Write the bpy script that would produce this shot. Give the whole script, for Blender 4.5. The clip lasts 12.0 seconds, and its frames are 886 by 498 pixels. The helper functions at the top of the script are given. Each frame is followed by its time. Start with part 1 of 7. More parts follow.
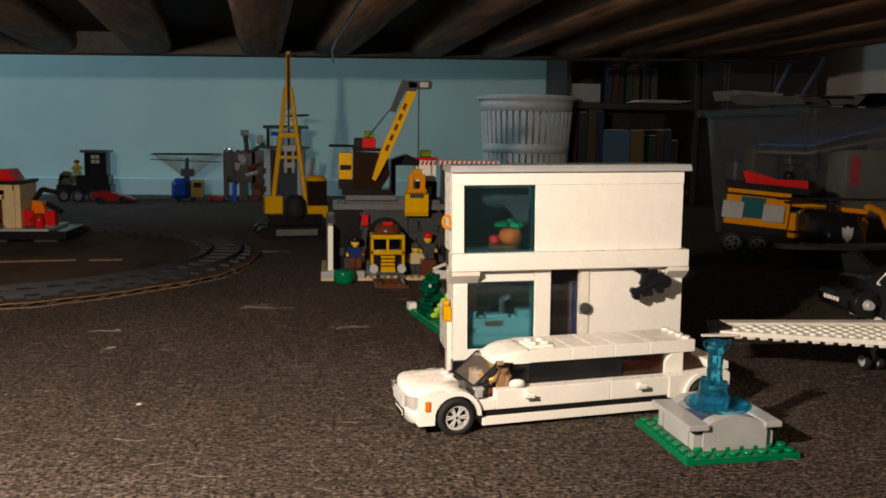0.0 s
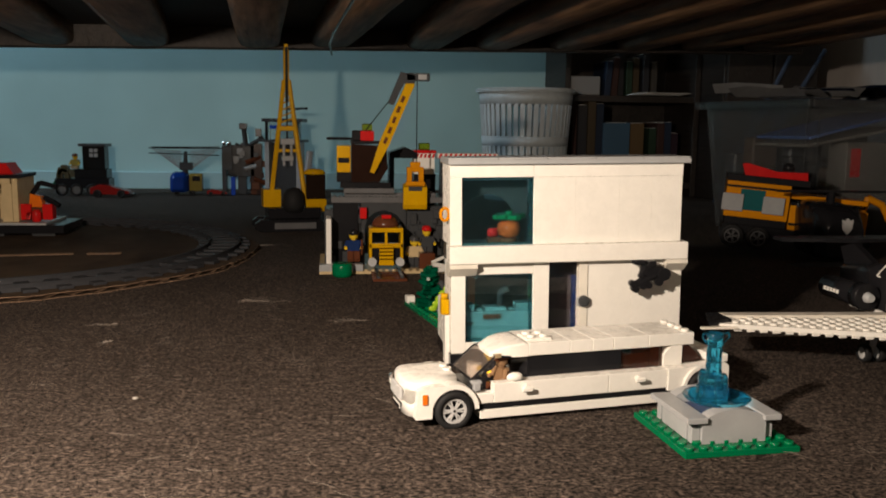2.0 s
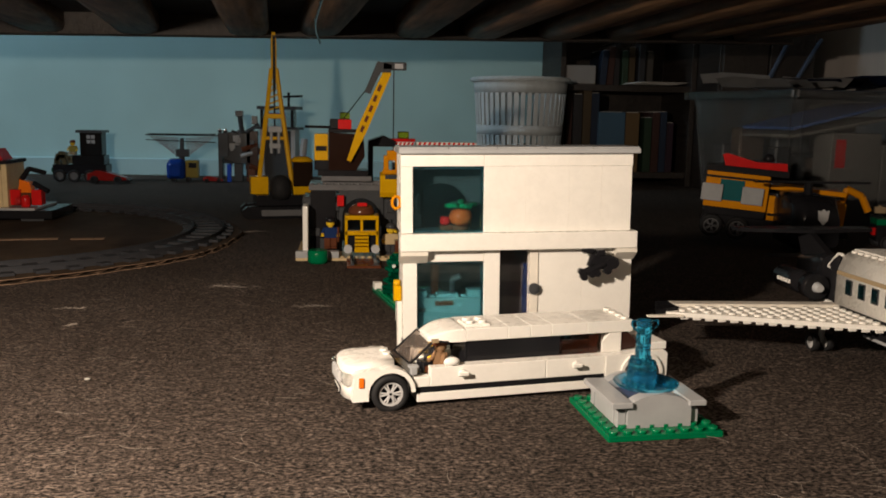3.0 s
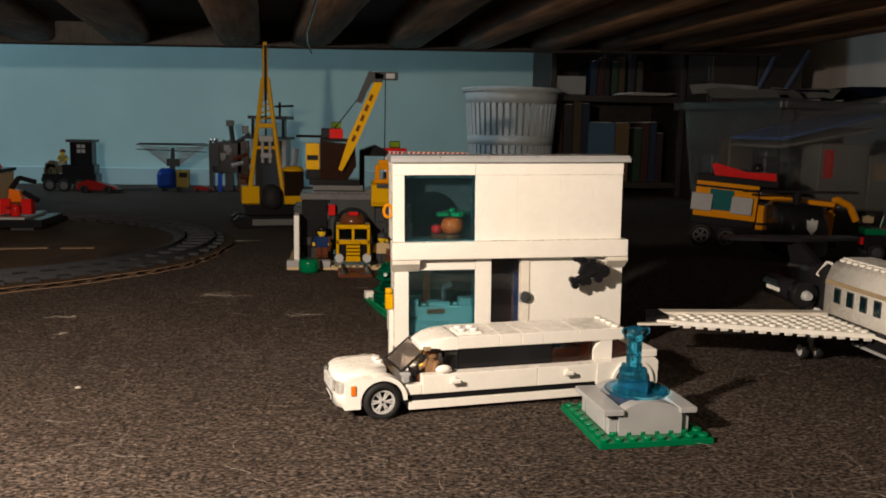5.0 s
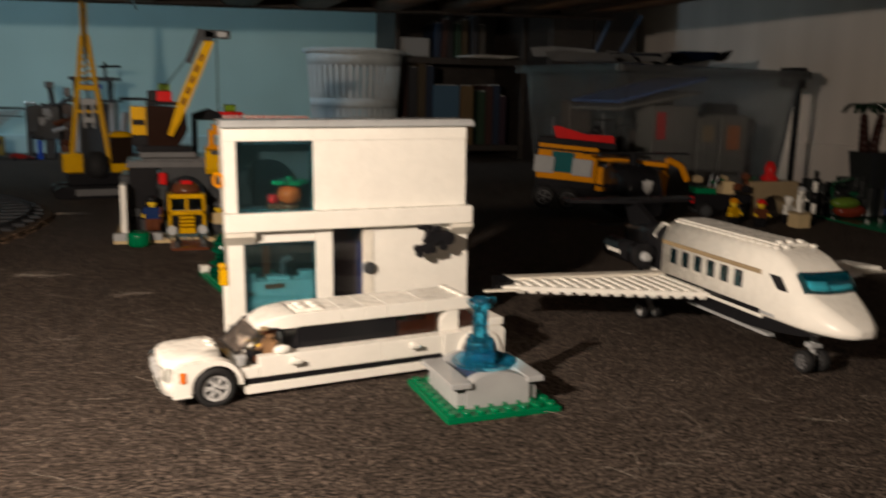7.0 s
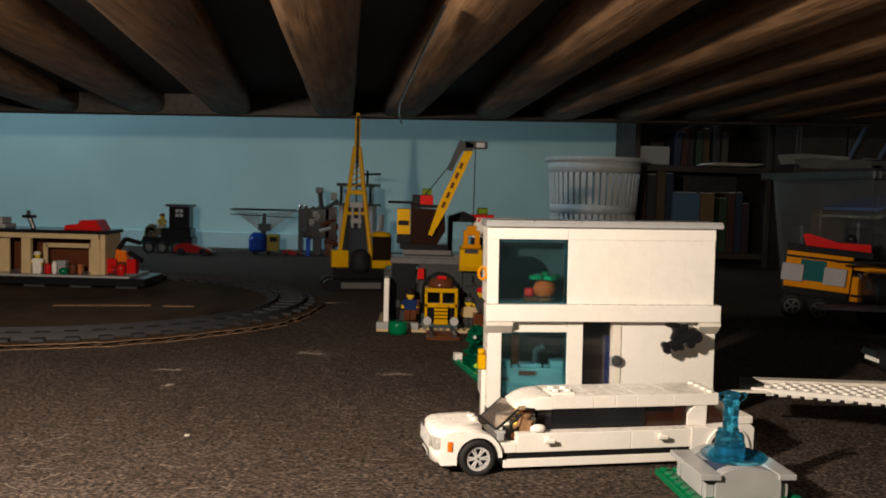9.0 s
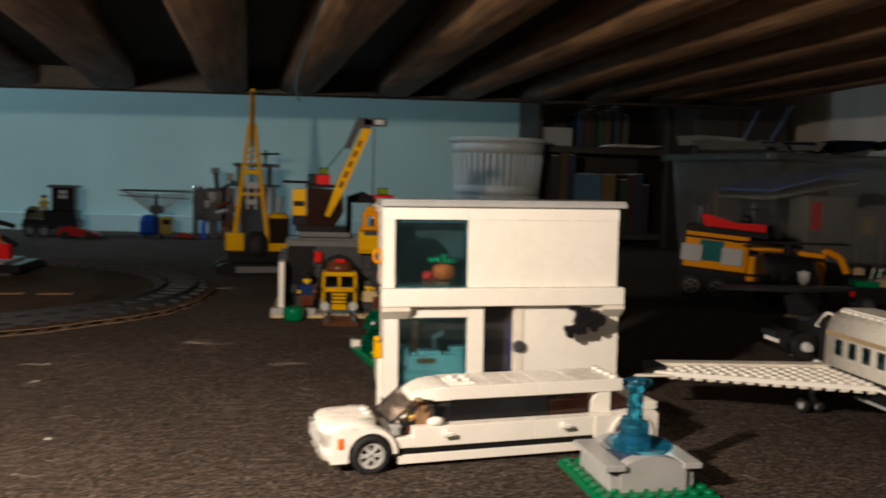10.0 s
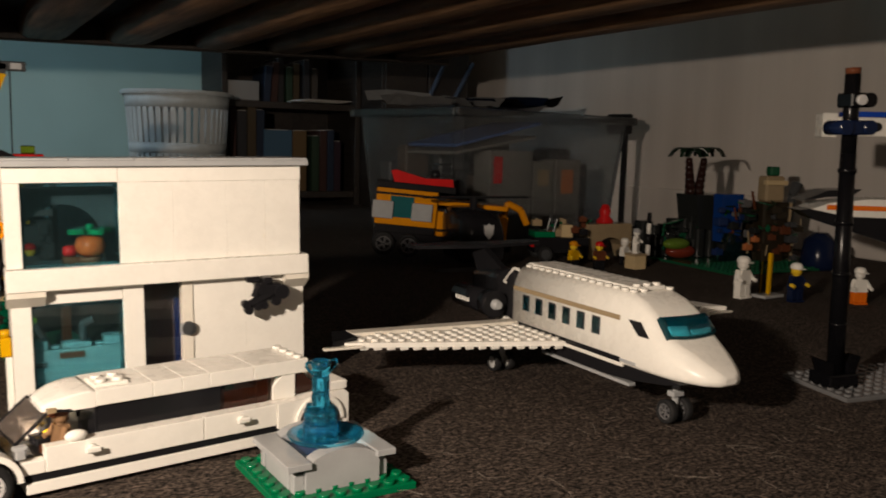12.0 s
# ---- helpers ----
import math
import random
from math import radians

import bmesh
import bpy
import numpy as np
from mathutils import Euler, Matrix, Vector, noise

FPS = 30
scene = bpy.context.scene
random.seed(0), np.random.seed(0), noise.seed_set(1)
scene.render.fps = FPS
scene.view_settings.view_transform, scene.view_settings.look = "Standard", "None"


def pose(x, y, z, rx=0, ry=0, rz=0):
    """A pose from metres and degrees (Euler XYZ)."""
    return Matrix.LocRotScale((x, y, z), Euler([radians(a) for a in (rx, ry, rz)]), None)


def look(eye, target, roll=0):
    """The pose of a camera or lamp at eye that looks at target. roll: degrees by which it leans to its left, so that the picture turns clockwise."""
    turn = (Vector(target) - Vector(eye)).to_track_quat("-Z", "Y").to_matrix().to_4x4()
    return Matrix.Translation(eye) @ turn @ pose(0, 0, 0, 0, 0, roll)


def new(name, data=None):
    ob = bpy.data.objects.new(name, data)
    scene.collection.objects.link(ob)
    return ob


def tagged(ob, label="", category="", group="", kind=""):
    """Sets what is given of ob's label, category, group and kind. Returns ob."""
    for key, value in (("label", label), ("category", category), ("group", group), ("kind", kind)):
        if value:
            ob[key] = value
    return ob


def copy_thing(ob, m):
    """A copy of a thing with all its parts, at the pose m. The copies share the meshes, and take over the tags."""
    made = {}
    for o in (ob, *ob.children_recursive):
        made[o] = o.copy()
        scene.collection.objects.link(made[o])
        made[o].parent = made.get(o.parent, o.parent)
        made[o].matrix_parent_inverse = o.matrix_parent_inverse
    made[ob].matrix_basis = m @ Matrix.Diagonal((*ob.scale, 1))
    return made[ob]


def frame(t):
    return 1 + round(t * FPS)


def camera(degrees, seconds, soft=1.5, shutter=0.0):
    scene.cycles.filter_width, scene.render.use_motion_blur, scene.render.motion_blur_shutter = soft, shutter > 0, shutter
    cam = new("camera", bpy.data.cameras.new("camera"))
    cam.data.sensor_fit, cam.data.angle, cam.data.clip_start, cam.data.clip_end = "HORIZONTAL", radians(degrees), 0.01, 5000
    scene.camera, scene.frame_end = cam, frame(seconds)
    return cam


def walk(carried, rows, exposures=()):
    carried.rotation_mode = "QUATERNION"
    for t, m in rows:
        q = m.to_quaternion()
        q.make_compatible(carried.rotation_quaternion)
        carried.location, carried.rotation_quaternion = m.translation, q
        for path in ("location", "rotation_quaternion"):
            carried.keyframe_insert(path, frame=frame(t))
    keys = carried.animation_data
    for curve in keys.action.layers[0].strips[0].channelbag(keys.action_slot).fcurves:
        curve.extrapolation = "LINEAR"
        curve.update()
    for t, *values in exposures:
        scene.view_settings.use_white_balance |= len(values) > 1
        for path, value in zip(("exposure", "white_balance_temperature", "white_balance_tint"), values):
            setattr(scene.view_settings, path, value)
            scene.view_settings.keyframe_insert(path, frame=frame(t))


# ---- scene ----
cam = camera(55.0, 12.0, soft=1.8, shutter=0.6)
PATH = [
    (0, (0.094, 0.025, 0.17), (0.36, 1.989, -0.098), 0.9),
    (0.5, (0.094, 0.025, 0.17), (0.36, 1.989, -0.1), 0.9),
    (1, (0.094, 0.025, 0.17), (0.36, 1.989, -0.096), 0.9),
    (1.5, (0.094, 0.024, 0.171), (0.36, 1.99, -0.083), 0.8),
    (2, (0.096, 0.028, 0.169), (0.362, 1.99, -0.114), 0.8),
    (2.5, (0.121, 0.015, 0.17), (0.367, 1.974, -0.15), 1.1),
    (3, (0.137, 0.011, 0.171), (0.376, 1.972, -0.14), 1.1),
    (5, (0.136, 0.009, 0.17), (0.397, 1.972, -0.117), 1.2),
    (5.5, (0.142, 0.016, 0.169), (0.484, 1.964, -0.128), 1.3),
    (6, (0.152, 0.03, 0.17), (0.639, 1.943, -0.15), 1.3),
    (6.5, (0.166, 0.045, 0.169), (0.847, 1.884, -0.226), 1.4),
    (7, (0.147, 0.034, 0.17), (0.749, 1.907, -0.194), 1.3),
    (7.5, (0.13, 0.016, 0.171), (0.504, 1.971, -0.019), 2.3),
    (7.7, (0.131, 0.016, 0.17), (0.437, 1.985, -0.001), 1.8),
    (9.3, (0.121, -0.011, 0.167), (0.192, 1.984, 0.042), 1.8),
    (9.5, (0.121, -0.008, 0.167), (0.209, 1.986, 0.045), 1.8),
    (10, (0.133, 0.028, 0.164), (0.431, 1.998, -0.002), 1.8),
    (10.5, (0.137, 0.039, 0.166), (0.604, 1.976, 0.013), 2.0),
    (11, (0.149, 0.056, 0.167), (0.775, 1.944, -0.008), 1.8),
    (11.5, (0.159, 0.08, 0.165), (1.010, 1.873, -0.056), 1.7),
    (12, (0.167, 0.09, 0.162), (1.123, 1.827, -0.082), 1.5),
]
walk(cam, [(t, look(eye, target, roll)) for t, eye, target, roll in PATH])

# ---- light: one small warm lamp beside the camera, low under the edge of the bed ----
world = bpy.data.worlds.new("world")
world.use_nodes = True
world.node_tree.nodes["Background"].inputs[0].default_value = (0.5, 0.62, 0.8, 1)
world.node_tree.nodes["Background"].inputs[1].default_value = 0.02
scene.world = world
bulb = bpy.data.lights.new("lamp_bulb", "POINT")
bulb.energy, bulb.color, bulb.shadow_soft_size = 23.0, (1.0, 0.825, 0.66), 0.012
lamp = new("lamp_bulb", bulb)
lamp.location = (-0.11, 0.157, 0.272)
scene.view_settings.exposure = 0.0
# added bluish fill lamp, set in an invented west window; lightens the gap behind the bed
gap_fill = bpy.data.lights.new("added_fill", "AREA")
gap_fill.shape, gap_fill.size, gap_fill.size_y, gap_fill.energy, gap_fill.color = "RECTANGLE", 1.0, 1.0, 3.9, (0.66, 0.86, 1.0)
added_fill = new("added_fill", gap_fill)
gap_fill.spread = radians(58)
added_fill.matrix_basis = look((-2.21, 1.6, 1.45), (-0.7, 2.33, 0.4))


# ---- materials ----
def shader(name):
    m = bpy.data.materials.new(name)
    m.use_nodes = True
    n = m.node_tree.nodes
    return m, n, m.node_tree.links, n["Principled BSDF"]


def noise_tex(n, l, scale, detail=3.0, stretch=None, rough=0.6):
    co = n.new("ShaderNodeTexCoord")
    mp = n.new("ShaderNodeMapping")
    if stretch:
        mp.inputs["Scale"].default_value = stretch
    tx = n.new("ShaderNodeTexNoise")
    tx.inputs["Scale"].default_value, tx.inputs["Detail"].default_value = scale, detail
    tx.inputs["Roughness"].default_value = rough
    l.new(co.outputs["Object"], mp.inputs[0])
    l.new(mp.outputs[0], tx.inputs["Vector"])
    return tx


def ramp(n, l, fac, c0, c1, p0=0.35, p1=0.65):
    r = n.new("ShaderNodeValToRGB")
    r.color_ramp.elements[0].position, r.color_ramp.elements[1].position = p0, p1
    r.color_ramp.elements[0].color, r.color_ramp.elements[1].color = (*c0, 1), (*c1, 1)
    l.new(fac, r.inputs[0])
    return r


def bump(n, l, p, height, strength, distance):
    b = n.new("ShaderNodeBump")
    b.inputs["Strength"].default_value, b.inputs["Distance"].default_value = strength, distance
    l.new(height, b.inputs["Height"])
    l.new(b.outputs[0], p.inputs["Normal"])
    return b


def plastic(name, c, rough=0.17, dust=0.12):
    """Moulded plastic: faint dust and scuffs in colour and gloss, a slightly wavy skin."""
    m, n, l, p = shader(name)
    big = noise_tex(n, l, 60, 4)
    lo = tuple(v * (1 - dust) for v in c)
    r = ramp(n, l, big.outputs["Fac"], lo, c)
    l.new(r.outputs[0], p.inputs["Base Color"])
    fine = noise_tex(n, l, 150, 3)
    mr = n.new("ShaderNodeMapRange")
    mr.inputs["To Min"].default_value, mr.inputs["To Max"].default_value = rough * 0.7, rough * 1.6
    l.new(fine.outputs["Fac"], mr.inputs["Value"])
    l.new(mr.outputs[0], p.inputs["Roughness"])
    bump(n, l, p, big.outputs["Fac"], 0.12, 0.0006)
    p.inputs["IOR"].default_value = 1.5
    p.inputs["Specular IOR Level"].default_value = 0.20
    return m


def clear(name, c, rough=0.04, ior=1.45, through_light=1.0):
    m, n, l, p = shader(name)
    t = noise_tex(n, l, 90, 3)
    r = ramp(n, l, t.outputs["Fac"], tuple(v * 0.93 for v in c), c)
    l.new(r.outputs[0], p.inputs["Base Color"])
    p.inputs["Transmission Weight"].default_value = through_light
    p.inputs["Roughness"].default_value, p.inputs["IOR"].default_value = rough, ior
    return m


WHITE = plastic("white_plastic", (0.80, 0.78, 0.73), 0.24, 0.05)
CREAM = plastic("aged_white_plastic", (0.74, 0.70, 0.62))
LGREY = plastic("light_grey_plastic", (0.36, 0.37, 0.38))
MIDGREY = plastic("mid_grey_plastic", (0.13, 0.13, 0.135))
DGREY = plastic("dark_grey_plastic", (0.055, 0.058, 0.062))
BLACK = plastic("black_plastic", (0.012, 0.012, 0.014))
YELLOW = plastic("yellow_plastic", (0.62, 0.34, 0.002))
ORANGE = plastic("orange_yellow_plastic", (0.62, 0.235, 0.003))
BORANGE = plastic("bright_orange_plastic", (0.75, 0.16, 0.01))
RED = plastic("red_plastic", (0.55, 0.012, 0.012))
GREEN = plastic("green_plastic", (0.0, 0.145, 0.055))
DGREEN = plastic("dark_green_plastic", (0.01, 0.085, 0.04))
LIME = plastic("lime_plastic", (0.35, 0.55, 0.03))
BLUE = plastic("blue_plastic", (0.01, 0.06, 0.42))
DBLUE = plastic("dark_blue_plastic", (0.012, 0.03, 0.11))
NAVY = plastic("navy_plastic", (0.006, 0.012, 0.04))
TAN = plastic("tan_plastic", (0.60, 0.46, 0.26))
DTAN = plastic("dark_tan_plastic", (0.33, 0.25, 0.15))
BROWN = plastic("brown_plastic", (0.115, 0.038, 0.018))
NOUGAT = plastic("nougat_plastic", (0.50, 0.17, 0.06))
SKIN = plastic("figure_yellow_plastic", (0.82, 0.55, 0.03))
TEAL = plastic("teal_plastic", (0.02, 0.30, 0.34))
SILVER = plastic("silver_grey_plastic", (0.48, 0.48, 0.48), 0.22)
RUBBER = plastic("black_rubber", (0.016, 0.016, 0.017), 0.6)
TBLUE = clear("clear_light_blue_plastic", (0.17, 0.55, 0.63), 0.04, 1.45, 0.988)
FBLUE = clear("clear_fountain_blue_plastic", (0.05, 0.50, 0.78), 0.06, 1.45, 0.93)
WPANE = clear("pale_clear_blue_window_plastic", (0.27, 0.50, 0.55), 0.03, 1.45, 0.99)
TDARK = clear("smoked_clear_plastic", (0.30, 0.27, 0.24))
SMOKE = clear("lightly_smoked_clear_plastic", (0.46, 0.40, 0.36), 0.05, 1.45, 0.90)
SIDEGLASS = clear("smoked_side_window_plastic", (0.52, 0.44, 0.40))
TCLEAR = clear("colourless_clear_plastic", (0.86, 0.88, 0.88), 0.1)
TYELLOW = clear("clear_yellow_plastic", (0.9, 0.8, 0.05), 0.1)
TBROWN = clear("clear_brown_plastic", (0.42, 0.16, 0.05), 0.08)


def carpet_mat():
    m, n, l, p = shader("carpet_loop_pile")
    fine = noise_tex(n, l, 560, 4, (0.60, 1.0, 1.0), 0.78)
    grain = noise_tex(n, l, 170, 4, (0.5, 1.0, 1.0), 0.7)
    blot = noise_tex(n, l, 9, 4)
    r = ramp(n, l, fine.outputs["Fac"], (0.005, 0.0039, 0.0032), (0.330, 0.258, 0.216), 0.435, 0.69)
    r2 = ramp(n, l, blot.outputs["Fac"], (0.72, 0.70, 0.68), (1.0, 1.0, 1.0), 0.3, 0.7)
    r3 = ramp(n, l, grain.outputs["Fac"], (0.42, 0.41, 0.40), (1.1, 1.1, 1.1), 0.36, 0.62)
    out = r.outputs[0]
    for other in (r2, r3):
        mx = n.new("ShaderNodeMix")
        mx.data_type, mx.blend_type = "RGBA", "MULTIPLY"
        mx.inputs["Factor"].default_value = 1.0
        l.new(out, mx.inputs["A"])
        l.new(other.outputs[0], mx.inputs["B"])
        out = mx.outputs["Result"]
    l.new(out, p.inputs["Base Color"])
    p.inputs["Roughness"].default_value = 0.92
    p.inputs["Specular IOR Level"].default_value = 0.15
    b = bump(n, l, p, fine.outputs["Fac"], 1.0, 0.0013)
    b2 = n.new("ShaderNodeBump")
    b2.inputs["Strength"].default_value, b2.inputs["Distance"].default_value = 0.6, 0.003
    l.new(grain.outputs["Fac"], b2.inputs["Height"])
    l.new(b2.outputs[0], b.inputs["Normal"])
    return m


def wall_mat(name, c, scale=24.0):
    m, n, l, p = shader(name)
    t = noise_tex(n, l, scale, 5)
    big = noise_tex(n, l, 2.2, 3)
    r = ramp(n, l, big.outputs["Fac"], tuple(v * 0.80 for v in c), c, 0.3, 0.7)
    l.new(r.outputs[0], p.inputs["Base Color"])
    p.inputs["Roughness"].default_value = 0.7
    bump(n, l, p, t.outputs["Fac"], 0.25, 0.004)
    return m


def wood_mat(name, c0, c1, stretch=(16.0, 1.0, 16.0), rough=0.55, shine=0.5):
    m, n, l, p = shader(name)
    g = noise_tex(n, l, 7, 6, stretch, 0.65)
    k = noise_tex(n, l, 3.5, 3, (3.0, 0.8, 3.0))
    r = ramp(n, l, g.outputs["Fac"], c0, c1, 0.3, 0.7)
    r2 = ramp(n, l, k.outputs["Fac"], (0.45, 0.42, 0.4), (1, 1, 1), 0.3, 0.6)
    mx = n.new("ShaderNodeMix")
    mx.data_type, mx.blend_type = "RGBA", "MULTIPLY"
    mx.inputs["Factor"].default_value = 1.0
    l.new(r.outputs[0], mx.inputs["A"])
    l.new(r2.outputs[0], mx.inputs["B"])
    l.new(mx.outputs["Result"], p.inputs["Base Color"])
    p.inputs["Roughness"].default_value = rough
    p.inputs["Specular IOR Level"].default_value = shine
    bump(n, l, p, g.outputs["Fac"], 0.7, 0.003)
    return m


CARPET = carpet_mat()
WALLBLUE = wall_mat("pale_blue_wall_paint", (0.44, 0.70, 0.73))


def papered_wall(name, c):
    """Painted paper on a wall: faint upright streaks, broad stains and a fine relief."""
    m, n, l, p = shader(name)
    streak = noise_tex(n, l, 9, 4, (1.0, 1.0, 0.06))
    big = noise_tex(n, l, 2.2, 3)
    fine = noise_tex(n, l, 90, 4)
    r = ramp(n, l, streak.outputs["Fac"], tuple(v * 0.84 for v in c), c, 0.32, 0.68)
    r2 = ramp(n, l, big.outputs["Fac"], (0.86, 0.86, 0.86), (1, 1, 1), 0.3, 0.7)
    mx = n.new("ShaderNodeMix")
    mx.data_type, mx.blend_type = "RGBA", "MULTIPLY"
    mx.inputs["Factor"].default_value = 1.0
    l.new(r.outputs[0], mx.inputs["A"])
    l.new(r2.outputs[0], mx.inputs["B"])
    l.new(mx.outputs["Result"], p.inputs["Base Color"])
    p.inputs["Roughness"].default_value = 0.75
    bump(n, l, p, fine.outputs["Fac"], 0.3, 0.002)
    return m


WALLGREY = papered_wall("off_white_wall_paper", (0.70, 0.645, 0.60))
SKIRT = wall_mat("pale_blue_skirting_gloss", (0.40, 0.64, 0.70))
SLATWOOD = wood_mat("rough_slat_wood", (0.10, 0.052, 0.023), (0.52, 0.31, 0.165))
DARKWOOD = wood_mat("dark_cabinet_wood", (0.014, 0.010, 0.008), (0.04, 0.03, 0.024))
FABRIC = wall_mat("black_underside_cloth", (0.02, 0.019, 0.02), 120)
CARD = wood_mat("brown_cardboard", (0.052, 0.036, 0.025), (0.092, 0.064, 0.043), (2.0, 2.0, 2.0), 0.95, 0.1)
CARDEDGE = wood_mat("torn_cardboard_edge", (0.16, 0.10, 0.065), (0.36, 0.24, 0.16), (40.0, 40.0, 4.0), 0.95, 0.1)
PAPER = wall_mat("white_paper", (0.62, 0.60, 0.57))
BINPLASTIC = clear("frosted_storage_box_plastic", (0.52, 0.55, 0.57), 0.09, 1.3, 0.962)
BASKETMAT = plastic("white_basket_plastic", (0.58, 0.63, 0.65), 0.35)


# ---- mesh helpers ----
def box(bm, x0, x1, y0, y1, z0, z1, bev=0.0, mat=0):
    r = bmesh.ops.create_cube(bm, size=1.0)
    vs = r["verts"]
    for v in vs:
        v.co = Vector((x0 + (v.co.x + 0.5) * (x1 - x0), y0 + (v.co.y + 0.5) * (y1 - y0), z0 + (v.co.z + 0.5) * (z1 - z0)))
    fs = {f for v in vs for f in v.link_faces}
    for f in fs:
        f.material_index = mat
    if bev > 0:
        es = list({e for v in vs for e in v.link_edges})
        r = bmesh.ops.bevel(bm, geom=es, offset=bev, segments=1, affect="EDGES", profile=0.5)
        for f in r["faces"]:
            f.material_index = mat
    return vs


def cyl(bm, c, r, h, axis="z", seg=16, r2=None, mat=0):
    """A cylinder or cone from c along the axis."""
    q = bmesh.ops.create_cone(bm, cap_ends=True, segments=seg, radius1=r, radius2=r if r2 is None else r2, depth=h)
    m = Matrix.Translation((0, 0, h / 2))
    if axis == "x":
        m = Matrix.Rotation(radians(90), 4, "Y") @ m
    elif axis == "y":
        m = Matrix.Rotation(radians(-90), 4, "X") @ m
    m = Matrix.Translation(c) @ m
    for v in q["verts"]:
        v.co = m @ v.co
        for f in v.link_faces:
            f.material_index = mat
            f.smooth = len(f.verts) == 4 and seg > 8
    return q["verts"]


def rod(bm, a, b, r, seg=8, r2=None, mat=0):
    a, b = Vector(a), Vector(b)
    q = bmesh.ops.create_cone(bm, cap_ends=True, segments=seg, radius1=r, radius2=r if r2 is None else r2, depth=(b - a).length)
    m = Matrix.Translation((a + b) / 2) @ (b - a).to_track_quat("Z", "Y").to_matrix().to_4x4()
    for v in q["verts"]:
        v.co = m @ v.co
        for f in v.link_faces:
            f.material_index = mat
    return q["verts"]


def prism(bm, pts, d0, d1, axis="y", mat=0):
    """A polygon given in the plane across the axis (xz for y, yz for x, xy for z), drawn out from d0 to d1."""
    put = {"y": lambda p, d: (p[0], d, p[1]), "x": lambda p, d: (d, p[0], p[1]), "z": lambda p, d: (p[0], p[1], d)}[axis]
    a = [bm.verts.new(put(p, d0)) for p in pts]
    b = [bm.verts.new(put(p, d1)) for p in pts]
    fs = [bm.faces.new(a), bm.faces.new(b[::-1])]
    k = len(pts)
    for i in range(k):
        fs.append(bm.faces.new((a[i], b[i], b[(i + 1) % k], a[(i + 1) % k])))
    for f in fs:
        f.material_index = mat
    return a + b


def lathe(bm, prof, c=(0, 0, 0), seg=24, mat=0):
    """A closed turned body from (radius, height) pairs, bottom to top."""
    rings = []
    for r, z in prof:
        rings.append([bm.verts.new((c[0] + max(r, 1e-5) * math.cos(2 * math.pi * i / seg), c[1] + max(r, 1e-5) * math.sin(2 * math.pi * i / seg), c[2] + z)) for i in range(seg)])
    for p, q in zip(rings, rings[1:]):
        for i in range(seg):
            f = bm.faces.new((p[i], p[(i + 1) % seg], q[(i + 1) % seg], q[i]))
            f.smooth, f.material_index = True, mat
    for ring in (rings[0][::-1], rings[-1]):
        bm.faces.new(ring).material_index = mat


def ball(bm, c, r, sx=1.0, sy=1.0, sz=1.0, mat=0, seg=12):
    q = bmesh.ops.create_uvsphere(bm, u_segments=seg, v_segments=max(6, seg // 2 + 1), radius=r)
    for v in q["verts"]:
        v.co = Vector((c[0] + v.co.x * sx, c[1] + v.co.y * sy, c[2] + v.co.z * sz))
        for f in v.link_faces:
            f.material_index, f.smooth = mat, True


S = 0.008


def studs(bm, x0, y0, nx, ny, z, mat=0, seg=10):
    """A grid of studs on a top at z, the first one half a pitch in from the corner."""
    for i in range(nx):
        for j in range(ny):
            cyl(bm, (x0 + (i + 0.5) * S, y0 + (j + 0.5) * S, z - 0.0002), 0.00245, 0.0019, seg=seg, mat=mat)


def thing(name, m, label, category, group="", kind=""):
    ob = new(name)
    ob.empty_display_size = 0.01
    ob.matrix_basis = m
    return tagged(ob, label, category, group, kind)


def finish(name, bm, mats):
    bmesh.ops.recalc_face_normals(bm, faces=bm.faces[:])
    me = bpy.data.meshes.new(name)
    bm.to_mesh(me)
    bm.free()
    for m in mats if isinstance(mats, (list, tuple)) else [mats]:
        me.materials.append(m)
    return me


def part(name, bm, mats, parent, label=""):
    ob = new(name, finish(name, bm, mats))
    ob.parent = parent
    return tagged(ob, label)


def solid(name, bm, mats, m, label, category, group="", kind=""):
    """A thing that is one mesh."""
    ob = new(name, finish(name, bm, mats))
    ob.matrix_basis = m
    return tagged(ob, label, category, group, kind)


def structure(name, bm, mats, label="", category=""):
    return tagged(new(name, finish(name, bm, mats)), label, category, "", "structure")


def boxpart(name, parent, mat, *b, bev=0.00025, label=""):
    bm = bmesh.new()
    box(bm, *b, bev=bev)
    return part(name, bm, mat, parent, label)


# ---- the room ----
bm = bmesh.new()
box(bm, -2.2, 1.5, -1.6, 2.43, -0.05, 0.0)
structure("floor", bm, CARPET, "brown-grey loop pile carpet covering the whole floor", "carpet")
bm = bmesh.new()
box(bm, -2.2, 1.4, 2.33, 2.43, 0.0, 2.4)
structure("wall_north", bm, WALLBLUE, "pale blue painted plaster wall", "wall")
bm = bmesh.new()
box(bm, 1.4, 1.5, -1.6, 2.43, 0.0, 2.4)
structure("wall_east", bm, WALLGREY, "off-white painted plaster wall in shade", "wall")
# unseen wall, left open for the added window
bm = bmesh.new()
box(bm, -2.3, -2.2, -1.6, 2.43, 0.0, 0.9)
box(bm, -2.3, -2.2, -1.6, 2.43, 2.0, 2.4)
box(bm, -2.3, -2.2, -1.6, 1.05, 0.9, 2.0)
box(bm, -2.3, -2.2, 2.15, 2.43, 0.9, 2.0)
structure("wall_west", bm, WALLBLUE, "pale blue painted plaster wall", "wall")
bm = bmesh.new()
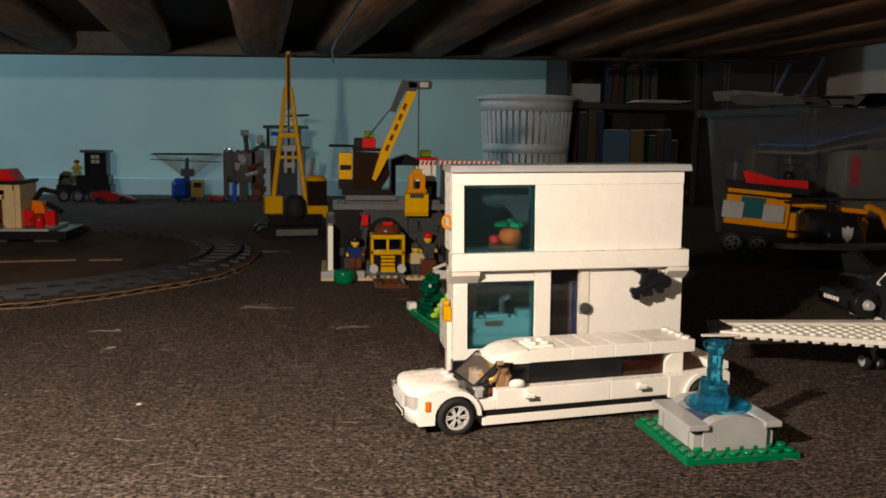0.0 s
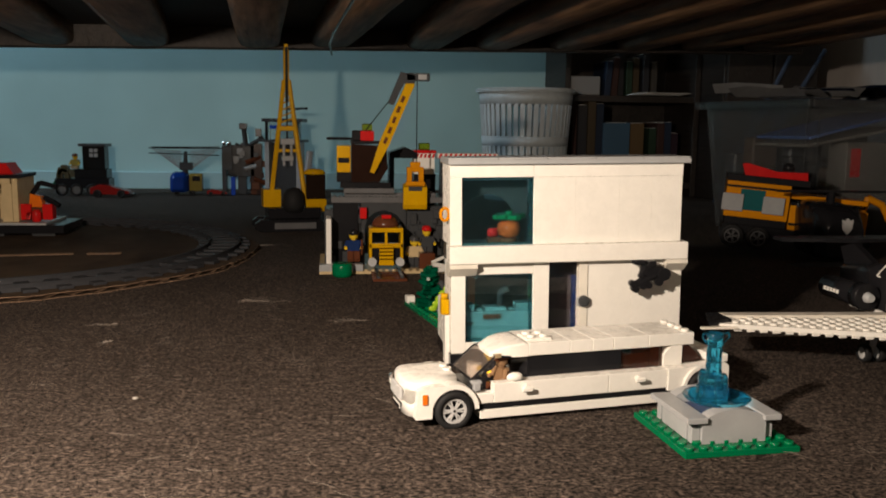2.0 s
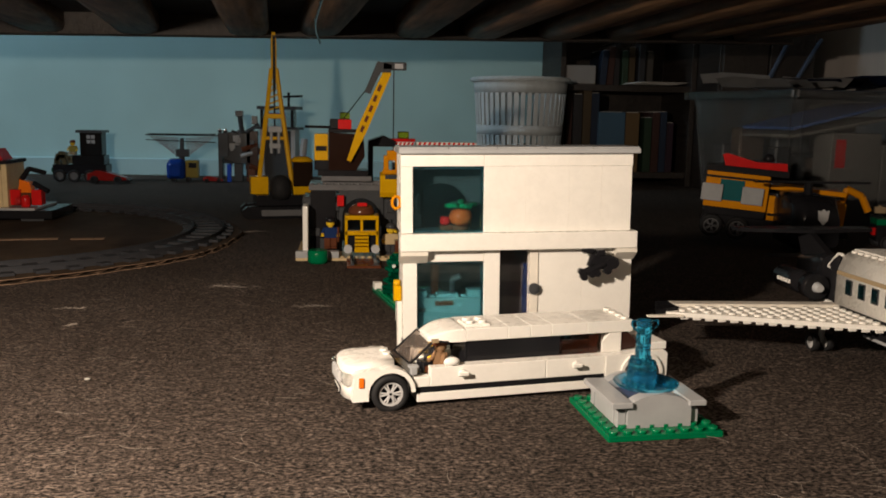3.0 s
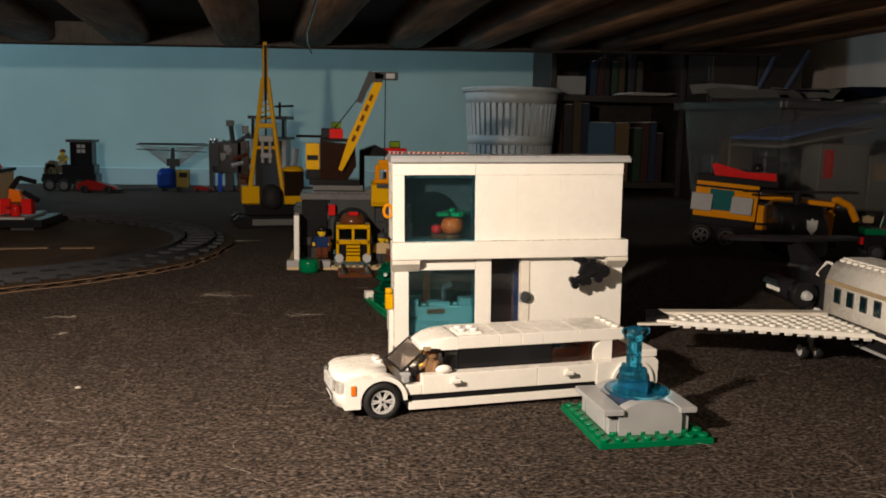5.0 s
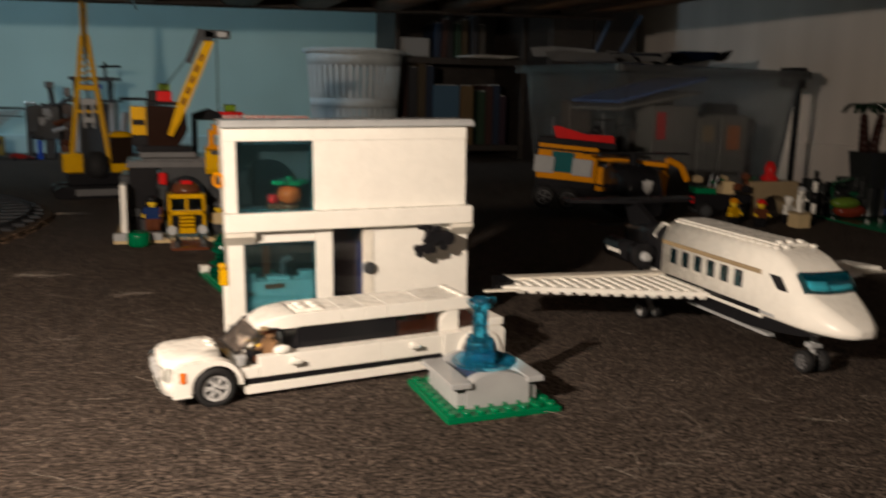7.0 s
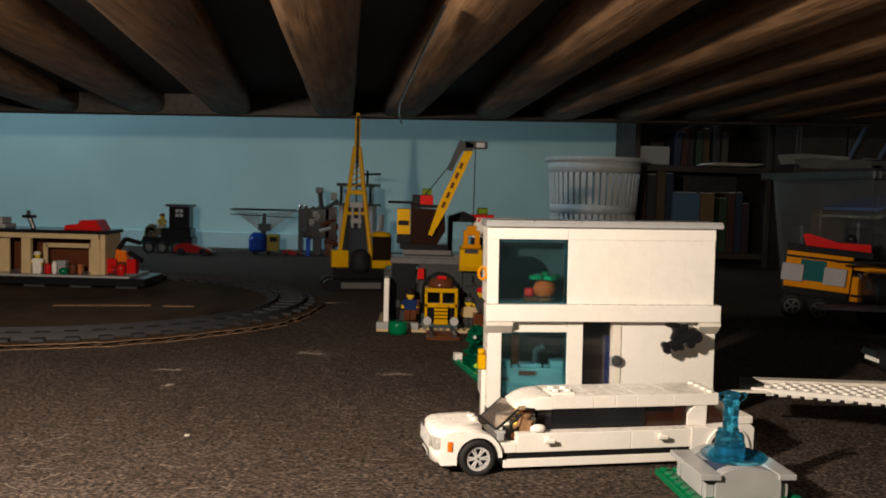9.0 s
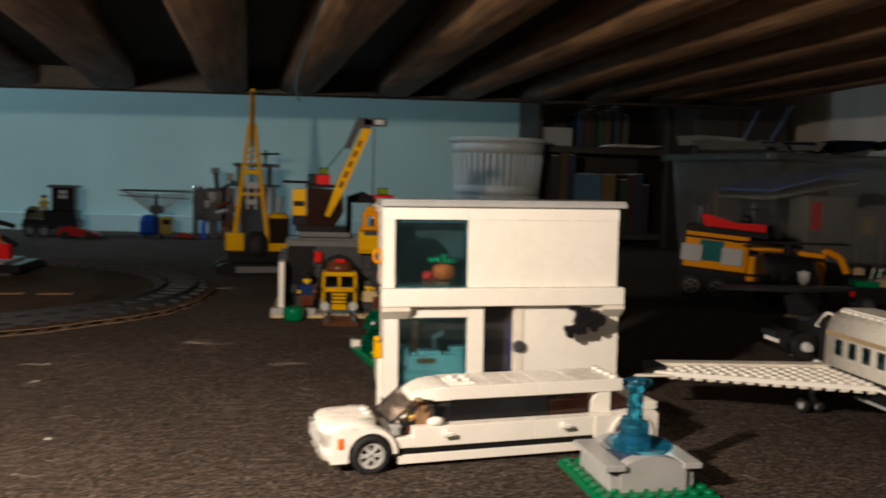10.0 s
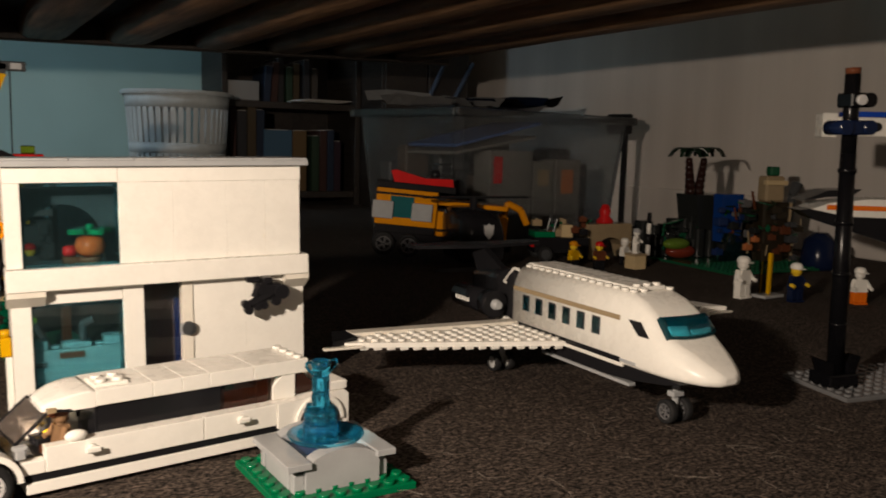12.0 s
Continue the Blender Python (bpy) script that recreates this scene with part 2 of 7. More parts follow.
box(bm, -2.3, 1.5, -1.7, -1.6, 0.0, 2.4)
structure("wall_south", bm, WALLGREY, "off-white painted plaster wall", "wall")
bm = bmesh.new()
box(bm, -2.3, 1.5, -1.7, 2.43, 2.4, 2.5)
structure("ceiling", bm, WALLGREY, "plain off-white room ceiling", "ceiling")
# invented frame around the added fill lamp, out of view
bm = bmesh.new()
for y0, y1, z0, z1 in ((1.05, 2.15, 0.9, 0.94), (1.05, 2.15, 1.96, 2.0), (1.05, 1.09, 0.94, 1.96), (2.11, 2.15, 0.94, 1.96)):
    box(bm, -2.30, -2.24, y0, y1, z0, z1, 0.003)
structure("unseen_window", bm, PAPER, "added white window frame in the unseen side wall", "window")
bm = bmesh.new()
box(bm, -2.2, 1.4, 2.318, 2.328, 0.0, 0.045, 0.002)
structure("baseboard", bm, SKIRT, "pale blue painted skirting board", "baseboard")

bm = bmesh.new()
box(bm, 1.388, 1.398, -1.58, 2.31, 0.0, 0.085, 0.002)
structure("baseboard_east", bm, WALLGREY, "off-white painted skirting board", "baseboard")

# ---- the bed overhead ----
TILT_BED = pose(0.2, 0.9, 0.300, 0.0, -1.2, 3.6)
bed = thing("slatted_bed", TILT_BED, "low bed with rough wooden slats seen from underneath", "bed")
bm = bmesh.new()
box(bm, -2.40, 0.83, -0.62, 0.64, 0.034, 0.12, 0.004)
part("mattress", bm, FABRIC, bed, "black cloth underside of the mattress")
SLATS = [(-1.73, -1.96), (-1.59, -1.81), (-1.45, -1.66), (-1.31, -1.51), (-1.17, -1.36), (-1.03, -1.21), (-0.89, -1.06), (-0.75, -0.91), (-0.612, -0.762), (-0.475, -0.612), (-0.342, -0.470), (-0.212, -0.327), (-0.080, -0.182), (0.050, -0.009), (0.181, 0.112), (0.292, 0.268), (0.430, 0.392), (0.545, 0.525), (0.668, 0.650), (0.792, 0.775), (0.916, 0.900)]
turn = Matrix.Rotation(radians(-3.6), 2)
for k, (near, far) in enumerate(SLATS):
    bm = bmesh.new()
    w = 0.0345 + 0.003 * noise.noise((k * 1.7, 0, 0))
    p0, p1 = turn @ Vector((near - 0.2, -0.3)), turn @ Vector((far - 0.2, 0.5))
    ring = []
    for j in range(9):
        y = -0.60 + 1.22 * j / 8
        cx = p0.x + (p1.x - p0.x) * (y - p0.y) / (p1.y - p0.y)
        dx, dz = 0.003 * noise.noise((k, y * 3, 5)), 0.002 * noise.noise((k, y * 4, 9))
        ring.append([bm.verts.new((cx + dx + a * w, y, dz + b)) for a, b in ((-1, 0.0335), (-1, 0.012), (-0.9, 0.005), (-0.65, 0.001), (0, 0.0), (0.65, 0.001), (0.9, 0.005), (1, 0.012), (1, 0.0335))])
    for p, q in zip(ring, ring[1:]):
        for i in range(9):
            f = bm.faces.new((p[i], p[(i + 1) % 9], q[(i + 1) % 9], q[i]))
            f.smooth = i < 8
    bm.faces.new(ring[0])
    bm.faces.new(ring[-1][::-1])
    part("slat", bm, SLATWOOD, bed)
bm = bmesh.new()
box(bm, -2.40, 0.83, 0.622, 0.645, -0.002, 0.15, 0.002)
part("rail", bm, DARKWOOD, bed, "dark wooden rail along the far side")
bm = bmesh.new()
pts = [(-0.077, -0.3, -0.001), (-0.079, 0.0, -0.006), (-0.078, 0.3, -0.007), (-0.07, 0.5, -0.004), (-0.06, 0.6, -0.012)]
for a, b in zip(pts, pts[1:]):
    rod(bm, a, b, 0.0016)
part("wire", bm, BLACK, bed, "thin black wire hanging under the slats")

# ---- the white two-storey house ----
def wheel(parent, c, r, w, hub, spokes=0, axis="y", name="wheel"):
    """A rubber tyre with its rim; the outer face looks along -axis."""
    bm = bmesh.new()
    prof = [(r * 0.66, 0), (r * 0.94, 0), (r, w * 0.18), (r, w * 0.82), (r * 0.94, w), (r * 0.66, w)]
    seg, rings = 28, []
    for q, h in prof:
        rings.append([bm.verts.new((q * math.cos(2 * math.pi * i / seg), q * math.sin(2 * math.pi * i / seg), h)) for i in range(seg)])
    for p, q in zip(rings, rings[1:] + rings[:1]):
        for i in range(seg):
            bm.faces.new((p[i], p[(i + 1) % seg], q[(i + 1) % seg], q[i])).smooth = True
    turn = {"y": Matrix.Rotation(radians(-90), 4, "X"), "x": Matrix.Rotation(radians(90), 4, "Y")}[axis]
    m = Matrix.Translation(c) @ turn
    bm.transform(m)
    tyre = part(name, bm, RUBBER, parent)
    bm = bmesh.new()
    k = r * 0.67
    if spokes:
        for i in range(seg):
            a, b = 2 * math.pi * i / seg, 2 * math.pi * (i + 1) / seg
            vs = [bm.verts.new((q * math.cos(t), q * math.sin(t), h)) for t in (a, b) for q, h in ((k, w * 0.1), (k * 0.81, w * 0.1), (k * 0.81, w * 0.8), (k, w * 0.8))]
            for j in range(4):
                bm.faces.new((vs[j], vs[(j + 1) % 4], vs[4 + (j + 1) % 4], vs[4 + j]))
        for i in range(spokes):
            a = 2 * math.pi * i / spokes
            for d in (-0.13, 0.13):
                rod(bm, (0.18 * k * math.cos(a + d), 0.18 * k * math.sin(a + d), w * 0.16), (0.93 * k * math.cos(a + d * 1.2), 0.93 * k * math.sin(a + d * 1.2), w * 0.16), k * 0.075, 6)
        cyl(bm, (0, 0, w * 0.08), k * 0.26, w * 0.4, seg=14)
        cyl(bm, (0, 0, w * 0.45), k, w * 0.1, seg=24, mat=1)
        cyl(bm, (0, 0, w * 0.05), k * 0.13, w * 0.1, seg=4, mat=1)
    else:
        lathe(bm, [(k * 0.4, w * 0.06), (k * 0.75, w * 0.2), (k, w * 0.1), (k, w * 0.9), (k * 0.3, w * 0.92)], seg=18)
    bm.transform(m)
    part("rim", bm, [hub, BLACK], tyre, "grey plastic rim")
    return tyre


DOORGLASS = clear("dark_smoked_clear_plastic", (0.50, 0.45, 0.46))
HOUSE = pose(0.1785, 0.609, 0.0, 0.0, -0.9, 1.0)
house = thing("toy_house", HOUSE, "white two-storey toy brick house with light blue windows", "toy house")
WD, DP = 0.1752, 0.034
bm = bmesh.new()
box(bm, 0.0030, WD + 0.001, 0.002, 0.066, 0.0, 0.0085, 0.0003)
part("base_plate", bm, BLACK, house, "black base course of the house")
# upper storey
boxpart("corner_post", house, WHITE, 0.0026, 0.0110, 0.0, 0.008, 0.0872, 0.1345)
boxpart("lintel", house, WHITE, 0.0026, 0.0620, 0.0, 0.008, 0.1346, 0.1434)
for x0, x1 in ((0.0622, 0.09255), (0.0926, 0.12475), (0.1248, 0.14895), (0.1490, WD - 0.0035)):
    boxpart("wall_panel", house, WHITE, x0, x1, 0.0, 0.008, 0.0872, 0.1345, bev=0.00006)
boxpart("parapet", house, WHITE, 0.0621, WD - 0.003, 0.0001, 0.008, 0.1346, 0.1434, bev=0.0001)
for z in (0.0872, 0.1064, 0.1256):
    boxpart("side_panel", house, WHITE, 0.0026, 0.0056, 0.0082, DP, z, z + 0.0190)
    boxpart("side_panel", house, WHITE, WD - 0.006, WD - 0.003, 0.0082, DP, z, z + 0.0190)
# the ledge between the storeys
bm = bmesh.new()
box(bm, 0.0018, WD + 0.001, -0.0045, 0.012, 0.0745, 0.0870, 0.0005)
part("ledge", bm, WHITE, house, "white ledge with sloped brackets")
for x0, x1 in ((0.0018, 0.0215), (WD - 0.0145, WD + 0.001)):
    bm = bmesh.new()
    prism(bm, [(-0.0043, 0.0743), (0.012, 0.0743), (0.012, 0.0650), (0.0035, 0.0650), (-0.0043, 0.0715)], x0, x1, "x")
    part("bracket", bm, CREAM, house)
bm = bmesh.new()
box(bm, 0.0032, WD - 0.0062, 0.0122, DP, 0.0745, 0.0868)
part("upper_floor", bm, DGREY, house)
bm = bmesh.new()
box(bm, 0.0010, WD + 0.0015, -0.0035, DP + 0.001, 0.1436, 0.1470, 0.0004)
for k in range(5):
    box(bm, 0.0012 + k * 0.0350, 0.0012 + k * 0.0350 + 0.0346, -0.0033, DP, 0.1470, 0.1484, 0.0003)
part("roof", bm, LGREY, house, "flat light grey tiled roof")
# lower storey
boxpart("corner_post", house, WHITE, 0.0040, 0.0143, 0.004, 0.012, 0.0087, 0.0743)
boxpart("lintel", house, WHITE, 0.0144, 0.0632, 0.004, 0.012, 0.0655, 0.0743)
boxpart("window_sill_wall", house, WHITE, 0.0144, 0.0632, 0.004, 0.012, 0.0087, 0.0165)
boxpart("pillar", house, WHITE, 0.0634, 0.0750, 0.003, 0.012, 0.0087, 0.0743)
for x0, x1 in ((0.1040, 0.13695), (0.1370, WD)):
    boxpart("wall_panel", house, WHITE, x0, x1, 0.004, 0.012, 0.0087, 0.0743, bev=0.00012)
for z in (0.0087, 0.0306, 0.0525):
    boxpart("side_panel", house, WHITE, 0.0040, 0.0075, 0.0122, DP, z, z + 0.0217)
    boxpart("side_panel", house, WHITE, WD - 0.004, WD, 0.0122, DP, z, z + 0.0217)
for z0, y0, xa, xb in ((0.0868, 0.0008, 0.0112, 0.0619), (0.0167, 0.0048, 0.0145, 0.0631)):
    w = new("window")
    w.parent = house
    tagged(w, "large square light blue window")
    bm = bmesh.new()
    box(bm, xa, xb, y0, y0 + 0.0012, z0, z0 + 0.0478)
    pane = part("pane", bm, WPANE, w)
    pane.visible_shadow = False
    bm = bmesh.new()
    for x0, x1, q0, q1 in ((xa, xa + 0.0012, 0, 0.0478), (xb - 0.0014, xb, 0, 0.0478), (xa + 0.0012, xb - 0.0014, 0, 0.0012), (xa + 0.0012, xb - 0.0014, 0.0466, 0.0478)):
        box(bm, x0, x1, y0 + 0.0012, y0 + 0.0068, z0 + q0, z0 + q1)
    part("frame", bm, TBLUE, w)
door = new("door")
door.parent = house
tagged(door, "dark smoked door with a round grey knob")
boxpart("door_leaf", door, DOORGLASS, 0.0752, 0.0972, 0.0088, 0.0100, 0.0090, 0.0740).visible_shadow = False
boxpart("inner_wall", house, MIDGREY, 0.0665, 0.1200, DP - 0.0040, DP - 0.0012, 0.0087, 0.0743, label="grey inner wall behind the door")
boxpart("frame", door, CREAM, 0.0974, 0.1038, 0.003, 0.0118, 0.0090, 0.0735)
bm = bmesh.new()
cyl(bm, (0.1006, 0.0004, 0.0445), 0.0042, 0.0026, "y", 18)
cyl(bm, (0.1006, -0.0006, 0.0445), 0.0024, 0.002, "y", 14)
part("knob", bm, DGREY, door, "round dark grey knob")
boxpart("post", door, DBLUE, 0.0942, 0.0972, 0.0110, 0.0135, 0.0090, 0.062)
boxpart("knob_plate", door, LGREY, 0.0955, 0.0992, 0.0012, 0.0028, 0.0410, 0.0478)
# black wall lamp on the front
bm = bmesh.new()
rod(bm, (0.1440, 0.004, 0.0700), (0.1440, -0.011, 0.0700), 0.0022)
box(bm, 0.1345, 0.1430, -0.0080, -0.0020, 0.0715, 0.0750, 0.0006)
box(bm, 0.1395, 0.1560, -0.0110, -0.0035, 0.0630, 0.0705, 0.0012)
box(bm, 0.1440, 0.1500, -0.0110, -0.0040, 0.0700, 0.0745, 0.0008)
cyl(bm, (0.1555, -0.0125, 0.0650), 0.0046, 0.008, "y", 16)
cyl(bm, (0.1520, -0.0120, 0.0595), 0.0030, 0.007, "y", 12)
rod(bm, (0.1500, -0.0080, 0.0640), (0.1355, -0.0100, 0.0580), 0.0034, 12, 0.0030)
for x, z in ((0.1330, 0.0585), (0.1345, 0.0548), (0.1400, 0.0570), (0.1440, 0.0575)):
    cyl(bm, (x, -0.0125, z), 0.0026, 0.006, "y", 10)
rod(bm, (0.1420, -0.0080, 0.0700), (0.1385, -0.0095, 0.0625), 0.0024, 8)
part("wall_fitting", bm, BLACK, house, "black brick-built fitting on the front wall")
# orange ring on the side
bm = bmesh.new()
for i in range(12):
    a, b = 2 * math.pi * i / 12, 2 * math.pi * (i + 1) / 12
    rod(bm, (-0.0004 + 0.0030 * math.cos(a), 0.004, 0.1090 + 0.0045 * math.sin(a)), (-0.0004 + 0.0030 * math.cos(b), 0.004, 0.1090 + 0.0045 * math.sin(b)), 0.0011, 6)
part("ring", bm, ORANGE, house, "orange ring on the side wall")
bm = bmesh.new()
box(bm, -0.0020, 0.0036, 0.010, 0.018, 0.036, 0.047, 0.0006)
cyl(bm, (0.0006, 0.014, 0.047), 0.0026, 0.004)
part("side_box", bm, YELLOW, house, "small yellow box on the side wall")
boxpart("side_column", house, WHITE, 0.0004, 0.0038, 0.0095, 0.0185, 0.0, 0.0358)
boxpart("garden_wall", house, WHITE, 0.0034, 0.0070, DP + 0.0002, 0.0655, 0.0087, 0.0400, label="low white side wall behind the house")

# inside the house
JET_BLACK = plastic("deep_black_plastic", (0.004, 0.004, 0.005), 0.2)
POTRED = plastic("dark_orange_pot_plastic", (0.48, 0.075, 0.015))
def pot_plant(m):
    ob = thing("pot_plant", m, "orange-brown pot with flat green leaves behind the window", "plant")
    bm = bmesh.new()
    lathe(bm, [(0.004, 0), (0.0075, 0.002), (0.0088, 0.006), (0.0075, 0.0105), (0.0045, 0.0125)])
    part("pot", bm, POTRED, ob)
    bm = bmesh.new()
    cyl(bm, (0, 0, -0.0036), 0.0060, 0.0035, seg=18)
    box(bm, -0.0150, -0.0050, 0.0000, 0.0090, -0.0036, -0.0001, 0.0004)
    part("stand", bm, BROWN, ob, "low round brown stand")
    bm = bmesh.new()
    lathe(bm, [(0.0028, 0), (0.0040, 0.0012), (0.0040, 0.0050), (0.0026, 0.0062)], (-0.0108, 0.005, 0.0000), 14)
    part("side_pot", bm, RED, ob, "small red round piece beside the pot")
    bm = bmesh.new()
    for a in range(4):
        m2 = Matrix.Rotation(radians(90 * a + 20), 4, "Z")
        vs = prism(bm, [(0, -0.002), (0.006, -0.0045), (0.0125, -0.002), (0.0125, 0.002), (0.006, 0.0045), (0, 0.002)], 0.0135, 0.0165, "z")
        for v in vs:
            v.co = m2 @ v.co
    cyl(bm, (0, 0, 0.012), 0.0025, 0.007)
    part("leaves", bm, GREEN, ob, "green leaf piece")
    return ob


pot_plant(HOUSE @ pose(0.0480, 0.0165, 0.0905))
COUNTER = plastic("pale_teal_plastic", (0.15, 0.27, 0.29))
counter = thing("toy_counter", HOUSE @ pose(0, -0.0075, 0.0), "stepped pale teal toy kitchen counter inside the house", "counter")
boxpart("front", counter, COUNTER, 0.0150, 0.0658, 0.0200, 0.0300, 0.0087, 0.0370)
for x0, x1, z1 in ((0.0155, 0.0225, 0.0425), (0.0300, 0.0460, 0.0400), (0.0530, 0.0650, 0.0425)):
    boxpart("step", counter, COUNTER, x0, x1, 0.0202, 0.0298, 0.0371, z1)
bm = bmesh.new()
for x0, nx, z in ((0.0150, 6, 0.0370),):
    studs(bm, x0, 0.0208, nx, 1, z, seg=12)
part("counter_studs", bm, COUNTER, counter)
bm = bmesh.new()
rod(bm, (0.0420, 0.0250, 0.0370), (0.0420, 0.0250, 0.0500), 0.0022, 10)
rod(bm, (0.0420, 0.0250, 0.0500), (0.0480, 0.0225, 0.0530), 0.0024, 10)
part("tap", bm, DGREY, counter, "dark grey tap piece")
boxpart("drawer", counter, BROWN, 0.0285, 0.0420, 0.0190, 0.0199, 0.0315, 0.0350)
boxpart("drawer", counter, DGREY, 0.0155, 0.0215, 0.0190, 0.0199, 0.0270, 0.0300)
arch = thing("toy_arch", HOUSE @ pose(0, 0, 0.0868), "black toy arch inside the upper storey", "arch")
bm = bmesh.new()
pr = [(0.004, 0.0), (0.010, 0.0)] + [(0.034 - 0.022 * math.cos(math.pi * i / 12), 0.012 + 0.022 * math.sin(math.pi * i / 12)) for i in range(13)] + [(0.058, 0.0), (0.064, 0.0), (0.064, 0.044), (0.004, 0.044)]
prism(bm, pr, 0.0265, 0.0330, "y")
part("arch_brick", bm, DGREY, arch)

# ---- the stretch limousine ----
LIMO = pose(0.1308, 0.4830, -0.0010, 0, 0, 9.8)
limo = thing("toy_limousine", LIMO, "white toy stretch limousine with smoked windows and a black side stripe", "toy car")
W = 0.046
plan = [(0.0392, 0.0062), (0.0200, 0.0036), (0.0150, 0.0036), (0.0115, 0.0050), (0.0096, 0.0090), (0.0088, 0.0160), (0.0086, 0.0230)]
plan = plan + [(x, W - y) for x, y in plan[-2::-1]]


def bonnet(x, y):
    return 0.0246 + 0.0048 * min(1.0, x / 0.032) ** 0.8 - 0.0012 * abs(y / W * 2 - 1) ** 3


bm = bmesh.new()
levels = [(0.0075, 0.0), (0.0140, 0.0002), (0.0205, 0.0006)]
rows = [[bm.verts.new((x + d, y, z)) for x, y in plan] for z, d in levels]
rows.append([bm.verts.new((x + 0.0006 * (x < 0.03), W / 2 + (y - W / 2) * 0.985, bonnet(x, y) - 0.0006)) for x, y in plan])
rows.append([bm.verts.new((x + 0.0024 * (x < 0.03), W / 2 + (y - W / 2) * 0.90, bonnet(x + 0.004, W / 2 + (y - W / 2) * 0.9))) for x, y in plan])
rows.append([bm.verts.new((0.5 * x + 0.0160, W / 2 + (y - W / 2) * 0.60, bonnet(0.5 * x + 0.016, W / 2 + (y - W / 2) * 0.6))) for x, y in plan])
for p, q in zip(rows, rows[1:]):
    for i in range(len(plan) - 1):
        bm.faces.new((p[i], p[i + 1], q[i + 1], q[i])).smooth = True
bm.faces.new(rows[0])
bm.faces.new(rows[-1])
for p, q in zip(rows, rows[1:]):
    bm.faces.new((p[-1], p[0], q[0], q[-1]))
part("hood", bm, WHITE, limo, "rounded white bonnet")
for y0, y1 in ((-0.0022, 0.0064), (W - 0.0064, W + 0.0022)):
    bm = bmesh.new()
    arc = [(0.0352 - 0.0128 * math.cos(math.pi * i / 14), 0.0112 + 0.0124 * math.sin(math.pi * i / 14)) for i in range(15)]
    outer = [(0.0352 + 0.0152 * math.cos(math.pi * q / 18), 0.0112 + 0.0152 * math.sin(math.pi * q / 18)) for q in range(0, 12)] + [(0.0240, 0.0258), (0.0170, 0.0252), (0.0140, 0.0240), (0.0128, 0.0075), (0.0224, 0.0075)]
    prism(bm, arc + outer, y0, y1)
    part("wheel_arch", bm, WHITE, limo)
bm = bmesh.new()
studs(bm, 0.0335, 0.0150, 1, 2, 0.0288)
part("hood_studs", bm, WHITE, limo)
bm = bmesh.new()
box(bm, 0.0072, 0.0092, 0.0120, 0.0340, 0.0155, 0.0225, 0.0006)
for y in (0.014, 0.018, 0.022, 0.026, 0.030):
    box(bm, 0.0066, 0.0074, y, y + 0.0016, 0.016, 0.0220)
part("grille", bm, SILVER, limo, "silver grille")
for y in (-0.0025, 0.0385):
    bm = bmesh.new()
    box(bm, 0.0082, 0.0145, y + (0.0050 if y < 0 else -0.0010), y + (0.0130 if y < 0 else 0.0060), 0.0160, 0.0228, 0.0012)
    part("headlight", bm, TCLEAR, limo, "clear headlight")
boxpart("indicator", limo, BORANGE, 0.0165, 0.0195, -0.0030, -0.0020, 0.0160, 0.0218, bev=0.0002)
bm = bmesh.new()
box(bm, 0.0082, 0.0096, 0.0150, 0.0310, 0.0080, 0.0128, mat=0)
box(bm, 0.0079, 0.0083, 0.0158, 0.0302, 0.0088, 0.0118, mat=1)
for k in range(7):
    box(bm, 0.0076, 0.0080, 0.0164 + 0.0019 * k, 0.0177 + 0.0019 * k, 0.0090, 0.0110, mat=0)
part("number_plate", bm, [BLACK, WHITE], limo, "white plate with dark bars")
boxpart("sill", limo, WHITE, 0.0520, 0.1760, 0.0005, W, 0.0038, 0.0090)
boxpart("side_stripe", limo, BLACK, 0.0518, 0.1758, 0.0012, W - 0.0007, 0.0092, 0.0128, bev=0.0002)
for y0, y1 in ((0.0, 0.0060), (W - 0.006, W)):
    for x0, x1 in ((0.0600, 0.1336), (0.1340, 0.1740)):
        d = boxpart("door", limo, WHITE, x0, x1, y0, y1, 0.0130, 0.0245)
        if y0 == 0.0:
            bm = bmesh.new()
            cyl(bm, (x0 + 0.0195, -0.0030, 0.0205), 0.0021, 0.0032, "y", 12)
            box(bm, x0 + 0.0160, x0 + 0.0230, -0.0042, -0.0028, 0.0190, 0.0218, 0.0006)
            part("handle", bm, WHITE, d, "white handle")
boxpart("chassis", limo, DGREY, 0.0420, 0.1740, 0.0065, W - 0.0065, 0.0130, 0.0160)
boxpart("front_panel", limo, WHITE, 0.0500, 0.0598, 0.0002, 0.0062, 0.0130, 0.0190, bev=0.0003)
# dark grey puts the dimming by the smoked windscreen into the colour
boxpart("dashboard", limo, DGREY, 0.0470, 0.0565, 0.0066, W - 0.0066, 0.0131, 0.0200)
bm = bmesh.new()
box(bm, 0.0480, 0.0520, 0.0005, 0.0040, 0.0205, 0.0255, 0.0004)
box(bm, 0.0470, 0.0530, 0.0008, 0.0050, 0.0245, 0.0262, 0.0004)
part("console", bm, LGREY, limo)
